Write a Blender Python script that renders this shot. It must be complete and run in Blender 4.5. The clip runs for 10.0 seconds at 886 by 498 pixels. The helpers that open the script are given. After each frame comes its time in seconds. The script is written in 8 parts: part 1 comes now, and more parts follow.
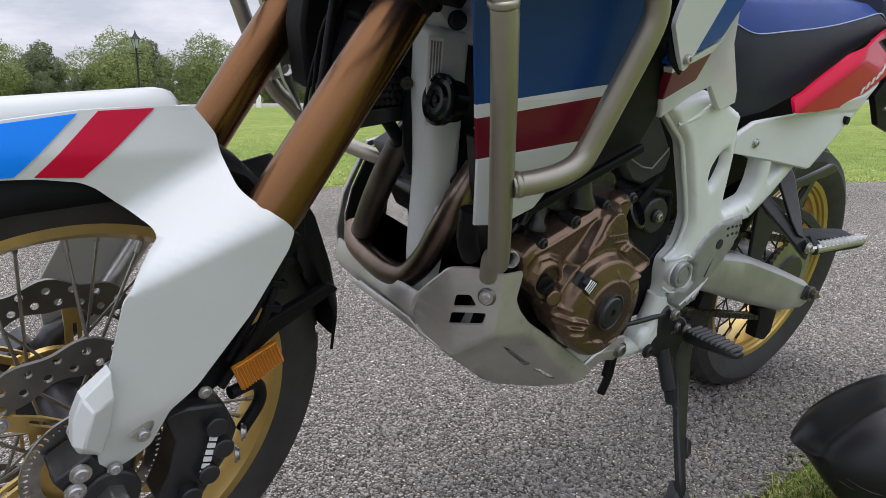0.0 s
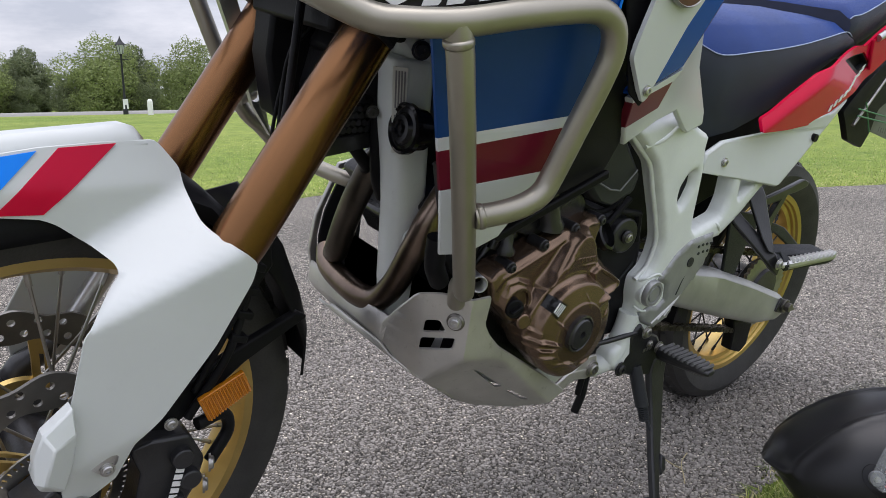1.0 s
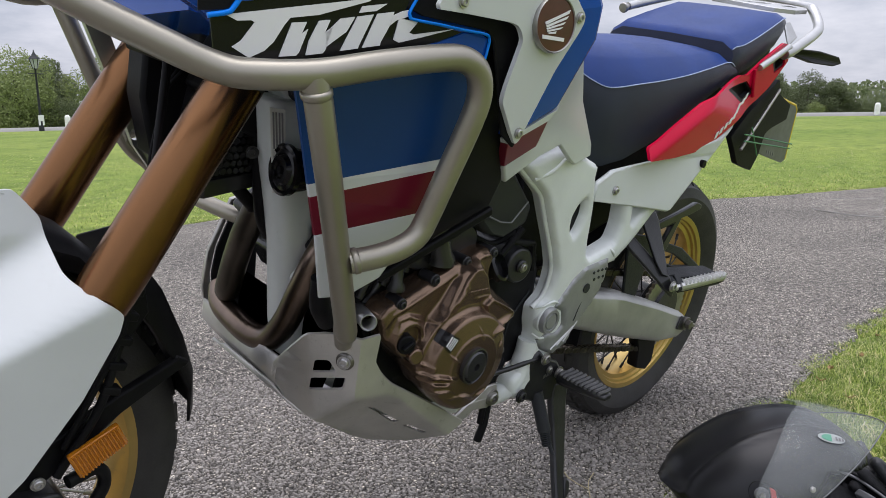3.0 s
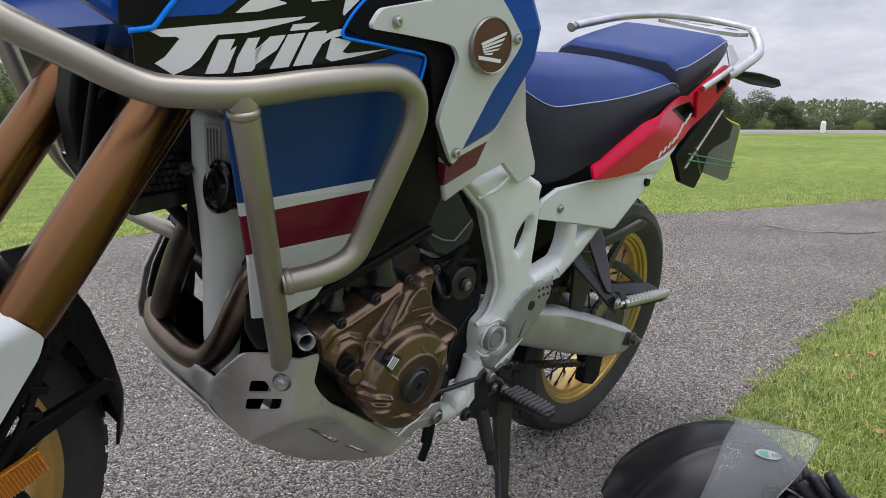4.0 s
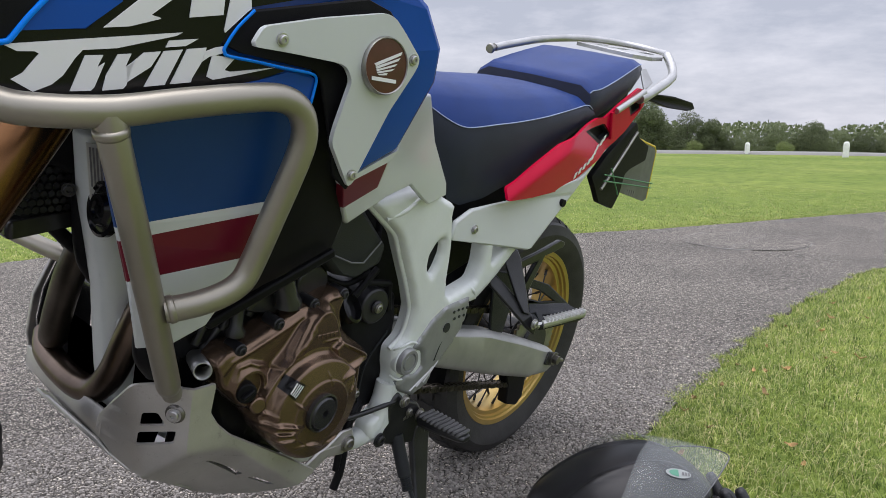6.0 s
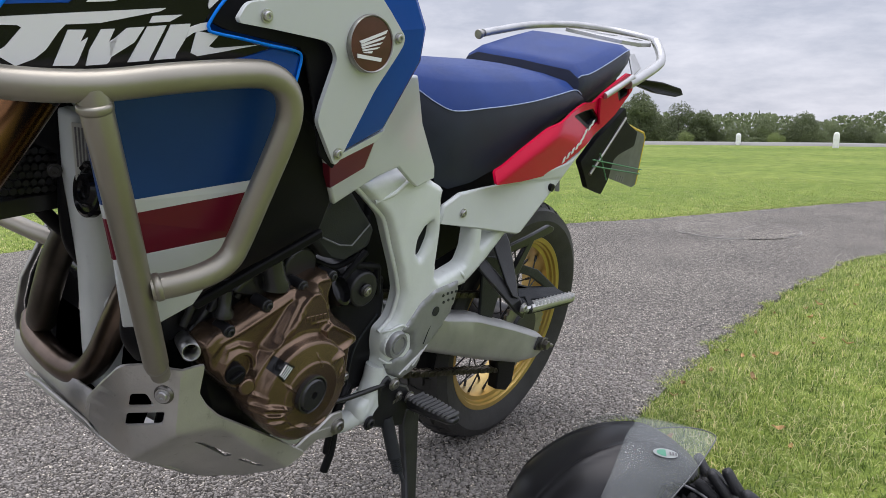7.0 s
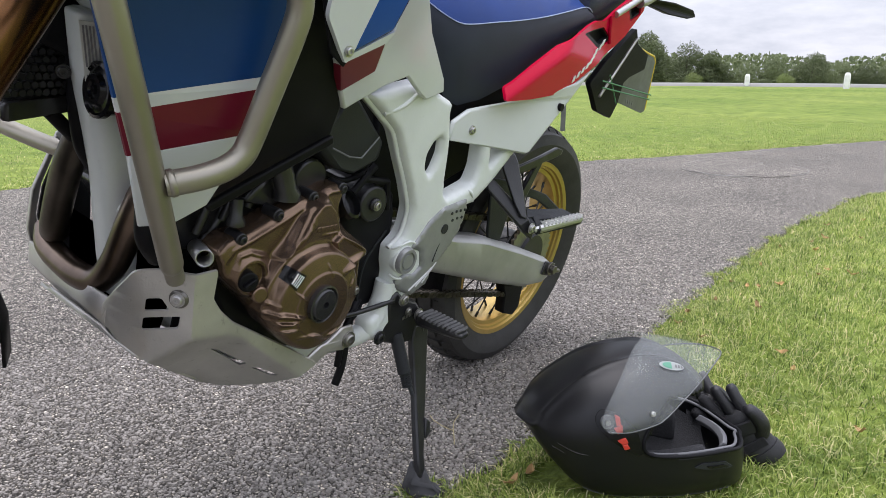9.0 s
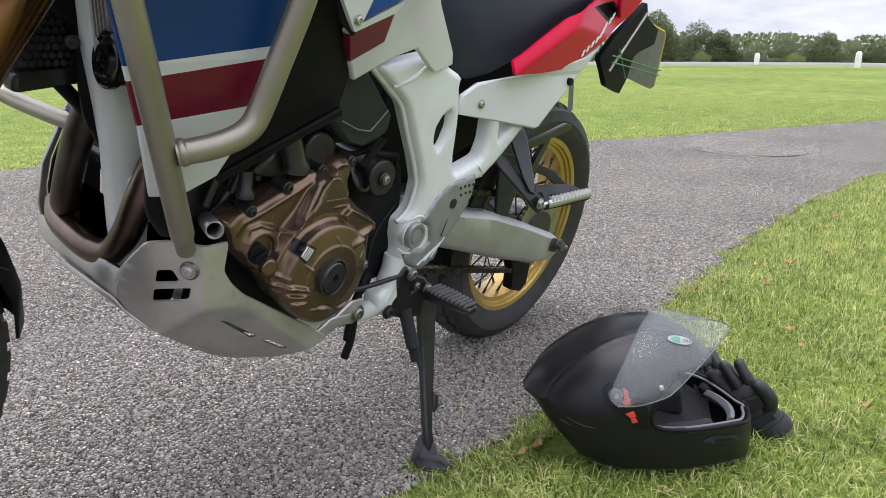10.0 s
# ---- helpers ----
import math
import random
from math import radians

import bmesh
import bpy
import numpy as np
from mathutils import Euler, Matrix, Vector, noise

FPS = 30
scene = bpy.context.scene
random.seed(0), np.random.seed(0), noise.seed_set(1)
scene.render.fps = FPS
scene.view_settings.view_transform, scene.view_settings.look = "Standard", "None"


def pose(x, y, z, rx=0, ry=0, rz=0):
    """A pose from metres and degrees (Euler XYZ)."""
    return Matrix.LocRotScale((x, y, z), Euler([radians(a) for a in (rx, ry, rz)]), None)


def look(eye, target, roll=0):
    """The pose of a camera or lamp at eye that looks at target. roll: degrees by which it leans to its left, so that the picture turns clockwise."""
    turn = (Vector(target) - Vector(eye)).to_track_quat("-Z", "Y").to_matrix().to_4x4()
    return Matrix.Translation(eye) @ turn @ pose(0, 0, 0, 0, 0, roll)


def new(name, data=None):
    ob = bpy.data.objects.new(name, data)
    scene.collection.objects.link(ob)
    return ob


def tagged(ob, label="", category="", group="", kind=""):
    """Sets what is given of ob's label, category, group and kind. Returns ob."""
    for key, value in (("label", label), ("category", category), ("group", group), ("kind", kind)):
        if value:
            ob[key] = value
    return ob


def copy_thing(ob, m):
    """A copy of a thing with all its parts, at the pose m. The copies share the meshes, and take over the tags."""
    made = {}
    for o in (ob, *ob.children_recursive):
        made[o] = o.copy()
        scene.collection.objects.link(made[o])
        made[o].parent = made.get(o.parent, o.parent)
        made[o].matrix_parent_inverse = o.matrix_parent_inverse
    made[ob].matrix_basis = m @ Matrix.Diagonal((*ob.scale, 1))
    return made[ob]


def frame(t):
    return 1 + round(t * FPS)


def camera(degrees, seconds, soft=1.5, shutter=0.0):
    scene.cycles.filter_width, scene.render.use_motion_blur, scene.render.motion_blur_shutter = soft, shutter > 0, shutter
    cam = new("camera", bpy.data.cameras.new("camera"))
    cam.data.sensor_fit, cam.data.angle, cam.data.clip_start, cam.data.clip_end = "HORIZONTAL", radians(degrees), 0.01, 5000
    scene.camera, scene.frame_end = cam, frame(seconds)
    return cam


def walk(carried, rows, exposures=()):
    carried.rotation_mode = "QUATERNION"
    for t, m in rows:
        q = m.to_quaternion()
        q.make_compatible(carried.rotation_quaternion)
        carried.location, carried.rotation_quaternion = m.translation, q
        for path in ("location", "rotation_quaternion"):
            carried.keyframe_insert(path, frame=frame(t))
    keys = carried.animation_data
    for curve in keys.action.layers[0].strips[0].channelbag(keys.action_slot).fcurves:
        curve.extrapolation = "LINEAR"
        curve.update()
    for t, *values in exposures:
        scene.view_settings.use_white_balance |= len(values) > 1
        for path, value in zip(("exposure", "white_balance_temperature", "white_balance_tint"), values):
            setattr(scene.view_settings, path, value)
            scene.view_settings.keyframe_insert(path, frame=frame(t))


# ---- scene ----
cam = camera(62.18, 10.0, 0.55)
PATH = [
    (0, (-0.1594, -0.9989, 0.7474), (1.0567, 0.5320, 0.3258), 0.25),
    (0.5, (-0.1455, -1.0059, 0.7623), (1.0804, 0.5185, 0.3461), 0.24),
    (1, (-0.1374, -1.0151, 0.7782), (1.1043, 0.4976, 0.3660), -0.05),
    (1.5, (-0.1176, -1.0246, 0.7915), (1.1540, 0.4630, 0.3788), -0.49),
    (2, (-0.1048, -1.0344, 0.8008), (1.2010, 0.4254, 0.3958), -0.75),
    (3.5, (-0.0733, -1.0580, 0.8151), (1.3444, 0.3051, 0.4516), 0.09),
    (4, (-0.0601, -1.0634, 0.8190), (1.3993, 0.2591, 0.4710), 0.52),
    (4.5, (-0.0430, -1.0717, 0.8189), (1.4591, 0.2057, 0.4847), 0.77),
    (5, (-0.0264, -1.0801, 0.8243), (1.5134, 0.1571, 0.5110), 1.02),
    (5.5, (-0.0140, -1.0826, 0.8246), (1.5509, 0.1280, 0.5322), 1.15),
    (7, (-0.0150, -1.0955, 0.8077), (1.5653, 0.0886, 0.4905), 0.80),
    (7.5, (-0.0222, -1.0971, 0.7968), (1.5536, 0.0843, 0.4488), 0.75),
    (8, (-0.0279, -1.0971, 0.7862), (1.5416, 0.0814, 0.4016), 0.81),
    (8.5, (-0.0277, -1.0951, 0.7736), (1.5344, 0.0796, 0.3494), 0.83),
    (9, (-0.0293, -1.0952, 0.7605), (1.5223, 0.0775, 0.2940), 0.76),
    (9.5, (-0.0318, -1.0944, 0.7549), (1.5098, 0.0798, 0.2600), 0.74),
    (10, (-0.0341, -1.0941, 0.7494), (1.4971, 0.0842, 0.2325), 0.67),
]
LIGHT = [(0.0, 0.50, 6200, 17), (2.0, 0.45, 6200, 17), (4.5, 0.35, 6200, 17), (5.5, 0.34, 6200, 17), (7.0, 0.41, 6200, 17), (8.5, 0.63, 6200, 17), (10.0, 0.79, 6200, 17)]
walk(cam, [(t, look(eye, target, roll)) for t, eye, target, roll in PATH], LIGHT)

# ---- light ----
world = bpy.data.worlds.new("overcast_sky")
scene.world = world
world.use_nodes = True
wn, wl = world.node_tree.nodes, world.node_tree.links
wn.clear()
SUN_ELEV, SUN_ROT = radians(86), radians(8)
sky = wn.new("ShaderNodeTexSky")
sky.sky_type, sky.sun_disc = "NISHITA", False
sky.sun_elevation, sky.sun_rotation = SUN_ELEV, SUN_ROT
sky.air_density, sky.dust_density = 1.0, 3.0
wcoord = wn.new("ShaderNodeTexCoord")
wmap = wn.new("ShaderNodeMapping")
wmap.inputs["Scale"].default_value = (1.0, 1.0, 3.6)
cloud = wn.new("ShaderNodeTexNoise")
cloud.inputs["Scale"].default_value, cloud.inputs["Detail"].default_value, cloud.inputs["Roughness"].default_value = 2.9, 9.0, 0.60
ramp = wn.new("ShaderNodeValToRGB")
ramp.color_ramp.elements[0].position, ramp.color_ramp.elements[0].color = 0.41, (0.395, 0.420, 0.456, 1)
ramp.color_ramp.elements[1].position, ramp.color_ramp.elements[1].color = 0.60, (0.620, 0.629, 0.640, 1)
skyscale = wn.new("ShaderNodeMix")
skyscale.data_type, skyscale.blend_type = "RGBA", "MULTIPLY"
skyscale.inputs["Factor"].default_value = 1.0
skyscale.inputs["B"].default_value = (0.1, 0.1, 0.1, 1)
wmix = wn.new("ShaderNodeMix")
wmix.data_type = "RGBA"
wmix.inputs["Factor"].default_value = 0.9
bg = wn.new("ShaderNodeBackground")
bg.inputs["Strength"].default_value = 1.07
wout = wn.new("ShaderNodeOutputWorld")
wl.new(wcoord.outputs["Generated"], wmap.inputs["Vector"])
wl.new(wmap.outputs["Vector"], cloud.inputs["Vector"])
wl.new(cloud.outputs["Fac"], ramp.inputs["Fac"])
wl.new(sky.outputs["Color"], skyscale.inputs["A"])
wl.new(skyscale.outputs["Result"], wmix.inputs["A"])
wl.new(ramp.outputs["Color"], wmix.inputs["B"])
# an overcast sky is about twice as bright overhead as along the horizon
wsep, wgrad, wmul = wn.new("ShaderNodeSeparateXYZ"), wn.new("ShaderNodeMapRange"), wn.new("ShaderNodeMix")
wgrad.inputs["From Min"].default_value, wgrad.inputs["From Max"].default_value = 0.18, 1.0
wgrad.inputs["To Min"].default_value, wgrad.inputs["To Max"].default_value = 1.0, 2.45
wmul.data_type, wmul.blend_type = "RGBA", "MULTIPLY"
wmul.inputs["Factor"].default_value = 1.0
wl.new(wcoord.outputs["Generated"], wsep.inputs["Vector"])
wl.new(wsep.outputs["Z"], wgrad.inputs["Value"])
wl.new(wmix.outputs["Result"], wmul.inputs["A"])
wl.new(wgrad.outputs["Result"], wmul.inputs["B"])
wl.new(wmul.outputs["Result"], bg.inputs["Color"])
wl.new(bg.outputs["Background"], wout.inputs["Surface"])

sun = new("sun", bpy.data.lights.new("sun", "SUN"))
sun.data.energy, sun.data.angle, sun.data.color = 1.05, radians(50), (1.0, 0.97, 0.92)
sun.matrix_world = look((0.5, 0.5, 6.0), (0.8, 0.2, 0.0))


# ---- materials ----
def mat(name, color, rough=0.5, metal=0.0, var=0.12, vscale=6.0, bump=0.0, bscale=120.0, coat=0.0, dirt=0.0,
        dirt_color=(0.16, 0.13, 0.10), rvar=0.15, spec=0.5, stretch=(1, 1, 1), detail=4.0, random_var=0.0):
    """A surface with colour change at two scales, uneven gloss, fine relief and specks of dirt."""
    m = bpy.data.materials.new(name)
    m.use_nodes = True
    n, l = m.node_tree.nodes, m.node_tree.links
    b = n["Principled BSDF"]
    tc, mp = n.new("ShaderNodeTexCoord"), n.new("ShaderNodeMapping")
    mp.inputs["Scale"].default_value = stretch
    l.new(tc.outputs["Object"], mp.inputs["Vector"])
    n1, n2 = n.new("ShaderNodeTexNoise"), n.new("ShaderNodeTexNoise")
    n1.inputs["Scale"].default_value, n1.inputs["Detail"].default_value = vscale, detail
    n2.inputs["Scale"].default_value, n2.inputs["Detail"].default_value = bscale, 3.0
    for t in (n1, n2):
        l.new(mp.outputs["Vector"], t.inputs["Vector"])
    dark, light = [c * (1 - var) for c in color], [min(1, c * (1 + var)) for c in color]
    r = n.new("ShaderNodeValToRGB")
    r.color_ramp.elements[0].position, r.color_ramp.elements[0].color = 0.3, (*dark, 1)
    r.color_ramp.elements[1].position, r.color_ramp.elements[1].color = 0.7, (*light, 1)
    l.new(n1.outputs["Fac"], r.inputs["Fac"])
    out = r.outputs["Color"]
    if random_var:
        oi, hs = n.new("ShaderNodeObjectInfo"), n.new("ShaderNodeHueSaturation")
        mr = n.new("ShaderNodeMapRange")
        mr.inputs["To Min"].default_value, mr.inputs["To Max"].default_value = 1 - random_var, 1 + random_var
        l.new(oi.outputs["Random"], mr.inputs["Value"])
        l.new(mr.outputs["Result"], hs.inputs["Value"])
        l.new(out, hs.inputs["Color"])
        out = hs.outputs["Color"]
    if dirt:
        dm, dr, n3 = n.new("ShaderNodeMix"), n.new("ShaderNodeValToRGB"), n.new("ShaderNodeTexNoise")
        n3.inputs["Scale"].default_value, n3.inputs["Detail"].default_value, n3.inputs["Roughness"].default_value = 45.0, 6.0, 0.75
        l.new(tc.outputs["Object"], n3.inputs["Vector"])
        dr.color_ramp.elements[0].position, dr.color_ramp.elements[0].color = 0.60, (0, 0, 0, 1)
        dr.color_ramp.elements[1].position, dr.color_ramp.elements[1].color = 0.74, (dirt, dirt, dirt, 1)
        l.new(n3.outputs["Fac"], dr.inputs["Fac"])
        dm.data_type = "RGBA"
        dm.inputs["B"].default_value = (*dirt_color, 1)
        l.new(dr.outputs["Color"], dm.inputs["Factor"])
        l.new(out, dm.inputs["A"])
        out = dm.outputs["Result"]
    l.new(out, b.inputs["Base Color"])
    rr = n.new("ShaderNodeMapRange")
    rr.inputs["To Min"].default_value, rr.inputs["To Max"].default_value = max(0.02, rough * (1 - rvar)), min(1, rough * (1 + rvar))
    l.new(n2.outputs["Fac"] if bump else n1.outputs["Fac"], rr.inputs["Value"])
    l.new(rr.outputs["Result"], b.inputs["Roughness"])
    b.inputs["Metallic"].default_value, b.inputs["Coat Weight"].default_value = metal, coat
    b.inputs["Coat Roughness"].default_value, b.inputs["Specular IOR Level"].default_value = 0.06, spec
    if bump:
        bp = n.new("ShaderNodeBump")
        bp.inputs["Strength"].default_value, bp.inputs["Distance"].default_value = bump, 0.002
        l.new(n2.outputs["Fac"], bp.inputs["Height"])
        l.new(bp.outputs["Normal"], b.inputs["Normal"])
    return m


WHITE = mat("white_plastic", (0.585, 0.612, 0.603), 0.3, var=0.03, vscale=9, coat=0.15, dirt=0.08, dirt_color=(0.42, 0.39, 0.35))
FRAMEWHITE = mat("frame_paint", (0.70, 0.735, 0.715), 0.36, var=0.05, vscale=14, bump=0.10, bscale=240, coat=0.2, dirt=0.22, dirt_color=(0.32, 0.29, 0.24))
BLUE = mat("blue_gloss", (0.006, 0.070, 0.36), 0.2, metal=0.0, var=0.06, vscale=8, coat=0.1, spec=0.30)
DEEPBLUE = mat("blue_satin", (0.005, 0.046, 0.180), 0.36, metal=0.0, var=0.12, vscale=9, coat=0.05, dirt=0.06, dirt_color=(0.10, 0.14, 0.24), spec=0.4)
SKYBLUE = mat("light_blue_gloss", (0.004, 0.235, 0.95), 0.22, var=0.05, coat=0.0, spec=0.22)
RED = mat("red_gloss", (0.53, 0.003, 0.036), 0.17, metal=0.0, var=0.05, coat=0.0, spec=0.17)
MAROON = mat("maroon_film", (0.135, 0.006, 0.020), 0.34, var=0.1, coat=0.1, spec=0.35)
BLACKGLOSS = mat("black_gloss", (0.007, 0.007, 0.008), 0.15, var=0.2, coat=0.0, spec=0.28)
BLACK = mat("black_plastic", (0.0085, 0.0085, 0.0098), 0.48, var=0.25, vscale=20, bump=0.15, bscale=700, dirt=0.10, dirt_color=(0.05, 0.047, 0.044), spec=0.12)
BLACKMETAL = mat("black_painted_metal", (0.020, 0.020, 0.022), 0.34, metal=0.0, var=0.3, vscale=25, bump=0.15, bscale=260, dirt=0.2, dirt_color=(0.09, 0.08, 0.07), spec=0.45)
DARKGREY = mat("dark_grey_plastic", (0.024, 0.026, 0.029), 0.46, var=0.2, vscale=18, bump=0.3, bscale=520, dirt=0.10, dirt_color=(0.08, 0.075, 0.07), spec=0.25)
GOLD = mat("gold_anodised", (0.62, 0.44, 0.15), 0.34, metal=0.85, var=0.12, vscale=14, bump=0.05, bscale=300, dirt=0.3, dirt_color=(0.30, 0.24, 0.15))
FORK = mat("bronze_anodised", (0.218, 0.106, 0.046), 0.24, metal=0.94, var=0.06, vscale=4, rvar=0.10)
BRONZE = mat("bronze_cast_paint", (0.178, 0.120, 0.082), 0.25, metal=0.78, var=0.06, vscale=14, bump=0.03, bscale=500, rvar=0.10)
CASTING = mat("dark_cast_metal", (0.050, 0.050, 0.052), 0.25, metal=0.55, var=0.2, vscale=18, bump=0.08, bscale=300, dirt=0.10, dirt_color=(0.11, 0.10, 0.09))
ALU = mat("brushed_aluminium", (0.52, 0.52, 0.51), 0.38, metal=0.85, var=0.14, vscale=16, bump=0.10, bscale=220, dirt=0.3, dirt_color=(0.24, 0.22, 0.19))
SWING = mat("swingarm_aluminium", (0.44, 0.44, 0.43), 0.42, metal=0.55, var=0.18, vscale=10, bump=0.10, bscale=150, dirt=0.35, dirt_color=(0.22, 0.20, 0.17))
HEELGREY = mat("grey_cast_paint", (0.30, 0.305, 0.31), 0.42, metal=0.45, var=0.1, vscale=30, bump=0.12, bscale=400, dirt=0.2, dirt_color=(0.14, 0.13, 0.12))
SKIDMAT = mat("bead_blasted_aluminium", (0.50, 0.485, 0.46), 0.40, metal=0.62, var=0.20, vscale=9, bump=0.14, bscale=320, dirt=0.65, dirt_color=(0.15, 0.13, 0.11))
TUBE = mat("satin_titanium_paint", (0.335, 0.312, 0.258), 0.36, metal=0.72, var=0.05, vscale=14, bump=0.05, bscale=900)
DISC = mat("brake_steel", (0.20, 0.19, 0.172), 0.38, metal=0.9, var=0.15, vscale=30, bump=0.06, bscale=200)
CHROME = mat("zinc_steel", (0.50, 0.495, 0.49), 0.34, metal=0.9, var=0.12, vscale=60, bump=0.1, bscale=300)
STEEL = mat("grey_steel", (0.36, 0.35, 0.33), 0.36, metal=0.95, var=0.2, vscale=40, bump=0.1, bscale=300, dirt=0.3)
RUBBER = mat("tyre_rubber", (0.034, 0.033, 0.032), 0.66, var=0.25, vscale=24, bump=0.35, bscale=260, dirt=0.18, dirt_color=(0.10, 0.095, 0.085))
SEATBLUE = mat("blue_vinyl", (0.0095, 0.036, 0.165), 0.46, var=0.14, vscale=12, bump=0.35, bscale=900, dirt=0.06, dirt_color=(0.2, 0.2, 0.25), spec=0.22)
SEATBLACK = mat("black_vinyl", (0.020, 0.024, 0.042), 0.42, var=0.18, vscale=16, bump=0.35, bscale=900, spec=0.34)
THREAD = mat("pale_thread", (0.34, 0.40, 0.58), 0.7, var=0.2, vscale=200)
ORANGE = mat("amber_lens", (0.62, 0.215, 0.010), 0.14, var=0.08, coat=0.4)
BADGERED = mat("badge_enamel", (0.075, 0.012, 0.012), 0.3, var=0.2, vscale=60, coat=0.5)
PLATEBACK = mat("plate_back", (0.15, 0.155, 0.15), 0.45, var=0.2, vscale=30, dirt=0.5, dirt_color=(0.03, 0.03, 0.03))
YELLOW = mat("yellow_film", (0.75, 0.55, 0.03), 0.4, var=0.05)
CORD = mat("green_cord", (0.10, 0.26, 0.13), 0.7, var=0.2, vscale=150)
PEGGREY = mat("grey_rubber", (0.062, 0.062, 0.063), 0.6, var=0.25, vscale=40, bump=0.3, bscale=400)
STICKER = mat("printed_film", (0.62, 0.63, 0.58), 0.4, var=0.06)
INK = mat("grey_ink", (0.16, 0.16, 0.16), 0.5)
HELMET = mat("matt_black_shell", (0.0075, 0.0075, 0.0088), 0.36, var=0.12, vscale=9, bump=0.02, bscale=900, rvar=0.1, spec=0.35)
LINING = mat("mesh_lining", (0.028, 0.028, 0.03), 0.9, var=0.3, vscale=300, bump=0.6, bscale=380)
GREYPAD = mat("grey_trim", (0.14, 0.143, 0.15), 0.42, var=0.1)
LEATHER = mat("black_leather", (0.017, 0.017, 0.019), 0.45, var=0.25, vscale=40, bump=0.5, bscale=330)
FABRIC = mat("black_fabric", (0.014, 0.014, 0.016), 0.85, var=0.3, vscale=90, bump=0.6, bscale=500)
REDMARK = mat("red_print", (0.62, 0.05, 0.03), 0.35)
GREENMARK = mat("green_print", (0.09, 0.29, 0.19), 0.4)
PALEMARK = mat("pale_print", (0.33, 0.35, 0.34), 0.4, var=0.05)
WHITEMARK = mat("white_print", (0.78, 0.78, 0.78), 0.35, var=0.02)
EXHAUST = mat("heat_tinted_steel", (0.165, 0.125, 0.098), 0.30, metal=0.95, var=0.5, vscale=9, bump=0.08, bscale=150, dirt=0.4, dirt_color=(0.07, 0.05, 0.035))
EXDARK = mat("dark_header_steel", (0.10, 0.085, 0.07), 0.4, metal=0.9, var=0.4, vscale=12, bump=0.1, bscale=150)
CHAINM = mat("oily_chain", (0.085, 0.075, 0.06), 0.4, metal=0.8, var=0.4, vscale=120)


def glass(name, color, rough, alpha_mix):
    m = bpy.data.materials.new(name)
    m.use_nodes = True
    n, l = m.node_tree.nodes, m.node_tree.links
    n.clear()
    tr, gl, mx, o = n.new("ShaderNodeBsdfTransparent"), n.new("ShaderNodeBsdfPrincipled"), n.new("ShaderNodeMixShader"), n.new("ShaderNodeOutputMaterial")
    tr.inputs["Color"].default_value = (*color, 1)
    gl.inputs["Base Color"].default_value = (0.75, 0.78, 0.78, 1)
    gl.inputs["Roughness"].default_value = rough
    mx.inputs["Fac"].default_value = alpha_mix
    l.new(tr.outputs["BSDF"], mx.inputs[1])
    l.new(gl.outputs["BSDF"], mx.inputs[2])
    l.new(mx.outputs["Shader"], o.inputs["Surface"])
    return m


VISOR = glass("clear_visor", (0.92, 0.93, 0.93), 0.05, 0.085)


# ---- building helpers ----
def finish(ob, bevel=0.0, smooth=35):
    me = ob.data
    me.shade_smooth()
    me.set_sharp_from_angle(angle=radians(smooth))
    if bevel:
        b = ob.modifiers.new("bevel", "BEVEL")
        b.width, b.segments, b.limit_method, b.angle_limit = bevel, 2, "ANGLE", radians(35)
        b.harden_normals = False
    return ob


def part(name, bm, material, parent, label="", bevel=0.0, smooth=35):
    me = bpy.data.meshes.new(name)
    bmesh.ops.recalc_face_normals(bm, faces=bm.faces)
    bm.to_mesh(me)
    bm.free()
    me.materials.append(material)
    ob = new(name, me)
    ob.parent = parent
    if label:
        ob["label"] = label
    return finish(ob, bevel, smooth)


def thing(name, m, label, category, group="", kind=""):
    ob = new(name)
    ob.matrix_world = m
    ob.empty_display_size = 0.1
    return tagged(ob, label, category, group, kind)


def add_plate(bm, pts, th, holes=(), offset=None):
    """A plate of any outline, with holes, th thick away from the viewer's side."""
    from mathutils.geometry import tessellate_polygon
    loops = [[Vector(p) for p in pts]] + [[Vector(p) for p in h] for h in holes]
    off = Vector(offset) if offset else Vector((0, th, 0))
    flat = [p for lp in loops for p in lp]
    fv = [bm.verts.new(p) for p in flat]
    bv = [bm.verts.new(p + off) for p in flat]
    for tri in tessellate_polygon(loops):
        bm.faces.new([fv[i] for i in tri])
        bm.faces.new([bv[i] for i in reversed(tri)])
    k = 0
    for lp in loops:
        for i in range(len(lp)):
            a, b = k + i, k + (i + 1) % len(lp)
            bm.faces.new((fv[a], fv[b], bv[b], bv[a]))
        k += len(lp)
    return bm


def plate(name, pts, th, material, parent, label="", bevel=0.002, holes=(), offset=None):
    bm = bmesh.new()
    add_plate(bm, pts, th, holes, offset)
    return part(name, bm, material, parent, label, bevel, 25)


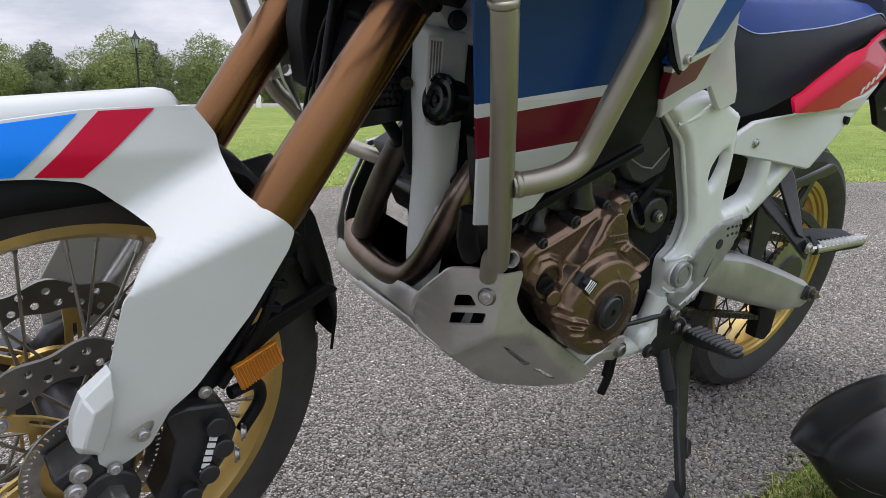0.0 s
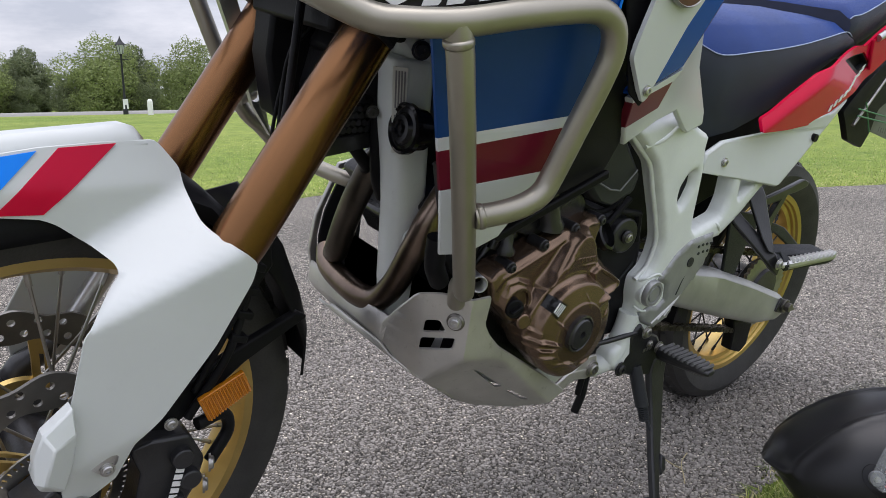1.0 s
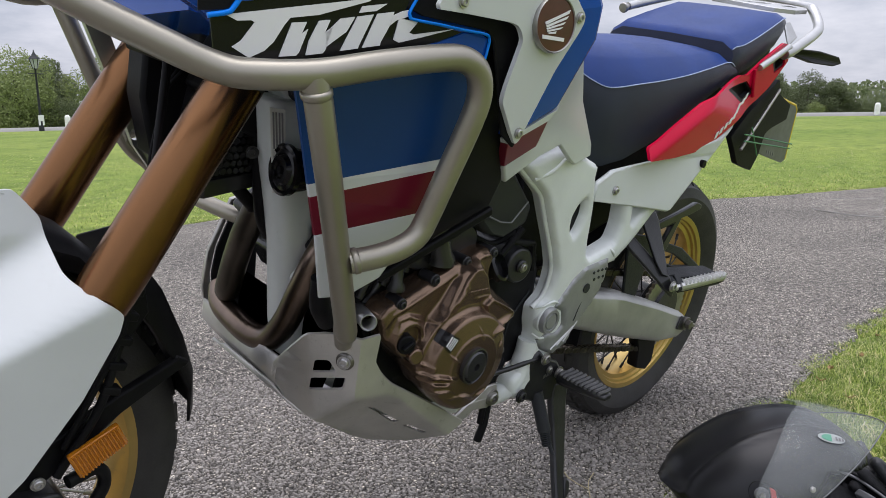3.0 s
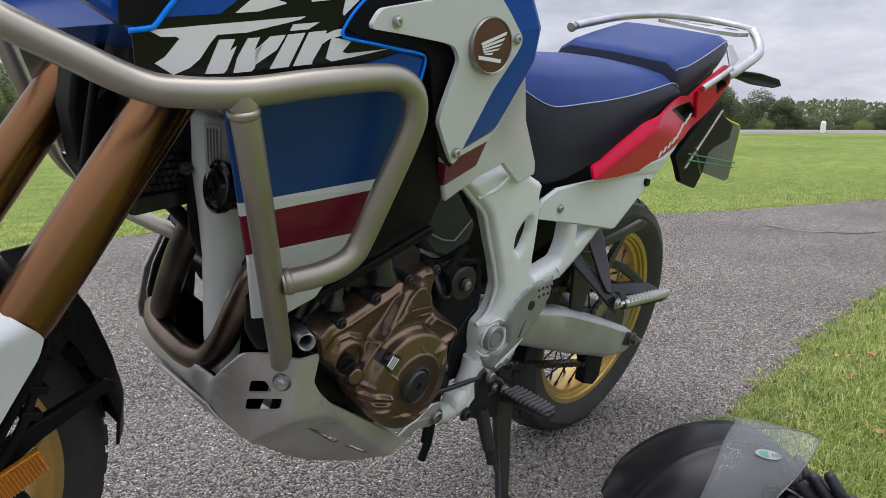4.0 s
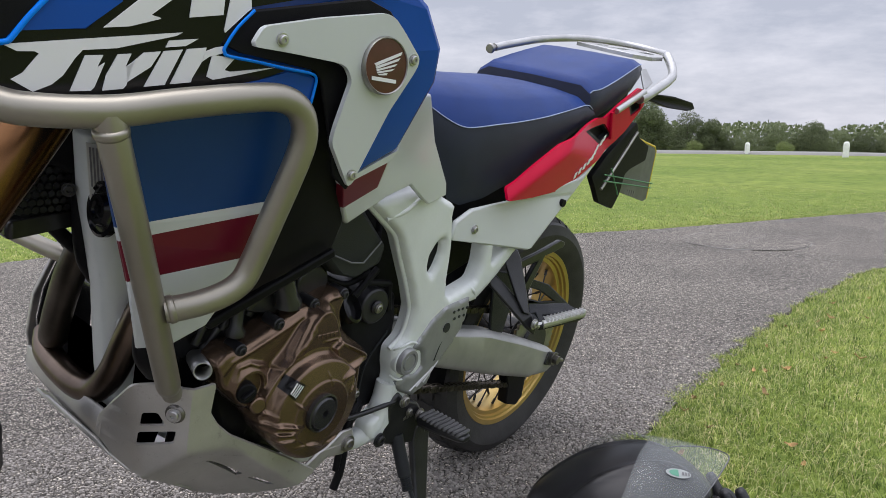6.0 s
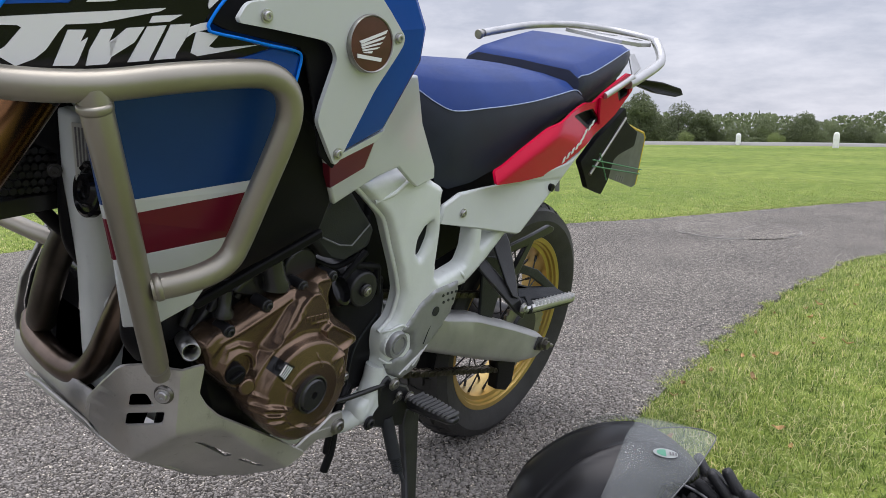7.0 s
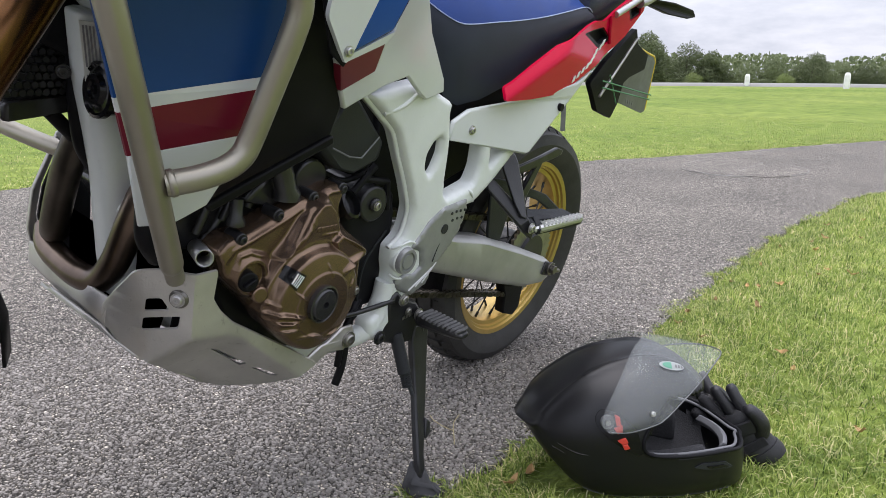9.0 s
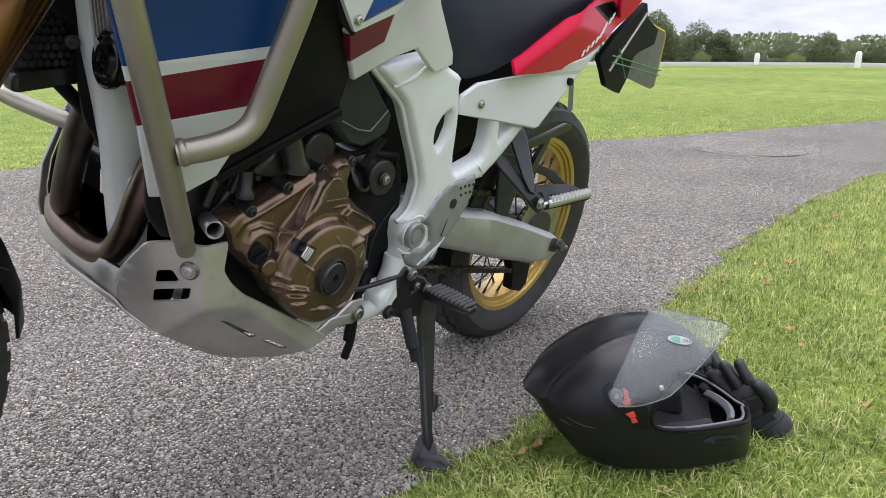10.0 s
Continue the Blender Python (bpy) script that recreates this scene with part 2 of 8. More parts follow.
def shell(name, verts, faces, th, material, parent, label="", bevel=0.0025, smooth=22):
    """A folded sheet: corner points, faces as index lists, th thick towards +y."""
    bm = bmesh.new()
    used = {i for f in faces for i in f}
    made = {i: bm.verts.new(verts[i]) for i in sorted(used)}
    fv = list(made.values())
    for f in faces:
        bm.faces.new([made[i] for i in f])
    bmesh.ops.recalc_face_normals(bm, faces=bm.faces)
    edges = [e for e in bm.edges if e.is_boundary]
    pairs = [(e.verts[0], e.verts[1]) for e in edges]
    back = {v: bm.verts.new(v.co + Vector((0, th, 0))) for v in fv}
    for f in [list(f.verts) for f in bm.faces]:
        bm.faces.new([back[v] for v in reversed(f)])
    for a, b in pairs:
        bm.faces.new((a, b, back[b], back[a]))
    return part(name, bm, material, parent, label, bevel, smooth)


def round_poly(pts, r, n=4):
    """A flat outline with its corners rounded off."""
    out = []
    for i in range(len(pts)):
        a, b, c = Vector(pts[i - 1]), Vector(pts[i]), Vector(pts[(i + 1) % len(pts)])
        d = min(r, (a - b).length * 0.45, (c - b).length * 0.45)
        p, q = b + (a - b).normalized() * d, b + (c - b).normalized() * d
        out += [tuple(p * (1 - t) ** 2 + b * 2 * t * (1 - t) + q * t * t) for t in (k / n for k in range(n + 1))]
    return out


def sheet(name, outline, holes, depth, th, material, parent, label="", step=0.008, bevel=0.0, smooth=40, axis=(0, 1, 0)):
    """A curved sheet over an outline in (x, z), with y = depth(x, z), th thick, holes cut through."""
    loops = [outline] + list(holes)
    vs, edges = [], []
    for lp in loops:
        k = len(vs)
        fine = []
        for (x0, z0), (x1, z1) in zip(lp, lp[1:] + lp[:1]):
            m = max(1, int(math.hypot(x1 - x0, z1 - z0) / step))
            fine += [(x0 + (x1 - x0) * j / m, z0 + (z1 - z0) * j / m) for j in range(m)]
        vs += fine
        edges += [(k + j, k + (j + 1) % len(fine)) for j in range(len(fine))]
    nb = len(vs)
    x0, x1 = min(v[0] for v in outline), max(v[0] for v in outline)
    z0, z1 = min(v[1] for v in outline), max(v[1] for v in outline)
    x = x0 + step / 2
    while x < x1:
        z = z0 + step / 2
        while z < z1:
            if min((v[0] - x) ** 2 + (v[1] - z) ** 2 for v in vs[:nb]) > (step * 0.5) ** 2:
                vs.append((x, z))
            z += step
        x += step
    from mathutils.geometry import delaunay_2d_cdt
    v2, e2, f2, *_ = delaunay_2d_cdt([Vector(v) for v in vs], edges, [], 2, 1e-6)
    bm = bmesh.new()
    off = Vector(axis).normalized() * th
    fv = [bm.verts.new((v.x, depth(v.x, v.y), v.y)) for v in v2]
    bv = [bm.verts.new(v.co + off) for v in fv]
    count = {}
    def within(px, pz, lp):
        odd = False
        for (xa, za), (xb, zb) in zip(lp, lp[1:] + lp[:1]):
            if (za > pz) != (zb > pz) and px < xa + (xb - xa) * (pz - za) / (zb - za):
                odd = not odd
        return odd

    for f in f2:
        mx, mz = sum(v2[i].x for i in f) / len(f), sum(v2[i].y for i in f) / len(f)
        if not within(mx, mz, outline) or any(within(mx, mz, h) for h in holes):
            continue
        bm.faces.new([fv[i] for i in f])
        bm.faces.new([bv[i] for i in reversed(f)])
        for i, j in zip(f, f[1:] + f[:1]):
            count[(i, j)] = True
    for i, j in list(count):
        if (j, i) not in count:
            bm.faces.new((fv[j], fv[i], bv[i], bv[j]))
    bmesh.ops.delete(bm, geom=[v for v in bm.verts if not v.link_faces], context="VERTS")
    return part(name, bm, material, parent, label, bevel, smooth)


def smooth_max(values, k):
    m = max(values)
    return m + math.log(sum(math.exp((v - m) * k) for v in values)) / k


def smooth_min(values, k):
    return -smooth_max([-v for v in values], k)


def pillow(loops, r, power=2.0):
    """How far a cast face falls back towards its edges: r at the edge, nothing further in than r."""
    segs = [(a, b) for lp in loops for a, b in zip(lp, lp[1:] + lp[:1])]

    def fall(x, z):
        d = 1e9
        for (x0, z0), (x1, z1) in segs:
            ex, ez = x1 - x0, z1 - z0
            t = max(0.0, min(1.0, ((x - x0) * ex + (z - z0) * ez) / (ex * ex + ez * ez + 1e-12)))
            d = min(d, (x - x0 - t * ex) ** 2 + (z - z0 - t * ez) ** 2)
        q = max(0.0, 1.0 - math.sqrt(d) / r)
        return r * (1.0 - (1.0 - q ** power) ** (1.0 / power))
    return fall


def cast(name, outline, holes, depth, r, th, material, parent, label="", step=0.007, smooth=50):
    """A cast piece over an outline in (x, z) whose face rolls off towards its edges and holes."""
    fall = pillow([outline] + list(holes), r)
    return sheet(name, outline, holes, lambda x, z: depth(x, z) + fall(x, z), th, material, parent, label, step, 0.0, smooth)


def smooth_path(pts, steps=6):
    """A Catmull-Rom line through the points."""
    p = [Vector(q) for q in pts]
    p = [2 * p[0] - p[1]] + p + [2 * p[-1] - p[-2]]
    out = []
    for i in range(1, len(p) - 2):
        for k in range(steps):
            t = k / steps
            a, b, c, d = p[i - 1:i + 3]
            out.append(0.5 * (2 * b + (c - a) * t + (2 * a - 5 * b + 4 * c - d) * t * t + (3 * b - a - 3 * c + d) * t ** 3))
    return out + [p[-2]]


def add_tube(bm, pts, r, seg=14, caps=True, squash=1.0):
    """A round tube along the points; r is one radius or one for each point."""
    pts = [Vector(p) for p in pts]
    rad = r if isinstance(r, (list, tuple)) else [r] * len(pts)
    tan = [(pts[min(i + 1, len(pts) - 1)] - pts[max(i - 1, 0)]).normalized() for i in range(len(pts))]
    side = tan[0].orthogonal().normalized()
    rings = []
    for p, t, q in zip(pts, tan, rad):
        side = (side - t * side.dot(t)).normalized()
        up = t.cross(side)
        rings.append([bm.verts.new(p + q * (math.cos(2 * math.pi * k / seg) * side + squash * math.sin(2 * math.pi * k / seg) * up)) for k in range(seg)])
    for a, b in zip(rings, rings[1:]):
        for k in range(seg):
            bm.faces.new((a[k], a[(k + 1) % seg], b[(k + 1) % seg], b[k]))
    if caps:
        bm.faces.new(list(reversed(rings[0])))
        bm.faces.new(rings[-1])
    return bm


def tube(name, pts, r, material, parent, label="", seg=16, smooth=True, steps=6, caps=True, bevel=0.0):
    bm = bmesh.new()
    add_tube(bm, smooth_path(pts, steps) if smooth else pts, r, seg, caps)
    return part(name, bm, material, parent, label, bevel, 50)


def add_cyl(bm, a, b, r, seg=16, r2=None):
    return add_tube(bm, [a, b], [r, r if r2 is None else r2], seg)


def add_box(bm, c, size, rot=(0, 0, 0)):
    m = pose(*c, *rot) @ Matrix.Diagonal((*size, 1))
    bmesh.ops.create_cube(bm, size=1.0, matrix=m)
    return bm


def add_lathe(bm, profile, m, seg=64, close=False):
    """Turns (radius, along) round the local y axis of m."""
    rings = []
    for r, y in profile:
        rings.append([bm.verts.new(m @ Vector((r * math.cos(2 * math.pi * k / seg), y, r * math.sin(2 * math.pi * k / seg)))) for k in range(seg)])
    pairs = list(zip(rings, rings[1:])) + ([(rings[-1], rings[0])] if close else [])
    for a, b in pairs:
        for k in range(seg):
            bm.faces.new((a[k], a[(k + 1) % seg], b[(k + 1) % seg], b[k]))
    if not close:
        for ring in (rings[0], rings[-1]):
            bm.faces.new(ring)
    return bm


def add_loft(bm, rings, closed=True, caps=True):
    vs = [[bm.verts.new(p) for p in ring] for ring in rings]
    n = len(vs[0])
    for a, b in zip(vs, vs[1:]):
        for k in range(n if closed else n - 1):
            bm.faces.new((a[k], a[(k + 1) % n], b[(k + 1) % n], b[k]))
    if caps and closed:
        bm.faces.new(list(reversed(vs[0])))
        bm.faces.new(vs[-1])
    return bm


def bolt(c, r, parent, material=None, axis=(0, -1, 0), name="bolt", label="", h=None):
    """A domed socket bolt on a washer, pointing along axis."""
    bm = bmesh.new()
    h = h or r * 0.7
    q = Vector((0, 1, 0)).rotation_difference(Vector(axis).normalized()).to_matrix().to_4x4()
    m = Matrix.Translation(c) @ q
    add_lathe(bm, [(r * 1.35, -0.001), (r * 1.35, h * 0.25), (r, h * 0.25), (r, h * 0.75), (r * 0.8, h), (r * 0.42, h), (r * 0.42, h * 0.45)], m, 14)
    return part(name, bm, material or CHROME, parent, label, 0.0, 40)


# ---- ground ----
NEAR_EDGE = [(-9, -12), (-3, -6.5), (-0.6, -3.0), (0.0, -1.75), (0.3, -1.0), (0.55, -0.58), (0.72, -0.40), (0.82, -0.345), (1.15, -0.375), (1.55, -0.36), (1.8, -0.335), (2.2, -0.312), (2.6, -0.305), (3.1, -0.288), (3.6, -0.275), (4.4, -0.305), (5.5, -0.40), (7.0, -0.85), (9.5, -2.2), (14, -6), (24, -14)]
FAR_EDGE = [(-12, 2.6), (-4, 3.1), (0, 3.55), (1.9, 3.9), (2.95, 4.1), (4.1, 3.45), (5.0, 2.6), (5.9, 1.98), (7.0, 1.48), (8.8, 0.87), (10.6, 0.2), (14, -1.6), (24, -8)]


def edge_y(edge, x):
    for (x0, y0), (x1, y1) in zip(edge, edge[1:]):
        if x0 <= x <= x1:
            t = (x - x0) / (x1 - x0)
            return y0 + (y1 - y0) * t
    return edge[0][1] if x < edge[0][0] else edge[-1][1]


def wobble(x, y, s=3.0, a=0.03):
    return a * noise.noise(Vector((x * s, y * s, 0.3))) + 0.5 * a * noise.noise(Vector((x * s * 3.7, y * s * 3.7, 5.3)))


def ground_z(x, y):
    r = math.hypot(x, y)
    t = min(1.0, max(0.0, (r - 9.0) / 29.0))
    tilt = 0.35 * max(-1.0, min(1.0, (x - y) / 40.0))
    fall = -0.023 * min(max(0.0, r - 48.5), 85.0)
    return fall - 0.012 + (t * t * (3 - 2 * t)) * (0.02 + tilt) + (0.10 * noise.noise(Vector((x * 0.09, y * 0.09, 2.0))) if r > 12 and r < 36 else 0.0) * min(1, max(0, (r - 12) / 6)) * min(1, max(0, (36 - r) / 6))


def verge_z(x, y):
    """The turf beside the path stands a little proud of it."""
    d = edge_y(NEAR_EDGE, x) - y
    if d <= -0.03 or x < 0.3 or x > 9:
        return ground_z(x, y)
    t = min(1.0, max(0.0, d / 0.22))
    ends = min(1.0, max(0.0, (x - 0.3) / 0.4)) * min(1.0, max(0.0, (9.0 - x) / 2.0))
    return -0.008 + 0.046 * ends * t * t * (3 - 2 * t) + 0.006 * noise.noise(Vector((x * 6, y * 6, 1)))


def earth_material():
    m = bpy.data.materials.new("lawn")
    m.use_nodes = True
    n, l = m.node_tree.nodes, m.node_tree.links
    b = n["Principled BSDF"]
    b.inputs["Roughness"].default_value, b.inputs["Specular IOR Level"].default_value = 0.85, 0.2
    tc = n.new("ShaderNodeTexCoord")
    big, mid, fine = (n.new("ShaderNodeTexNoise") for _ in range(3))
    big.inputs["Scale"].default_value, mid.inputs["Scale"].default_value, fine.inputs["Scale"].default_value = 0.22, 3.1, 38.0
    big.inputs["Detail"].default_value, mid.inputs["Detail"].default_value, fine.inputs["Detail"].default_value = 6, 9, 6
    mid.inputs["Roughness"].default_value = 0.68
    mp = n.new("ShaderNodeMapping")
    mp.inputs["Scale"].default_value = (1, 1, 1)
    for t in (big, mid, fine):
        l.new(tc.outputs["Object"], t.inputs["Vector"])
    r1, r2, r3 = (n.new("ShaderNodeValToRGB") for _ in range(3))
    for r, p0, c0, p1, c1 in ((r1, 0.35, (0.150, 0.225, 0.042, 1), 0.68, (0.245, 0.305, 0.075, 1)), (r2, 0.36, (0.66, 0.70, 0.60, 1), 0.64, (1.22, 1.15, 1.02, 1)), (r3, 0.3, (0.62, 0.62, 0.55, 1), 0.7, (1.3, 1.3, 1.25, 1))):
        r.color_ramp.elements[0].position, r.color_ramp.elements[0].color = p0, c0
        r.color_ramp.elements[1].position, r.color_ramp.elements[1].color = p1, c1
    l.new(big.outputs["Fac"], r1.inputs["Fac"])
    l.new(mid.outputs["Fac"], r2.inputs["Fac"])
    l.new(fine.outputs["Fac"], r3.inputs["Fac"])
    x1, x2 = n.new("ShaderNodeMix"), n.new("ShaderNodeMix")
    for x in (x1, x2):
        x.data_type, x.blend_type = "RGBA", "MULTIPLY"
        x.inputs["Factor"].default_value = 1.0
    l.new(r1.outputs["Color"], x1.inputs["A"])
    l.new(r2.outputs["Color"], x1.inputs["B"])
    l.new(x1.outputs["Result"], x2.inputs["A"])
    l.new(r3.outputs["Color"], x2.inputs["B"])
    l.new(x2.outputs["Result"], b.inputs["Base Color"])
    bp = n.new("ShaderNodeBump")
    bp.inputs["Strength"].default_value, bp.inputs["Distance"].default_value = 0.8, 0.03
    l.new(fine.outputs["Fac"], bp.inputs["Height"])
    l.new(bp.outputs["Normal"], b.inputs["Normal"])
    return m


def asphalt_material():
    """Worn chippings: voronoi stones of many greys in dark binder."""
    m = bpy.data.materials.new("worn_asphalt")
    m.use_nodes = True
    n, l = m.node_tree.nodes, m.node_tree.links
    b = n["Principled BSDF"]
    b.inputs["Specular IOR Level"].default_value = 0.35
    tc = n.new("ShaderNodeTexCoord")
    wob = n.new("ShaderNodeTexNoise")
    wob.inputs["Scale"].default_value = 90.0
    addv = n.new("ShaderNodeMix")
    addv.data_type, addv.blend_type = "RGBA", "LINEAR_LIGHT"
    addv.inputs["Factor"].default_value = 0.004
    l.new(tc.outputs["Object"], wob.inputs["Vector"])
    l.new(tc.outputs["Object"], addv.inputs["A"])
    l.new(wob.outputs["Color"], addv.inputs["B"])
    cell, dist = n.new("ShaderNodeTexVoronoi"), n.new("ShaderNodeTexVoronoi")
    dist.feature = "DISTANCE_TO_EDGE"
    for v in (cell, dist):
        v.inputs["Scale"].default_value = 125.0
        l.new(addv.outputs["Result"], v.inputs["Vector"])
    sep = n.new("ShaderNodeSeparateColor")
    l.new(cell.outputs["Color"], sep.inputs["Color"])
    r1 = n.new("ShaderNodeValToRGB")
    e = r1.color_ramp.elements
    e[0].position, e[0].color = 0.0, (0.115, 0.107, 0.097, 1)
    e[1].position, e[1].color = 1.0, (0.385, 0.360, 0.328, 1)
    k = r1.color_ramp.elements.new(0.55)
    k.color = (0.330, 0.309, 0.283, 1)
    l.new(sep.outputs["Red"], r1.inputs["Fac"])
    r2 = n.new("ShaderNodeValToRGB")
    r2.color_ramp.elements[0].position, r2.color_ramp.elements[0].color = 0.03, (0.045, 0.043, 0.041, 1)
    r2.color_ramp.elements[1].position, r2.color_ramp.elements[1].color = 0.34, (1.12, 1.12, 1.12, 1)
    l.new(dist.outputs["Distance"], r2.inputs["Fac"])
    big = n.new("ShaderNodeTexNoise")
    big.inputs["Scale"].default_value, big.inputs["Detail"].default_value = 1.3, 8
    l.new(tc.outputs["Object"], big.inputs["Vector"])
    r3 = n.new("ShaderNodeValToRGB")
    r3.color_ramp.elements[0].position, r3.color_ramp.elements[0].color = 0.35, (1.36, 1.33, 1.25, 1)
    r3.color_ramp.elements[1].position, r3.color_ramp.elements[1].color = 0.65, (1.84, 1.80, 1.68, 1)
    l.new(big.outputs["Fac"], r3.inputs["Fac"])
    # pits where chippings have gone, a few centimetres apart
    pit, r4 = n.new("ShaderNodeTexNoise"), n.new("ShaderNodeValToRGB")
    pit.inputs["Scale"].default_value, pit.inputs["Detail"].default_value, pit.inputs["Roughness"].default_value = 42.0, 4.0, 0.7
    l.new(tc.outputs["Object"], pit.inputs["Vector"])
    r4.color_ramp.elements[0].position, r4.color_ramp.elements[0].color = 0.36, (0.50, 0.50, 0.50, 1)
    r4.color_ramp.elements[1].position, r4.color_ramp.elements[1].color = 0.58, (1.45, 1.44, 1.42, 1)
    l.new(pit.outputs["Fac"], r4.inputs["Fac"])
    x1, x2, x3 = (n.new("ShaderNodeMix") for _ in range(3))
    for x in (x1, x2, x3):
        x.data_type, x.blend_type = "RGBA", "MULTIPLY"
        x.inputs["Factor"].default_value = 1.0
    l.new(r1.outputs["Color"], x1.inputs["A"])
    l.new(r2.outputs["Color"], x1.inputs["B"])
    l.new(x1.outputs["Result"], x2.inputs["A"])
    l.new(r3.outputs["Color"], x2.inputs["B"])
    l.new(x2.outputs["Result"], x3.inputs["A"])
    l.new(r4.outputs["Color"], x3.inputs["B"])
    l.new(x3.outputs["Result"], b.inputs["Base Color"])
    b.inputs["Roughness"].default_value = 0.75
    hsum = n.new("ShaderNodeMath")
    hsum.operation = "MULTIPLY_ADD"
    l.new(sep.outputs["Green"], hsum.inputs[0])
    hsum.inputs[1].default_value = 0.6
    mn = n.new("ShaderNodeMath")
    mn.operation = "MINIMUM"
    l.new(dist.outputs["Distance"], mn.inputs[0])
    mn.inputs[1].default_value = 0.35
    l.new(mn.outputs["Value"], hsum.inputs[2])
    bp = n.new("ShaderNodeBump")
    bp.inputs["Strength"].default_value, bp.inputs["Distance"].default_value = 1.0, 0.009
    l.new(hsum.outputs["Value"], bp.inputs["Height"])
    l.new(bp.outputs["Normal"], b.inputs["Normal"])
    return m


def stone_material():
    m = mat("stone_chips", (0.3, 0.29, 0.28), 0.88, var=0.2, spec=0.25)
    n, l = m.node_tree.nodes, m.node_tree.links
    g, r = n.new("ShaderNodeNewGeometry"), n.new("ShaderNodeValToRGB")
    e = r.color_ramp.elements
    e[0].color, e[1].color = (0.165, 0.153, 0.138, 1), (0.385, 0.357, 0.322, 1)
    k = e.new(0.6)
    k.color = (0.290, 0.269, 0.243, 1)
    l.new(g.outputs["Random Per Island"], r.inputs["Fac"])
    l.new(r.outputs["Color"], n["Principled BSDF"].inputs["Base Color"])
    return m


def build_ground():
    bm = bmesh.new()
    radii = [0.0] + [0.6 * 1.17 ** k for k in range(46)]
    seg = 72
    rings = []
    for r in radii[1:]:
        rings.append([bm.verts.new((1 + r * math.cos(2 * math.pi * k / seg), r * math.sin(2 * math.pi * k / seg), ground_z(1 + r * math.cos(2 * math.pi * k / seg), r * math.sin(2 * math.pi * k / seg)))) for k in range(seg)])
    c = bm.verts.new((1, 0, ground_z(1, 0)))
    for k in range(seg):
        bm.faces.new((c, rings[0][k], rings[0][(k + 1) % seg]))
    for a, b in zip(rings, rings[1:]):
        for k in range(seg):
            bm.faces.new((a[k], a[(k + 1) % seg], b[(k + 1) % seg], b[k]))
    ob = part("ground", bm, earth_material(), None)
    tagged(ob, "mown parkland lawn reaching to the trees", "lawn", kind="structure")

    bm = bmesh.new()
    xs = [-9 + 0.05 * k for k in range(int((24 + 9) / 0.05) + 1)]
    prev = None
    for x in xs:
        y0 = edge_y(NEAR_EDGE, x) + wobble(x, 0, 4, 0.035)
        y1 = edge_y(FAR_EDGE, x) + wobble(x, 9, 2, 0.06)
        row = [bm.verts.new((x, y0 + (y1 - y0) * t, (0.0 if 0 < t < 1 else -0.03))) for t in (0, 0.004, 0.25, 0.5, 0.75, 0.996, 1)]
        if prev:
            for k in range(6):
                bm.faces.new((prev[k], row[k], row[k + 1], prev[k + 1]))
        prev = row
    ob = part("path", bm, asphalt_material(), None)
    tagged(ob, "worn grey asphalt park path with coarse chippings", "path", kind="structure")

    # loose and bedded chippings near the motorcycle
    rng = np.random.RandomState(21)
    verts, faces = [], []
    for x0, x1, y0, y1, count in ((0.1, 1.5, -0.62, 0.9, 44000), (1.5, 2.4, -0.40, 0.9, 24000), (2.4, 3.6, -0.35, 0.9, 12000), (0.2, 3.4, 0.9, 1.8, 9000), (-0.6, 0.1, -0.5, 1.2, 9000)):
        for x, y, s, q, az, hh in zip(rng.uniform(x0, x1, count), rng.uniform(y0, y1, count), rng.uniform(0.0026, 0.0060, count), rng.uniform(0.5, 1.0, count), rng.uniform(0, 6.28, count), rng.uniform(0.40, 0.85, count)):
            if y < edge_y(NEAR_EDGE, x) - 0.01 or hh - 0.40 > 0.5 * min(1, (3.6 - x) / 1.3) * min(1, (1.8 - y) / 0.9):
                continue
            h = s * hh
            i = len(verts)
            ca, sa = math.cos(az), math.sin(az)
            jit = rng.uniform(-0.3, 0.3, 5)
            ring = []
            for k in range(5):
                w = az + k * 1.2566 + jit[k]
                ux, uy = s * math.cos(w), s * q * math.sin(w)
                ring.append((ux * ca - uy * sa, ux * sa + uy * ca))
            tilt = rng.uniform(-0.26, 0.26, 2)
            verts += [(x + u, y + v, -0.001) for u, v in ring]
            verts += [(x + u * 0.74, y + v * 0.74, h + u * tilt[0] + v * tilt[1]) for u, v in ring]
            faces.append((i + 5, i + 6, i + 7, i + 8, i + 9))
            faces += [(i + k, i + (k + 1) % 5, i + 5 + (k + 1) % 5, i + 5 + k) for k in range(5)]
    me = bpy.data.meshes.new("chippings")
    me.from_pydata(verts, [], faces)
    me.materials.append(stone_material())
    tagged(new("chippings", me), "grey stone chippings bedded in the asphalt", "chippings", kind="stuff")

    # raised turf of the verge
    bm = bmesh.new()
    prev = None
    for k in range(218):
        x = 0.3 + 0.04 * k
        e = edge_y(NEAR_EDGE, x) + wobble(x, 0, 4, 0.035)
        row = [bm.verts.new((x, e - d, (verge_z(x, edge_y(NEAR_EDGE, x) - d) - 0.002 if d < 3 else -0.05) if d > 0 else -0.02)) for d in (-0.01, 0.02, 0.05, 0.09, 0.14, 0.2, 0.3, 0.45, 0.7, 1.1, 1.8, 2.8, 3.6)]
        if prev:
            for j in range(12):
                bm.faces.new((prev[j], prev[j + 1], row[j + 1], row[j]))
        prev = row
    tagged(part("verge", bm, bpy.data.materials["lawn"], None), "raised turf verge along the asphalt path", "verge", kind="structure")

    # an old round patch in the path
    bm = bmesh.new()
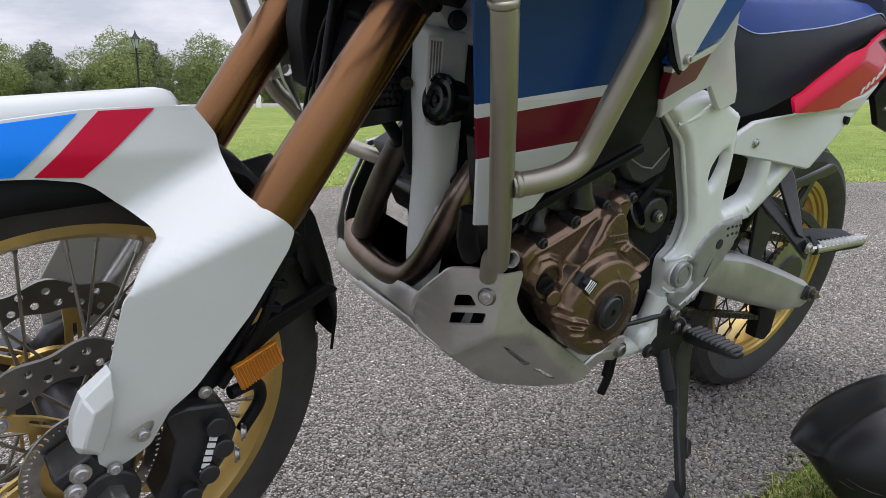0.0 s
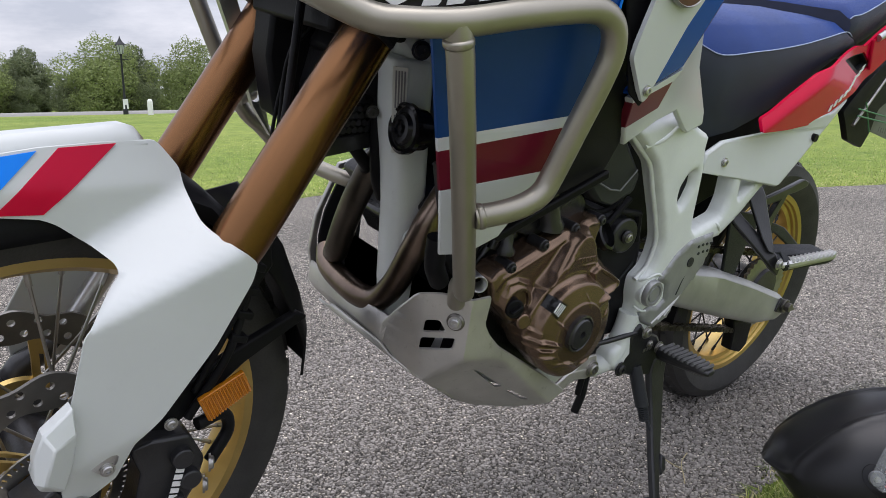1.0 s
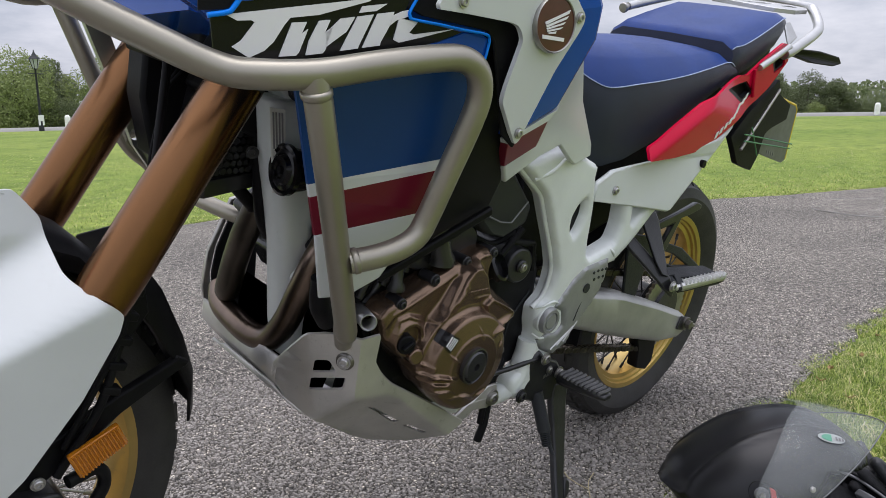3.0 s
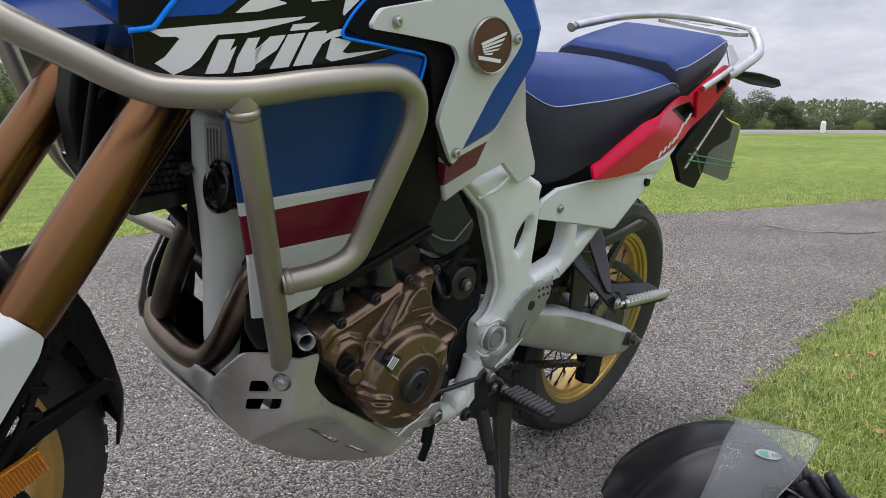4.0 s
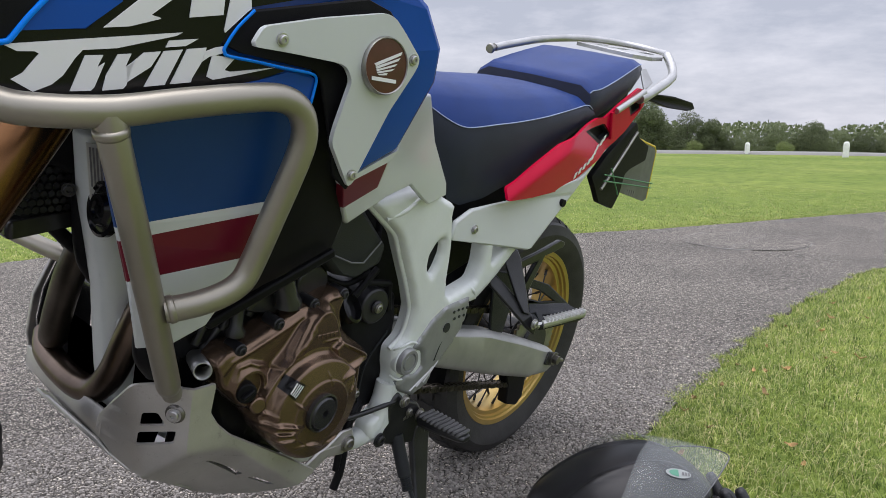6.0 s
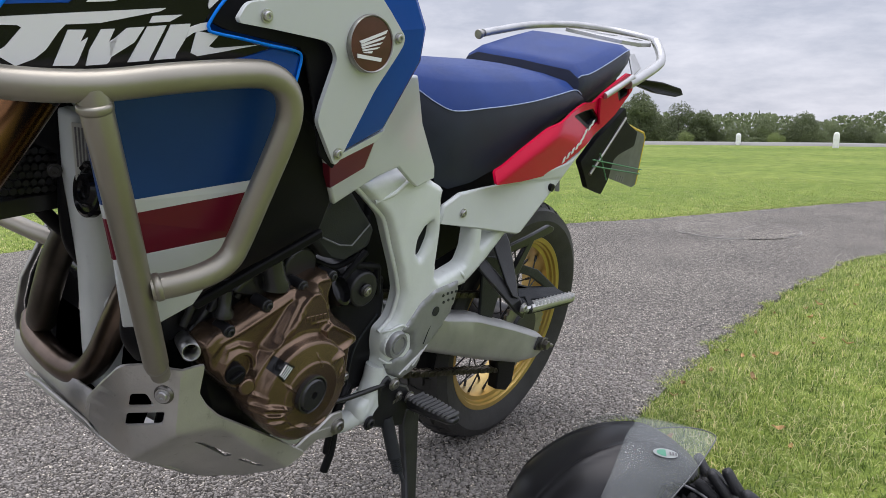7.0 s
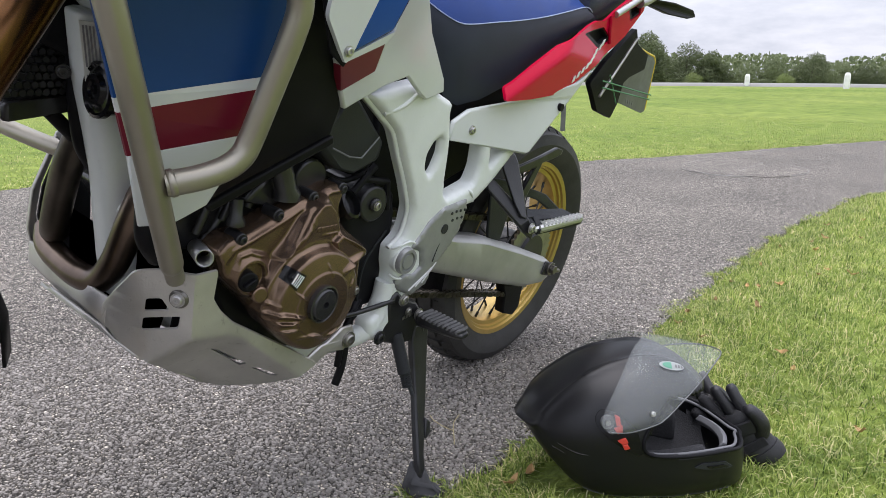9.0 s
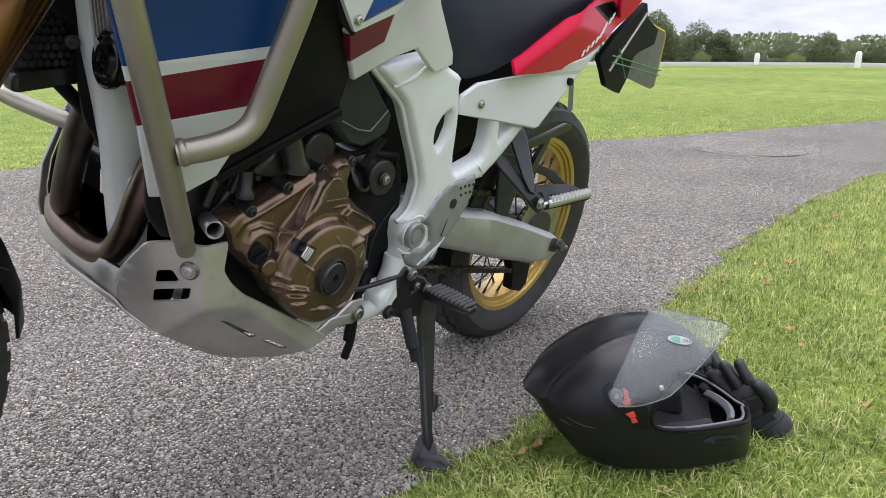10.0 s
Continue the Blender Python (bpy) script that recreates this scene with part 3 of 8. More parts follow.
    prev_ring = [bm.verts.new((6.52 + r_ * math.cos(2 * math.pi * k / 40) * 0.62, 0.66 + r_ * math.sin(2 * math.pi * k / 40) * 0.50, 0.005)) for k in range(40) for r_ in [1 + 0.10 * noise.noise(Vector((math.cos(k / 6.4) * 2, math.sin(k / 6.4) * 2, 3)))]]
    bm.faces.new(prev_ring)
    patch = tagged(part("path_patch", bm, bpy.data.materials["worn_asphalt"], None), "repair patch in the asphalt with tarred seams", "patch", kind="structure")
    tar = mat("tar_seam", (0.34, 0.325, 0.305), 0.6, var=0.3)
    for k0, k1 in ((2, 13), (15, 24), (27, 38)):
        tube("tar_seam", [(6.52 + 0.62 * r_ * math.cos(2 * math.pi * k / 40), 0.66 + 0.50 * r_ * math.sin(2 * math.pi * k / 40), 0.003) for k in range(k0, k1) for r_ in [1 + 0.14 * noise.noise(Vector((k / 3.0, 1.7, 3)))]], 0.0032, tar, patch, seg=6, steps=2)
    tube("tar_seam", [(5.9 + 0.13 * k, 0.62 + 0.05 * noise.noise(Vector((k * 0.7, 4, 1))), 0.003) for k in range(10)], 0.0032, tar, patch, seg=6, steps=2)

    # the road along the crest
    bm = bmesh.new()
    prev = None
    for k in range(120):
        a = radians(-20 + k * 1.0)
        row = [bm.verts.new((r * math.cos(a), r * math.sin(a), ground_z(r * math.cos(a), r * math.sin(a)) + h)) for r, h in ((41.6, -0.02), (41.8, 0.09), (47.5, 0.10), (47.7, -0.02))]
        if prev:
            for j in range(3):
                bm.faces.new((prev[j], row[j], row[j + 1], prev[j + 1]))
        prev = row
    tagged(part("road", bm, mat("road_surface", (0.225, 0.22, 0.20), 0.8, var=0.1, vscale=1.5), None), "pale road along the crest of the lawn", "road", kind="structure")


GRASS = mat("grass_blades", (0.105, 0.185, 0.030), 0.55, var=0.35, vscale=3.0, rvar=0.1, spec=0.3)
gn, gl_ = GRASS.node_tree.nodes, GRASS.node_tree.links
geo_in, gr = gn.new("ShaderNodeNewGeometry"), gn.new("ShaderNodeValToRGB")
ge = gr.color_ramp.elements
ge[0].position, ge[0].color = 0.0, (0.070, 0.112, 0.024, 1)
ge[1].position, ge[1].color = 1.0, (0.78, 0.68, 0.42, 1)
for q, cc in ((0.28, (0.190, 0.280, 0.055, 1)), (0.62, (0.385, 0.475, 0.115, 1)), (0.84, (0.56, 0.60, 0.24, 1))):
    gk = ge.new(q)
    gk.color = cc
gl_.new(geo_in.outputs["Random Per Island"], gr.inputs["Fac"])
gl_.new(gr.outputs["Color"], gn["Principled BSDF"].inputs["Base Color"])
g_tr, g_mx = gn.new("ShaderNodeBsdfTranslucent"), gn.new("ShaderNodeMixShader")
g_mx.inputs["Fac"].default_value = 0.46
g_no, g_rp, g_mu = gn.new("ShaderNodeTexNoise"), gn.new("ShaderNodeValToRGB"), gn.new("ShaderNodeMix")
g_no.inputs["Scale"].default_value, g_no.inputs["Detail"].default_value, g_no.inputs["Roughness"].default_value = 7.0, 5.0, 0.65
g_rp.color_ramp.elements[0].position, g_rp.color_ramp.elements[0].color = 0.32, (0.76, 0.80, 0.76, 1)
g_rp.color_ramp.elements[1].position, g_rp.color_ramp.elements[1].color = 0.66, (1.34, 1.25, 1.30, 1)
g_mu.data_type, g_mu.blend_type = "RGBA", "MULTIPLY"
g_mu.inputs["Factor"].default_value = 1.0
g_tc = gn.new("ShaderNodeTexCoord")
gl_.new(g_tc.outputs["Object"], g_no.inputs["Vector"])
gl_.new(g_no.outputs["Fac"], g_rp.inputs["Fac"])
gl_.new(gr.outputs["Color"], g_mu.inputs["A"])
gl_.new(g_rp.outputs["Color"], g_mu.inputs["B"])
gl_.new(g_mu.outputs["Result"], gn["Principled BSDF"].inputs["Base Color"])
gl_.new(g_mu.outputs["Result"], g_tr.inputs["Color"])
gl_.new(gn["Principled BSDF"].outputs["BSDF"], g_mx.inputs[1])
gl_.new(g_tr.outputs["BSDF"], g_mx.inputs[2])
gl_.new(g_mx.outputs["Shader"], gn["Material Output"].inputs["Surface"])


def blades(name, label, xs, ys, seed, length, width, keep, lift):
    """Bent grass blades as one mesh, rooted at the points given."""
    rng = np.random.RandomState(seed)
    verts, faces = [], []
    count = len(xs)
    az, ln = rng.uniform(0, 2 * np.pi, count), length * rng.uniform(0.45, 1.25, count)
    bend, w = rng.uniform(0.35, 1.6, count), width * rng.uniform(0.6, 1.3, count)
    for x, y, a, h, bd, ww in zip(xs, ys, az, ln, bend, w):
        if not keep(x, y):
            continue
        z = lift(x, y) - 0.004
        dx, dy = math.cos(a), math.sin(a)
        px, py = -dy * ww, dx * ww
        i = len(verts)
        verts += [(x - px, y - py, z), (x + px, y + py, z),
                  (x + dx * h * bd * 0.3 + px * 0.8, y + dy * h * bd * 0.3 + py * 0.8, z + h * 0.52), (x + dx * h * bd * 0.3 - px * 0.8, y + dy * h * bd * 0.3 - py * 0.8, z + h * 0.52),
                  (x + dx * h * bd * 0.85, y + dy * h * bd * 0.85, z + h * max(0.35, 1.0 - 0.38 * bd))]
        faces += [(i, i + 1, i + 2, i + 3), (i + 3, i + 2, i + 4)]
    me = bpy.data.meshes.new(name)
    me.from_pydata(verts, [], faces)
    me.materials.append(GRASS)
    return tagged(new(name, me), label, "grass", kind="stuff")


build_ground()


def on_verge(x, y):
    e = edge_y(NEAR_EDGE, x) + wobble(x, 0, 4, 0.035)
    d = e - y + 0.08 * noise.noise(Vector((x * 9, y * 9, 1))) + 0.06 * noise.noise(Vector((x * 27, y * 27, 4)))
    hx, hy = x - 1.17, y + 0.62
    u, v = hx * 0.643 - hy * 0.766, hx * 0.766 + hy * 0.643
    return d > 0.0 and (u / 0.19) ** 2 + (v / 0.115) ** 2 > 1.0


def past_path(x, y):
    e = edge_y(FAR_EDGE, x) + wobble(x, 9, 2, 0.06)
    return y - e > 0.05 * noise.noise(Vector((x * 5, y * 5, 7)))


# denser beside the path and near the motorcycle, thinning out evenly over the lawn
rs = np.random.RandomState(14)
gx = 0.62 + 9.0 * rs.uniform(0, 1, 300000) ** 1.9
gy = np.array([edge_y(NEAR_EDGE, x) for x in gx]) + 0.05 - 3.4 * rs.uniform(0, 1, 300000) ** 1.75
rx = np.random.RandomState(15)
more = 0.66 - 1.9 * rx.uniform(0, 1, 48000) ** 1.7
gy = np.concatenate((gy, np.array([edge_y(NEAR_EDGE, x) for x in more]) + 0.05 - 3.4 * rx.uniform(0, 1, 48000) ** 1.5))
gx = np.concatenate((gx, more))
blades("verge_grass", "tufted green grass with dry blades beside the asphalt", gx, gy, 3, 0.034, 0.0013, on_verge, verge_z)
gx = rs.uniform(-2.5, 15, 130000)
gy = np.array([edge_y(FAR_EDGE, x) for x in gx]) + 11.0 * rs.uniform(0, 1, 130000) ** 3.2
blades("field_grass", "short mown grass beyond the path", gx, gy, 4, 0.026, 0.0026, past_path, ground_z)


# ---- distance ----
def clump_material(name, dark, light):
    m = mat(name, dark, 0.6, var=0.2, spec=0.25)
    n, l = m.node_tree.nodes, m.node_tree.links
    g, r = n.new("ShaderNodeNewGeometry"), n.new("ShaderNodeValToRGB")
    r.color_ramp.elements[0].color, r.color_ramp.elements[1].color = (*dark, 1), (*light, 1)
    hs, oi, mr = n.new("ShaderNodeHueSaturation"), n.new("ShaderNodeObjectInfo"), n.new("ShaderNodeMapRange")
    mr.inputs["To Min"].default_value, mr.inputs["To Max"].default_value = 0.75, 1.25
    l.new(oi.outputs["Random"], mr.inputs["Value"])
    l.new(mr.outputs["Result"], hs.inputs["Value"])
    l.new(g.outputs["Random Per Island"], r.inputs["Fac"])
    l.new(r.outputs["Color"], hs.inputs["Color"])
    l.new(hs.outputs["Color"], n["Principled BSDF"].inputs["Base Color"])
    # thin leaves let about a third of the light through
    tr, mx = n.new("ShaderNodeBsdfTranslucent"), n.new("ShaderNodeMixShader")
    mx.inputs["Fac"].default_value = 0.36
    l.new(hs.outputs["Color"], tr.inputs["Color"])
    l.new(n["Principled BSDF"].outputs["BSDF"], mx.inputs[1])
    l.new(tr.outputs["BSDF"], mx.inputs[2])
    l.new(mx.outputs["Shader"], n["Material Output"].inputs["Surface"])
    return m


LEAVES = clump_material("tree_leaves", (0.150, 0.190, 0.070), (0.265, 0.310, 0.120))
# distance haze is put into this paler, greyer leaf colour
LEAVES_FAR = clump_material("hazed_leaves", (0.135, 0.165, 0.088), (0.215, 0.248, 0.128))
BARK = mat("bark", (0.075, 0.062, 0.05), 0.9, var=0.3, vscale=4, bump=0.6, bscale=12)


def tree(height, width, seed, leaves, lobes=9, skirt=0.03):
    """A park tree: tapered trunk, limbs, and a crown of leaf clumps in uneven lobes."""
    rng = random.Random(seed)
    root = thing("tree", Matrix.Identity(4), "broad green park tree in full leaf on the lawn", "tree", "park trees")
    bm = bmesh.new()
    h = height
    add_tube(bm, [(0, 0, -0.3), (0.05, 0, h * 0.2), (0.1, 0.05, h * 0.45), (0.0, 0.1, h * 0.75)], [h * 0.04, h * 0.03, h * 0.022, h * 0.008], 9)
    centres = []
    for k in range(lobes):
        a = 2 * math.pi * (k / lobes + rng.uniform(-0.06, 0.06))
        rr = width * 0.5 * rng.uniform(0.30, 0.72)
        zc = h * rng.uniform(skirt + 0.10, 0.80)
        rr *= 1.0 - 0.45 * max(0, zc / h - 0.5) * 2
        centres.append((rr * math.cos(a), rr * math.sin(a), zc, width * rng.uniform(0.17, 0.28)))
        add_tube(bm, [(0.03, 0.02, h * 0.3), (rr * 0.5 * math.cos(a), rr * 0.5 * math.sin(a), (zc + h * 0.3) / 2 + 0.2), (rr * math.cos(a), rr * math.sin(a), zc)], [h * 0.016, h * 0.010, h * 0.004], 6)
    centres += [(0, 0, h * 0.84, width * 0.22), (width * 0.05, -width * 0.04, h * 0.62, width * 0.32), (0, 0, h * 0.42, width * 0.30), (width * 0.22, 0, h * 0.16, width * 0.22), (-width * 0.2, width * 0.12, h * 0.15, width * 0.22), (0, -width * 0.24, h * 0.15, width * 0.22)]
    part("trunk", bm, BARK, root)
    nr = np.random.RandomState(seed)
    verts, faces = [], []
    for cx, cy, cz, cr in centres:
        for _ in range(1500):
            d = nr.normal(size=3)
            d /= np.linalg.norm(d)
            rad = cr * nr.uniform(0.76, 1.08) * (1 + 0.35 * noise.noise(Vector(d * 2.2 + cx)))
            p = np.array((cx, cy, cz)) + d * rad * np.array((1, 1, 0.8))
            if p[2] < h * skirt:
                continue
            u = np.cross(d, (0.3, 0.2, 1)) + nr.normal(size=3) * 0.5
            u /= np.linalg.norm(u)
            v = np.cross(d + nr.normal(size=3) * 0.5, u)
            v /= np.linalg.norm(v)
            s = h * 0.0118 * nr.uniform(0.6, 1.5)
            i = len(verts)
            verts += [tuple(p - u * s), tuple(p + v * s * 0.7), tuple(p + u * s), tuple(p - v * s * 0.7)]
            faces.append((i, i + 1, i + 2, i + 3))
    me = bpy.data.meshes.new("crown")
    me.from_pydata(verts, [], faces)
    me.materials.append(leaves)
    ob = new("crown", me)
    ob.parent = root
    return root


def far_spot(x, y, d=0.0, turn=0.0):
    return pose(x, y, ground_z(x, y) - 0.05, 0, 0, turn)


oak, round_tree, tall_tree, conic = tree(9.0, 10.5, 11, LEAVES), tree(7.2, 8.5, 12, LEAVES_FAR, 8), tree(9.5, 7.0, 13, LEAVES_FAR, 9), tree(6.4, 5.2, 14, LEAVES_FAR, 7, 0.05)
shrub = tree(2.2, 3.0, 15, LEAVES, 6, 0.02)
tagged(shrub, "rounded bright green shrub near the road", "shrub", "shrubs")
oak.matrix_world = far_spot(16.5, 127, 0, 10) @ Matrix.Scale(1.1, 4)
round_tree.matrix_world = far_spot(122.5, 42, 0, 40)
tall_tree.matrix_world = far_spot(120.6, 48.2, 0, 20)
conic.matrix_world = far_spot(123.8, 38.3, 0, 70)
shrub.matrix_world = far_spot(103.5, 34.4, 0, 0)
rngt = random.Random(5)
for src, spots in ((oak, [(10, 129), (33.5, 124.5), (46.0, 120), (4, 131), (58, 114)]),
                   (round_tree, [(21.5, 131), (29.5, 128), (37.8, 124), (41.5, 127), (51, 121), (62, 122), (68, 116), (75, 112), (82, 108), (89, 102), (96, 96), (103, 88), (108, 80), (113, 71), (117, 62), (127.8, 24.2), (128.6, 20.6), (129, 12), (130, 6), (125, 37), (125.6, 33.4), (126.6, 29.0), (129.5, 17)]),
                   (tall_tree, [(24.8, 134), (41, 133), (110, 84), (116, 66), (130, 24)]),
                   (conic, [(27, 136), (55, 124), (119, 55), (128, 30), (131, 15), (23, 125)])):
    for x, y in spots:
        s = rngt.uniform(0.74, 1.12) * ((0.92 if src is not tall_tree and src is not oak else 1.12) if x < 62 else 0.74 if x > 100 else 1.05)
        copy_thing(src, far_spot(x, y, 0, rngt.uniform(0, 360)) @ Matrix.Scale(s, 4))
copy_thing(shrub, far_spot(107.0, 23.4, 0, 50))
copy_thing(shrub, far_spot(98.0, 52, 0, 50))


def far_woods():
    rng = np.random.RandomState(8)
    verts, faces = [], []
    for k in range(26000):
        a = radians(rng.uniform(-12, 100))
        r = rng.uniform(165, 185)
        top = 5.2 + 1.8 * noise.noise(Vector((a * 9, 0, 0))) + 1.2 * noise.noise(Vector((a * 31, 3, 0)))
        p = np.array((r * math.cos(a), r * math.sin(a), -2.0 + rng.uniform(0.0, 1.0) ** 0.8 * (top + 2.0)))
        u, v = rng.normal(size=3), rng.normal(size=3)
        u, v = u / np.linalg.norm(u) * 0.55, v / np.linalg.norm(v) * 0.45
        i = len(verts)
        verts += [tuple(p - u), tuple(p + v), tuple(p + u), tuple(p - v)]
        faces.append((i, i + 1, i + 2, i + 3))
    me = bpy.data.meshes.new("far_woods")
    me.from_pydata(verts, [], faces)
    me.materials.append(LEAVES_FAR)
    tagged(new("far_woods", me), "hazy belt of distant woodland", "woods", kind="stuff")


far_woods()

POSTWHITE = mat("white_post_paint", (0.78, 0.78, 0.75), 0.6, var=0.08, vscale=6, dirt=0.2)


def marker_post():
    root = thing("marker_post", Matrix.Identity(4), "short white painted marker post beside the road", "post", "marker posts")
    bm = bmesh.new()
    add_tube(bm, [(0, 0, -0.2), (0, 0, 0.62), (0, 0, 0.72), (0, 0, 0.78)], [0.13, 0.13, 0.115, 0.06], 14)
    part("post", bm, POSTWHITE, root, smooth=50)
    return root


first = marker_post()
first.matrix_world = pose(40.6, 10.0, 0.12)
for x, y, z in ((37.6, 4.9, 0.22), (12.1, 36.6, -0.22), (16.5, 35.4, -0.28), (33.0, 21.5, -0.05), (27.0, 28.0, -0.15)):
    copy_thing(first, pose(x, y, z))


def lamp_post():
    root = thing("street_lamp", pose(11.75, 39.4, -0.25), "black cast-iron park lamp with a glazed lantern", "street lamp")
    iron = mat("black_iron", (0.02, 0.022, 0.024), 0.5, metal=0.3)
    bm = bmesh.new()
    add_tube(bm, [(0, 0, 0), (0, 0, 0.5), (0, 0, 0.55), (0, 0, 0.9), (0, 0, 2.95), (0, 0, 3.05)], [0.13, 0.12, 0.09, 0.06, 0.045, 0.07], 12)
    add_tube(bm, [(-0.35, 0, 2.8), (0.35, 0, 2.8)], 0.02, 8)
    part("column", bm, iron, root)
    bm = bmesh.new()
    add_tube(bm, [(0, 0, 3.05), (0, 0, 3.1), (0, 0, 3.5)], [0.10, 0.13, 0.22], 6)
    part("lantern", bm, glass("lamp_glass", (0.8, 0.85, 0.85), 0.1, 0.5), root, "glazed six-sided lantern")
    bm = bmesh.new()
    for k in range(6):
        a = 2 * math.pi * k / 6
        add_cyl(bm, (0.11 * math.cos(a), 0.11 * math.sin(a), 3.05), (0.225 * math.cos(a), 0.225 * math.sin(a), 3.52), 0.014, 6)
    part("lantern_frame", bm, iron, root)
    bm = bmesh.new()
    add_tube(bm, [(0, 0, 3.5), (0, 0, 3.54), (0, 0, 3.68), (0, 0, 3.72), (0, 0, 3.80), (0, 0, 3.95)], [0.27, 0.25, 0.11, 0.10, 0.05, 0.012], 12)
    part("lantern_roof", bm, iron, root)
    bm = bmesh.new()
    add_box(bm, (0.0, -0.1, 0.55), (0.26, 0.02, 0.5))
    part("notice_plate", bm, WHITEMARK, root, "small white plate")


lamp_post()
post = thing("grey_post", pose(9.25, 3.85, -0.02), "slim dark grey metal post standing in the lawn", "post")
pb = bmesh.new()
add_cyl(pb, (0, 0, -0.1), (0, 0, 0.52), 0.035, 12)
add_cyl(pb, (0, 0, 0.52), (0, 0, 0.54), 0.045, 12)
part("shaft", pb, mat("grey_post_paint", (0.10, 0.10, 0.105), 0.5, var=0.2), post)


# ---- motorcycle: x to the rear, -y its left side, z up, leaning on its stand ----
LEAN_DEG, STEER = 12.0, 4.0
bike = thing("motorcycle", pose(0, 0, 0, LEAN_DEG, 0, 0), "white, blue and red adventure motorcycle leaning on its side stand", "motorcycle")
RAKE = Vector((math.sin(radians(30)), 0, math.cos(radians(30))))
FRONT = Matrix.Translation((0.004, 0.02, 0.351)) @ Matrix.Rotation(radians(STEER), 4, RAKE)
REAR = Matrix.Translation((1.575, 0, 0.333))


def tyre_mesh(m, R, hw, bead, blocks, depth, seed):
    prof = [(bead, -hw * 0.72), (bead + (R - bead) * 0.28, -hw * 0.93), (bead + (R - bead) * 0.55, -hw), (bead + (R - bead) * 0.80, -hw * 0.86), (R - depth, -hw * 0.58), (R, -hw * 0.25), (R, hw * 0.25), (R - depth, hw * 0.58),
            (bead + (R - bead) * 0.80, hw * 0.86), (bead + (R - bead) * 0.55, hw), (bead + (R - bead) * 0.28, hw * 0.93), (bead, hw * 0.72)]
    bm = bmesh.new()
    add_lathe(bm, prof, m, 96, close=True)
    return bm


def tread(m, R, hw, blocks, depth, parent):
    """The tread blocks of a tyre, one object each on shared meshes."""
    for s in (-1, 1):
        for y0, y1, r0, r1, sh in ((0.06, 0.46, R + 0.001, R - depth * 0.55, 0.0), (0.54, 0.90, R - depth * 0.75, R - depth * 3.0, 0.35)):
            pts = []
            for yy, rr, aa in ((y0, r0, 0.12), (y1, r1, 0.30), (y1, r1, 0.92), (y0, r0, 0.74)):
                pts.append((rr + 0.005, s * yy * hw, (aa + sh + (0.5 if s > 0 else 0)) * 2 * math.pi / blocks))
            bm = bmesh.new()
            top = [bm.verts.new((r * math.cos(a), y, r * math.sin(a))) for r, y, a in pts]
            low = [bm.verts.new(((r - 0.012) * math.cos(a), y, (r - 0.012) * math.sin(a))) for r, y, a in pts]
            bm.faces.new(top)
            for i in range(4):
                bm.faces.new((top[i], low[i], low[(i + 1) % 4], top[(i + 1) % 4]))
            me = bpy.data.meshes.new("tread_block")
            bmesh.ops.recalc_face_normals(bm, faces=bm.faces)
            bm.to_mesh(me)
            bm.free()
            me.materials.append(RUBBER)
            for k in range(blocks):
                ob = new("tread_block", me)
                ob.parent = parent
                ob.matrix_basis = m @ Matrix.Rotation(-2 * math.pi * k / blocks, 4, "Y")


def spokes(m, hub_r, hub_y, rim_r, rim_y, count, parent, material):
    for k in range(count):
        a = 2 * math.pi * k / count
        s = -1 if k % 2 else 1
        lead = radians(34) * (1 if (k // 2) % 2 else -1)
        p0 = m @ Vector((hub_r * math.cos(a + lead), s * hub_y, hub_r * math.sin(a + lead)))
        p1 = m @ Vector((rim_r * math.cos(a), s * rim_y, rim_r * math.sin(a)))
        bm = bmesh.new()
        add_tube(bm, [p0, p1], 0.0021, 6)
        add_tube(bm, [p1 + (p0 - p1).normalized() * 0.018, p1], 0.0036, 6)
        part("spoke", bm, material, parent, smooth=60)


def disc_ring(m, r0, r1, y, th, seg=120, waves=12, hole=0.0046, rows=(0.26, 0.5, 0.74), count=24, slot=False):
    """A brake disc with a waved rim and slanting rows of drilled holes."""
    def ring(r, w, n=seg):
        return [m @ Vector(((r + w * math.cos(waves * t)) * math.cos(t), y, (r + w * math.cos(waves * t)) * math.sin(t))) for t in [2 * math.pi * k / n for k in range(n)]]
    wave = 0.0045 if waves > 1 else 0.0
    holes = [list(reversed(ring(r0, -0.6 * wave)))]
    for i, f in enumerate(rows):
        rr = r0 + (r1 - r0) * f
        for k in range(count):
            a = 2 * math.pi * (k + 0.5 * i) / count
            hx, hz = (hole, hole) if not slot else (hole * 1.7, hole * 0.75)
            holes.append([m @ Vector((rr * math.cos(a) + hx * math.cos(t) * math.cos(a) - hz * math.sin(t) * math.sin(a), y, rr * math.sin(a) + hx * math.cos(t) * math.sin(a) + hz * math.sin(t) * math.cos(a))) for t in [-2 * math.pi * j / 10 for j in range(10)]])
    bm = bmesh.new()
    add_plate(bm, ring(r1, wave), th, holes, offset=m.to_3x3() @ Vector((0, th, 0)))
    return bm


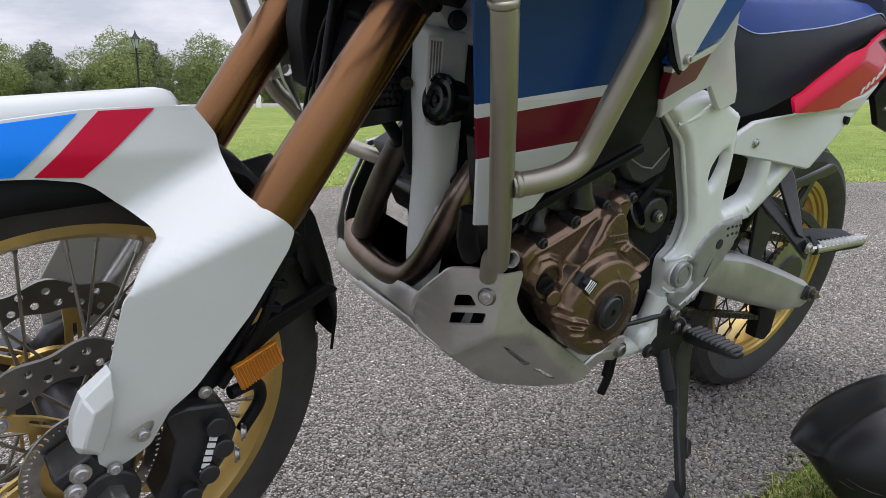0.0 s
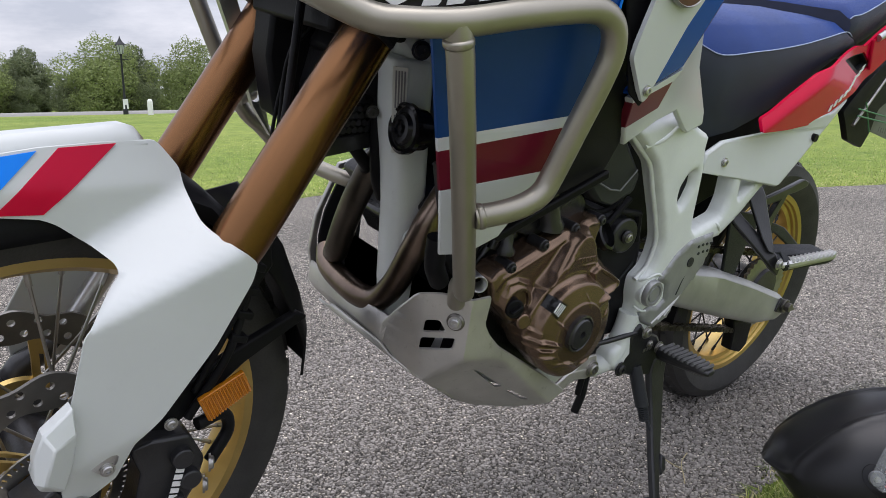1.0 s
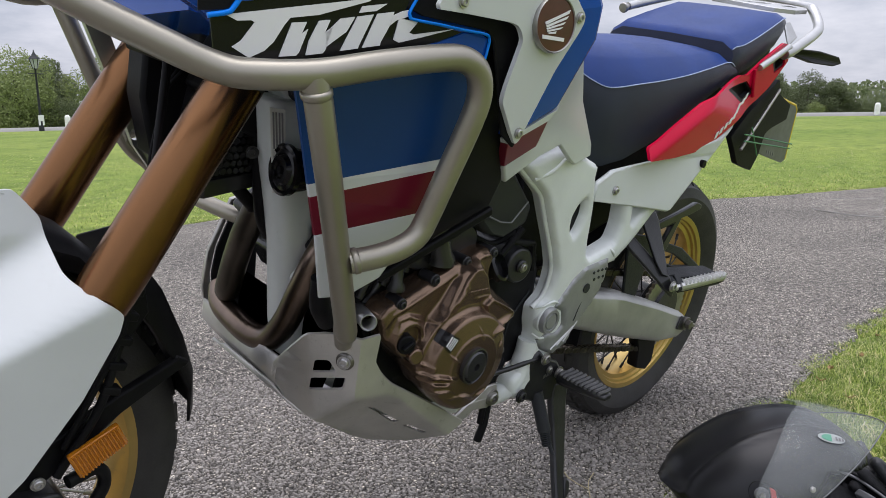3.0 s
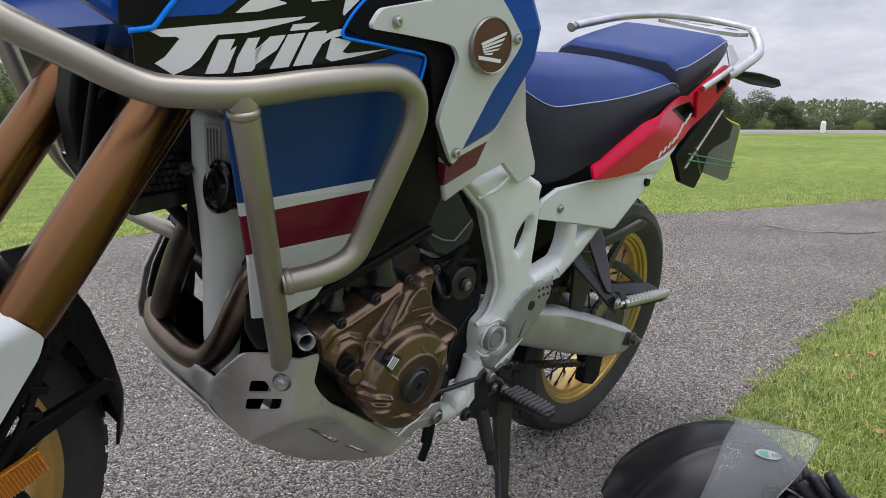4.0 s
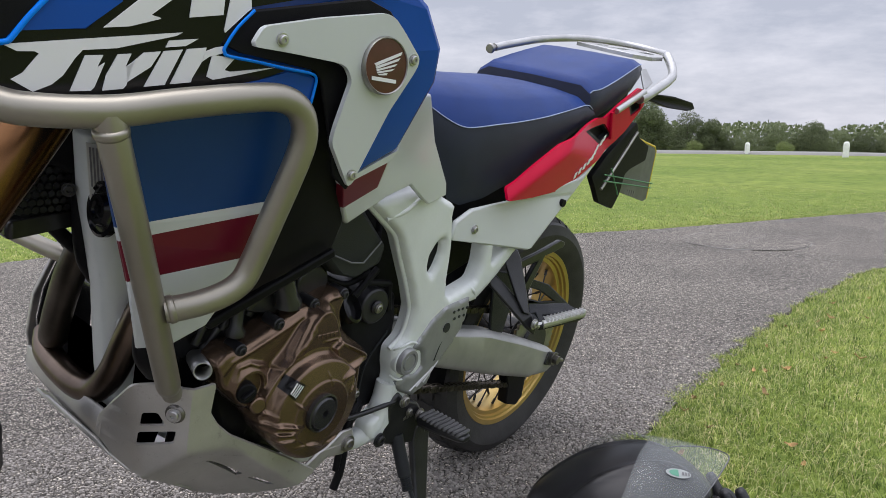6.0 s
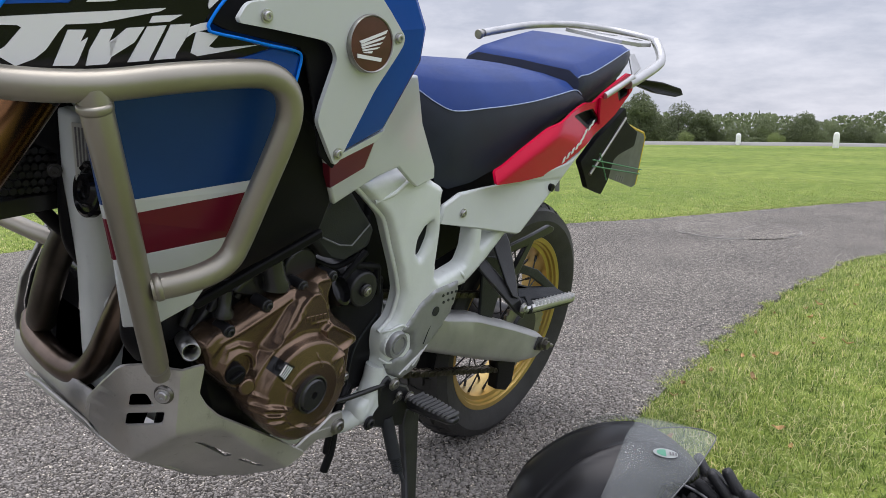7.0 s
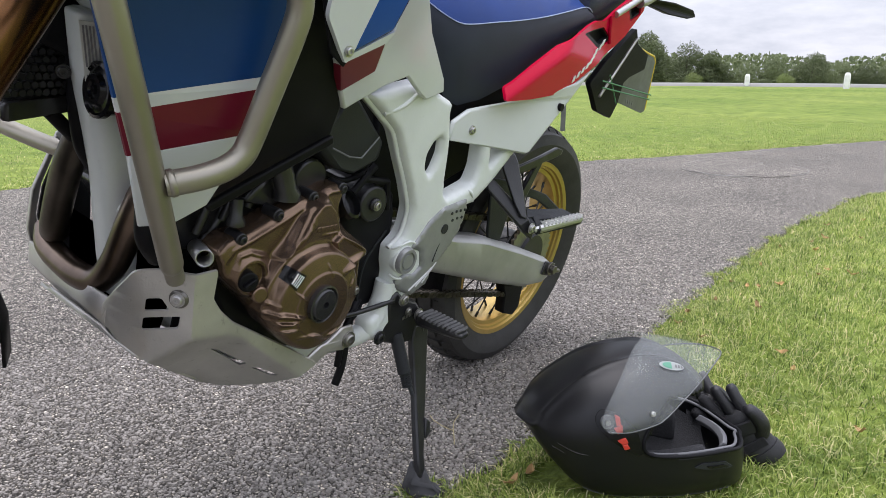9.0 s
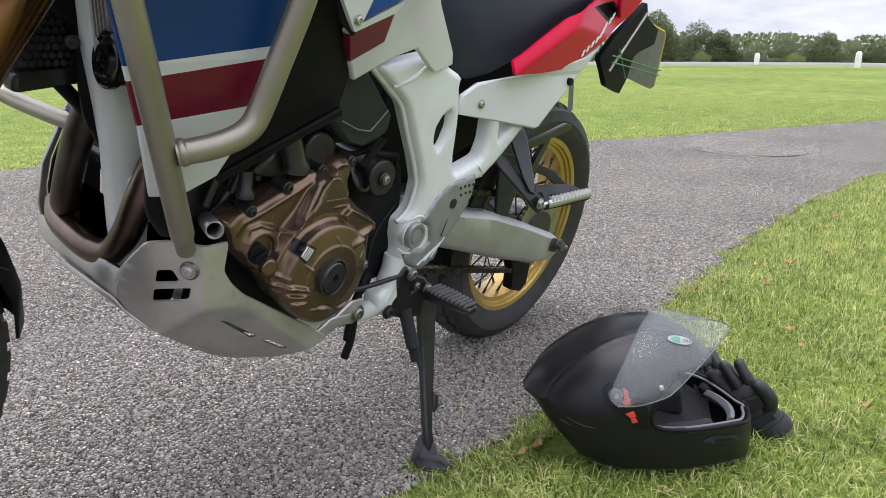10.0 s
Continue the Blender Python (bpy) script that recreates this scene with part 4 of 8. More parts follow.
# wheels
bm = bmesh.new()
add_lathe(bm, [(0.263, -0.034), (0.280, -0.036), (0.282, -0.030), (0.274, -0.026), (0.262, -0.016), (0.258, 0.0), (0.262, 0.016), (0.274, 0.026), (0.281, 0.030), (0.279, 0.036), (0.262, 0.034), (0.250, 0.014), (0.248, 0.0), (0.250, -0.014)], FRONT, 96, close=True)
fw = part("front_wheel", bm, GOLD, bike, "gold spoked front rim", smooth=40)
part("tyre", tyre_mesh(FRONT, 0.343, 0.047, 0.272, 44, 0.010, 1), RUBBER, fw, "worn black dual-sport tyre")
tread(FRONT, 0.343, 0.047, 44, 0.010, fw)
bm = bmesh.new()
add_lathe(bm, [(0.012, -0.085), (0.045, -0.085), (0.048, -0.05), (0.030, -0.04), (0.030, 0.04), (0.048, 0.05), (0.045, 0.085), (0.012, 0.085)], FRONT, 40)
part("hub", bm, BLACKMETAL, fw)
spokes(FRONT, 0.045, 0.048, 0.252, 0.010, 36, fw, STEEL)
for sy in (-1, 1):
    part("brake_disc", disc_ring(FRONT, 0.116, 0.155, sy * 0.076 - 0.0025, 0.005, hole=0.0050, rows=(0.28, 0.72), count=30), DISC, fw, "drilled wave-edged steel disc")
    bm = bmesh.new()
    add_lathe(bm, [(0.040, sy * 0.070), (0.062, sy * 0.070), (0.062, sy * 0.080), (0.040, sy * 0.080)], FRONT, 40, close=True)
    part("disc_carrier", bm, GOLD, fw)
    for k in range(6):
        a = 2 * math.pi * (k + 0.3) / 6
        bm = bmesh.new()
        arm = [(0.058, a - 0.55), (0.058, a - 0.15), (0.088, a - 0.02), (0.124, a + 0.075), (0.127, a), (0.124, a - 0.075), (0.090, a - 0.26)]
        slot = [(0.066, a - 0.38), (0.068, a - 0.25), (0.096, a - 0.10), (0.096, a - 0.17)]
        add_plate(bm, [FRONT @ Vector((r * math.cos(w), sy * 0.0785 - 0.0025, r * math.sin(w))) for r, w in arm], 0.005, [[FRONT @ Vector((r * math.cos(w), sy * 0.0785 - 0.0025, r * math.sin(w))) for r, w in slot]], offset=FRONT.to_3x3() @ Vector((0, 0.005, 0)))
        part("carrier_arm", bm, GOLD, fw)
    for k in range(6):
        a = 2 * math.pi * (k + 0.3) / 6
        c = FRONT @ Vector((0.120 * math.cos(a), sy * 0.082, 0.120 * math.sin(a)))
        bolt(c, 0.0075, fw, CHROME, FRONT.to_3x3() @ Vector((0, sy, 0)), "disc_bobbin")
part("sensor_ring", disc_ring(FRONT, 0.058, 0.079, -0.094, 0.003, 96, 1, 0.0022, (0.72,), 60, True), STEEL, fw, "slotted wheel-speed ring")

bm = bmesh.new()
add_lathe(bm, [(0.228, -0.055), (0.2385, -0.058), (0.2425, -0.055), (0.243, -0.050), (0.232, -0.044), (0.218, -0.030), (0.214, 0.0), (0.218, 0.030), (0.232, 0.044), (0.243, 0.050), (0.240, 0.058), (0.222, 0.052), (0.207, 0.026), (0.204, 0.0), (0.207, -0.026), (0.209, -0.038), (0.219, -0.0405), (0.221, -0.047), (0.226, -0.049)], REAR, 96, close=True)
rw = part("rear_wheel", bm, GOLD, bike, "gold spoked rear rim", smooth=40)
part("tyre", tyre_mesh(REAR, 0.328, 0.076, 0.236, 40, 0.012, 2), RUBBER, rw, "wide black dual-sport tyre")
tread(REAR, 0.328, 0.076, 40, 0.012, rw)
bm = bmesh.new()
add_lathe(bm, [(0.012, -0.10), (0.055, -0.10), (0.070, -0.06), (0.045, -0.045), (0.045, 0.05), (0.065, 0.06), (0.055, 0.09), (0.012, 0.09)], REAR, 40)
part("hub", bm, BLACKMETAL, rw)
spokes(REAR, 0.062, 0.052, 0.209, 0.018, 36, rw, BLACKMETAL)
bm = bmesh.new()
teeth = 42
rings = []
for y in (-0.092, -0.084):
    rings.append([REAR @ Vector(((0.100 + (0.006 if k % 4 in (1, 2) else 0)) * math.cos(2 * math.pi * k / (teeth * 4)), y, (0.100 + (0.006 if k % 4 in (1, 2) else 0)) * math.sin(2 * math.pi * k / (teeth * 4)))) for k in range(teeth * 4)])
add_loft(bm, rings)
part("sprocket", bm, STEEL, rw, "toothed steel sprocket")
part("brake_disc", disc_ring(REAR, 0.085, 0.128, 0.08, 0.005), STEEL, rw)

# front forks
for sy, nm in ((-0.125, "l"), (0.145, "r")):
    d = Vector((0.545, 0.02, 0.838)).normalized()
    foot = Vector((0.197 if sy < 0 else 0.217, sy, 0.668))
    bm = bmesh.new()
    foot = foot - d * 0.035
    axis_pts = [foot, foot + d * 0.012, foot + d * 0.03, foot + d * 0.30, foot + d * 0.56]
    add_tube(bm, axis_pts, [0.0285, 0.0305, 0.0315, 0.0305, 0.0290], 40)
    fk = part("fork_tube", bm, FORK, bike, "bronze anodised fork tube", smooth=50)
    bm = bmesh.new()
    add_tube(bm, [foot + d * 0.01, foot - d * 0.04, foot - d * 0.26], [0.016, 0.016, 0.015], 24)
    part("fork_slider", bm, CHROME, fk)
    bm = bmesh.new()
    a = foot - d * 0.24
    ax = FRONT @ Vector((0, -0.125 if sy < 0 else 0.125, 0))
    add_tube(bm, [a, ax + Vector((0.02, 0, 0.05)), ax, ax - Vector((0.012, 0, 0.03))], [0.015, 0.018, 0.030, 0.022], 18)
    add_cyl(bm, ax + Vector((0, -0.03, 0)), ax + Vector((0, 0.03, 0)), 0.032, 20)
    add_box(bm, ax + Vector((-0.022, 0, 0.022)), (0.045, 0.05, 0.06), (0, -30, 0))
    part("axle_clamp", bm, BLACKMETAL, fk, bevel=0.003)
    if sy < 0:
        bolt(ax + Vector((-0.036, -0.028, 0.020)), 0.0085, fk, name="pinch_bolt")
        bolt(ax + Vector((-0.030, -0.028, 0.041)), 0.0085, fk, name="pinch_bolt")
        bm = bmesh.new()
        add_cyl(bm, ax + Vector((0, -0.055, 0)), ax + Vector((0, -0.02, 0)), 0.017, 6)
        add_cyl(bm, ax + Vector((0, -0.058, 0)), ax + Vector((0, -0.054, 0)), 0.011, 16)
        part("axle_nut", bm, STEEL, fk, bevel=0.0015)

# triple clamp and steering head, seen behind the forks
bm = bmesh.new()
for cz, th in ((0.922, 0.032),):
    c = Vector((0.345, 0.01, cz))
    add_box(bm, c + Vector((0.03, 0, 0)), (0.09, 0.30, th), (0, 30, 0))
    for s in (-0.122, 0.148):
        add_cyl(bm, (0.328, s, cz - 0.030), (0.361, s, cz + 0.022), 0.040, 28)
part("triple_clamp", bm, BLACK, bike, bevel=0.004)
bm = bmesh.new()
add_cyl(bm, (0.375, 0.01, 0.84), (0.47, 0.01, 1.01), 0.036, 24)
add_box(bm, (0.45, 0.0, 0.87), (0.09, 0.10, 0.16), (0, 25, 0))
add_box(bm, (0.365, 0.005, 0.955), (0.11, 0.20, 0.15), (0, 4, 0))
add_plate(bm, [(0.309, 0.050, 0.90), (0.304, 0.050, 0.833), (0.320, 0.050, 0.752), (0.392, 0.050, 0.80), (0.392, 0.050, 0.90)], 0.05, offset=(0.0, 0.05, 0))
part("steering_head", bm, BLACK, bike, bevel=0.006)
for s in (0.014, 0.026):
    tube("cable", [(0.39, s, 0.93), (0.343, s, 0.876), (0.321 + (s - 0.02) * 0.5, s, 0.848), (0.313 + (s - 0.02) * 0.6, s, 0.815), (0.307, s, 0.770), (0.303, s, 0.72), (0.31, s, 0.66)], 0.0026, BLACK, bike, seg=8)
tube("brake_hose", [(0.31, -0.03, 0.98), (0.285, -0.055, 0.86), (0.255, -0.085, 0.72), (0.225, -0.10, 0.62), (0.19, -0.115, 0.52), (0.14, -0.115, 0.44)], 0.0055, BLACK, bike, seg=8)
tube("sensor_cable", [(0.30, -0.04, 0.96), (0.275, -0.065, 0.82), (0.245, -0.09, 0.70), (0.215, -0.11, 0.60), (0.15, -0.11, 0.47)], 0.004, BLACK, bike, seg=8)
bm = bmesh.new()
for k in range(5):
    add_box(bm, (0.232 - 0.008 * k, -0.100 - 0.003 * k, 0.645 - 0.028 * k), (0.022, 0.016, 0.010), (0, 20, 0))
part("cable_clip", bm, BLACK, bike, bevel=0.002)

# front mudguard
def guard_depth(x, z):
    """Upper flank, flared shoulder and fork leg, running softly into one another."""
    rise = z - 0.712 + 0.018 * (x - 0.04)
    upper = smooth_max((-0.063 + 0.42 * rise, -0.063 + 0.06 * rise), 1500)
    shoulder = -0.08 - 0.881 * (x - 0.154) + 1.68 * (z - 0.70)
    leg = -0.150 - 0.12 * (x - 0.06)
    leg = smooth_max((leg, leg + 0.32 * (0.4395 + 0.385 * (x - 0.0189) - z)), 1500)
    return smooth_max((smooth_min((upper, shoulder), 260), leg), 420)


GUARD = [(0.110, 0.756), (0.130, 0.756), (0.137, 0.748), (0.152, 0.727), (0.155, 0.683), (0.161, 0.676), (0.185, 0.661), (0.196, 0.650), (0.191, 0.629), (0.154, 0.558), (0.126, 0.518), (0.098, 0.478), (0.070, 0.450), (0.054, 0.401), (0.033, 0.383), (0.010, 0.369), (0.000, 0.393), (-0.001, 0.408), (-0.022, 0.420), (-0.031, 0.447), (-0.018, 0.482), (0.008, 0.503), (0.012, 0.518), (0.026, 0.587), (0.040, 0.605), (0.058, 0.625), (0.070, 0.636), (0.069, 0.643), (0.045, 0.660), (0.024, 0.678), (0.010, 0.685), (-0.029, 0.691), (-0.058, 0.692), (-0.094, 0.690), (-0.088, 0.740), (-0.052, 0.745), (0.016, 0.753), (0.075, 0.756)]
guard = sheet("front_mudguard", round_poly(GUARD, 0.005, 2), [], guard_depth, 0.003, WHITE, bike, "glossy white mudguard with blue and red stripes", step=0.006, smooth=60)
LUG = [(0.0098, -0.156, 0.5186), (-0.0188, -0.157, 0.495), (-0.0280, -0.158, 0.4723), (-0.0300, -0.160, 0.4447), (-0.0255, -0.161, 0.4347), (-0.0022, -0.156, 0.4214), (0.0078, -0.156, 0.4523), (0.0118, -0.158, 0.488), (-0.0114, -0.172, 0.4853), (-0.0217, -0.172, 0.447)]
shell("axle_lug", LUG, [(0, 1, 8, 7), (1, 2, 3, 9, 8), (3, 4, 9), (4, 5, 9), (8, 9, 5, 6, 7)], 0.018, WHITE, guard, bevel=0.0022, smooth=25)


def fender_ring(x, zt, zl, w=0.054, wl=0.074):
    return [Vector((x, 0.008 + s * y, z)) for s, y, z in ((-1, wl, zl), (-1, wl * 0.96, zl + 0.02), (-1, w, zt - 0.006), (-1, w * 0.86, zt), (-1, 0.02, zt + 0.004), (1, 0.02, zt + 0.004), (1, w * 0.86, zt), (1, w, zt - 0.006), (1, wl * 0.96, zl + 0.02), (1, wl, zl))]


def deck_ring(x, zf, zt):
    return [Vector((x, y, z)) for y, z in ((-0.054, zf - 0.050), (-0.0455, zf - 0.003), (-0.038, zt - 0.009), (-0.029, zt - 0.003), (0.004, zt - 0.008), (0.044, zt - 0.024), (0.054, zt - 0.034), (0.066, zf - 0.024), (0.088, zf - 0.07))]


bm = bmesh.new()
add_loft(bm, [deck_ring(*q) for q in ((-0.34, 0.600, 0.625), (-0.27, 0.662, 0.690), (-0.17, 0.706, 0.735), (-0.088, 0.739, 0.759), (-0.052, 0.744, 0.763), (0.016, 0.752, 0.768), (0.075, 0.755, 0.772), (0.104, 0.756, 0.774), (0.112, 0.756, 0.771), (0.122, 0.756, 0.758))], closed=False, caps=False)
ob = part("top_shell", bm, WHITE, guard, smooth=30)
sol = ob.modifiers.new("thick", "SOLIDIFY")
sol.thickness, sol.offset = 0.003, -1
bm = bmesh.new()
add_loft(bm, [[p + Vector((0, 0, -0.008)) for p in r] for r in [fender_ring(x, zt - 0.004, zl - 0.006, 0.050, 0.068) for x, zt, zl in ((-0.30, 0.64, 0.58), (-0.17, 0.712, 0.645), (-0.05, 0.736, 0.668), (0.06, 0.742, 0.676), (0.145, 0.728, 0.69), (0.19, 0.70, 0.67), (0.23, 0.66, 0.62), (0.26, 0.62, 0.57))]], closed=False, caps=False)
ob = part("inner_shell", bm, BLACK, guard, "black inner mudguard")
sol = ob.modifiers.new("thick", "SOLIDIFY")
sol.thickness = 0.004


def stripe(name, pts, material, parent, th=0.0012, label=""):
    return plate(name, pts, th, material, parent, label, bevel=0.0)


sheet("red_stripe", [(0.034, 0.7525), (0.089, 0.7545), (0.013, 0.690), (-0.030, 0.693)], [], lambda x, z: guard_depth(x, z) - 0.0015, 0.001, RED, guard, step=0.01)
sheet("blue_stripe", [(0.014, 0.7505), (-0.047, 0.6945), (-0.092, 0.693), (-0.087, 0.7385)], [], lambda x, z: guard_depth(x, z) - 0.0015, 0.001, SKYBLUE, guard, step=0.01)
bolt((0.042, guard_depth(0.042, 0.425) - 0.005, 0.425), 0.0062, guard, name="guard_bolt")
bolt((0.016, guard_depth(0.016, 0.380) - 0.005, 0.380), 0.0062, guard, name="guard_bolt")
# right flank of the mudguard, seen between the spokes
plate("right_guard", [(0.06, 0.150, 0.64), (0.19, 0.19, 0.655), (0.12, 0.17, 0.50), (0.05, 0.165, 0.40), (0.01, 0.16, 0.38), (0.0, 0.16, 0.47), (0.05, 0.14, 0.58)], 0.004, WHITE, guard)
# black rear mudguard and stay
bm = bmesh.new()
add_loft(bm, [[Vector(q) for q in ring] for ring in (
    [(0.225, -0.072, 0.640), (0.255, -0.030, 0.672), (0.262, 0.035, 0.675), (0.240, 0.095, 0.645)],
    [(0.268, -0.074, 0.580), (0.298, -0.030, 0.605), (0.300, 0.035, 0.605), (0.275, 0.095, 0.580)],
    [(0.300, -0.072, 0.520), (0.328, -0.028, 0.532), (0.330, 0.035, 0.532), (0.305, 0.090, 0.520)],
    [(0.322, -0.066, 0.470), (0.346, -0.024, 0.474), (0.346, 0.035, 0.474), (0.325, 0.085, 0.470)],
    [(0.330, -0.050, 0.410), (0.352, -0.015, 0.412), (0.352, 0.03, 0.412), (0.330, 0.070, 0.410)])], closed=False, caps=False)
ob = part("rear_flap", bm, BLACK, guard, "black plastic splash flap", smooth=30)
sol = ob.modifiers.new("thick", "SOLIDIFY")
sol.thickness = 0.004
plate("stay", [(0.085, -0.108, 0.440), (0.14, -0.104, 0.478), (0.215, -0.092, 0.505), (0.30, -0.076, 0.528), (0.318, -0.072, 0.516), (0.225, -0.090, 0.482), (0.165, -0.104, 0.450), (0.10, -0.112, 0.415)], 0.014, BLACK, guard, "black plastic stay", bevel=0.003)
plate("upper_stay", [(0.10, -0.105, 0.47), (0.22, -0.085, 0.61), (0.255, -0.078, 0.645), (0.262, -0.075, 0.60), (0.20, -0.09, 0.53), (0.15, -0.10, 0.47)], 0.010, BLACK, guard, bevel=0.003)
ref = plate("side_reflector", [(0.148, -0.128, 0.468), (0.206, -0.122, 0.489), (0.220, -0.118, 0.457), (0.163, -0.124, 0.432)], 0.008, ORANGE, guard, "amber reflector", bevel=0.002)
for k in range(15):
    bm = bmesh.new()
    t = (k + 0.5) / 15
    a = Vector((0.150, -0.1292, 0.4665)).lerp(Vector((0.205, -0.1235, 0.487)), t)
    b = Vector((0.164, -0.1252, 0.434)).lerp(Vector((0.218, -0.1195, 0.458)), t)
    add_tube(bm, [a, b], 0.0012, 5)
    part("lens_ridge", bm, ORANGE, ref)
bolt((0.120, -0.118, 0.440), 0.006, guard, name="stay_bolt")
# left caliper
cal = bmesh.new()
c0 = FRONT @ Vector((0.118, -0.088, 0.045))
add_plate(cal, [(0.070, -0.128, 0.425), (0.100, -0.130, 0.432), (0.140, -0.126, 0.424), (0.160, -0.122, 0.380), (0.150, -0.122, 0.345), (0.118, -0.126, 0.300), (0.090, -0.128, 0.285), (0.060, -0.128, 0.310), (0.075, -0.130, 0.350), (0.082, -0.130, 0.390)], 0.045)
caliper = part("brake_caliper", cal, BLACKMETAL, bike, "black radial brake caliper", bevel=0.005)
for p in ((0.128, -0.132, 0.40), (0.138, -0.130, 0.365), (0.120, -0.132, 0.335), (0.098, -0.134, 0.312)):
    bm = bmesh.new()
    add_cyl(bm, (p[0], p[1] + 0.01, p[2]), (p[0], p[1] - 0.006, p[2]), 0.013, 16)
    part("piston_cap", bm, BLACKMETAL, caliper, bevel=0.002)
for k in range(6):
    stripe("brand_bar", [(0.108 + 0.0022 * k, -0.1345, 0.338 + 0.009 * k), (0.118 + 0.0022 * k, -0.1335, 0.334 + 0.009 * k), (0.1195 + 0.0022 * k, -0.1335, 0.340 + 0.009 * k), (0.1095 + 0.0022 * k, -0.1345, 0.344 + 0.009 * k)], WHITEMARK, caliper)
for p in ((0.165, -0.122, 0.372), (0.158, -0.122, 0.342), (0.096, -0.132, 0.296)):
    bolt(p, 0.008, caliper, STEEL, (1, -0.4, 0), "caliper_bolt")
tube("caliper_hose", [(0.15, -0.118, 0.43), (0.185, -0.11, 0.43), (0.195, -0.105, 0.40), (0.17, -0.11, 0.365)], 0.008, BLACK, caliper, seg=10)

# crash bars
GP = [(0.026, -0.130, 1.02), (0.130, -0.212, 0.966), (0.186, -0.252, 0.940), (0.229, -0.280, 0.923), (0.256, -0.302, 0.922), (0.304, -0.320, 0.927), (0.362, -0.333, 0.939), (0.427, -0.342, 0.949), (0.456, -0.346, 0.949), (0.475, -0.348, 0.938), (0.484, -0.347, 0.915), (0.481, -0.343, 0.885), (0.4705, -0.330, 0.825), (0.4615, -0.319, 0.775), (0.453, -0.316, 0.755), (0.437, -0.311, 0.742), (0.413, -0.302, 0.732), (0.385, -0.288, 0.724)]
BAR_R = 0.0134
bar = tube("crash_bar", GP, BAR_R, TUBE, bike, "satin grey tubular steel crash bar", seg=28, steps=5)
bm = bmesh.new()
add_tube(bm, [(0.2990, -0.3190, 0.9230), (0.3035, -0.3225, 0.900), (0.3340, -0.3062, 0.825), (0.3770, -0.2800, 0.722), (0.4215, -0.2512, 0.615), (0.4245, -0.2490, 0.607), (0.4260, -0.2475, 0.602)], [BAR_R, BAR_R, BAR_R, BAR_R, BAR_R, 0.0118, 0.007], 28)
part("upright", bm, TUBE, bar, smooth=50)
for c, d in (((0.3005, -0.3215, 0.9100), (0.30, 0.10, -0.93)), ((0.3905, -0.2905, 0.7255), (-0.8, 0.35, -0.25))):
    c, d = Vector(c), Vector(d).normalized()
    bm = bmesh.new()
    add_tube(bm, [c - d * 0.004, c - d * 0.002, c + d * 0.002, c + d * 0.004], [0.0136, 0.0148, 0.0148, 0.0136], 28)
    part("weld", bm, TUBE, bar, smooth=60)
tube("lower_stay", [(0.420, -0.252, 0.625), (0.445, -0.215, 0.600), (0.470, -0.19, 0.560)], 0.012, TUBE, bar, seg=16)
# right bar
tube("right_bar", [(0.505, 0.105, 0.630), (0.490, 0.130, 0.632), (0.474, 0.20, 0.634), (0.458, 0.27, 0.640), (0.425, 0.30, 0.675), (0.380, 0.31, 0.73), (0.300, 0.332, 0.927)], 0.0128, TUBE, bar, seg=18)
tube("right_loop", [(0.02, 0.14, 1.02), (0.124, 0.222, 0.966), (0.25, 0.312, 0.922), (0.356, 0.343, 0.939), (0.455, 0.351, 0.948), (0.483, 0.35, 0.915), (0.468, 0.338, 0.825), (0.44, 0.327, 0.75), (0.379, 0.303, 0.722)], 0.0128, TUBE, bar, seg=18)
# drilled bracket far behind the forks
plate("drilled_bracket", [(0.270, 0.165, 0.93), (0.300, 0.165, 0.925), (0.345, 0.16, 0.80), (0.368, 0.155, 0.70), (0.338, 0.155, 0.745), (0.315, 0.16, 0.815)], 0.012, ALU, bike, "drilled aluminium bracket", bevel=0.002,
      holes=[[(0.325 + 0.0085 * math.cos(w) + dx, 0.160, 0.825 + dz + 0.0085 * math.sin(w)) for w in [2 * math.pi * k / 10 for k in range(10)]] for dx, dz in ((0, 0), (0.008, -0.026), (0.019, -0.066))])

# frame: down tube, spar, lower cradle
bm = bmesh.new()
DT = [((0.430, -0.075, 0.86), 0.032, 0.030), ((0.440, -0.070, 0.78), 0.032, 0.028), ((0.466, -0.055, 0.66), 0.028, 0.027), ((0.484, -0.035, 0.53), 0.024, 0.026), ((0.495, -0.03, 0.47), 0.024, 0.024)]
rings = []
for c, hx, hy in DT:
    rings.append([Vector((c[0] + hx * sx, c[1] + hy * sy, c[2])) for sx, sy in ((-1, -0.6), (-0.6, -1), (0.6, -1), (1, -0.6), (1, 0.6), (0.6, 1), (-0.6, 1), (-1, 0.6))])
add_loft(bm, rings)
frame_part = part("frame", bm, FRAMEWHITE, bike, "white painted steel frame", bevel=0.010, smooth=50)
bolt((0.473, -0.083, 0.611), 0.011, frame_part, CHROME, (-0.3, -1, 0), "frame_bolt")
bm = bmesh.new()
add_cyl(bm, (0.470, -0.060, 0.611), (0.472, -0.083, 0.611), 0.0125, 18)
part("bolt_boss", bm, FRAMEWHITE, frame_part, bevel=0.004)
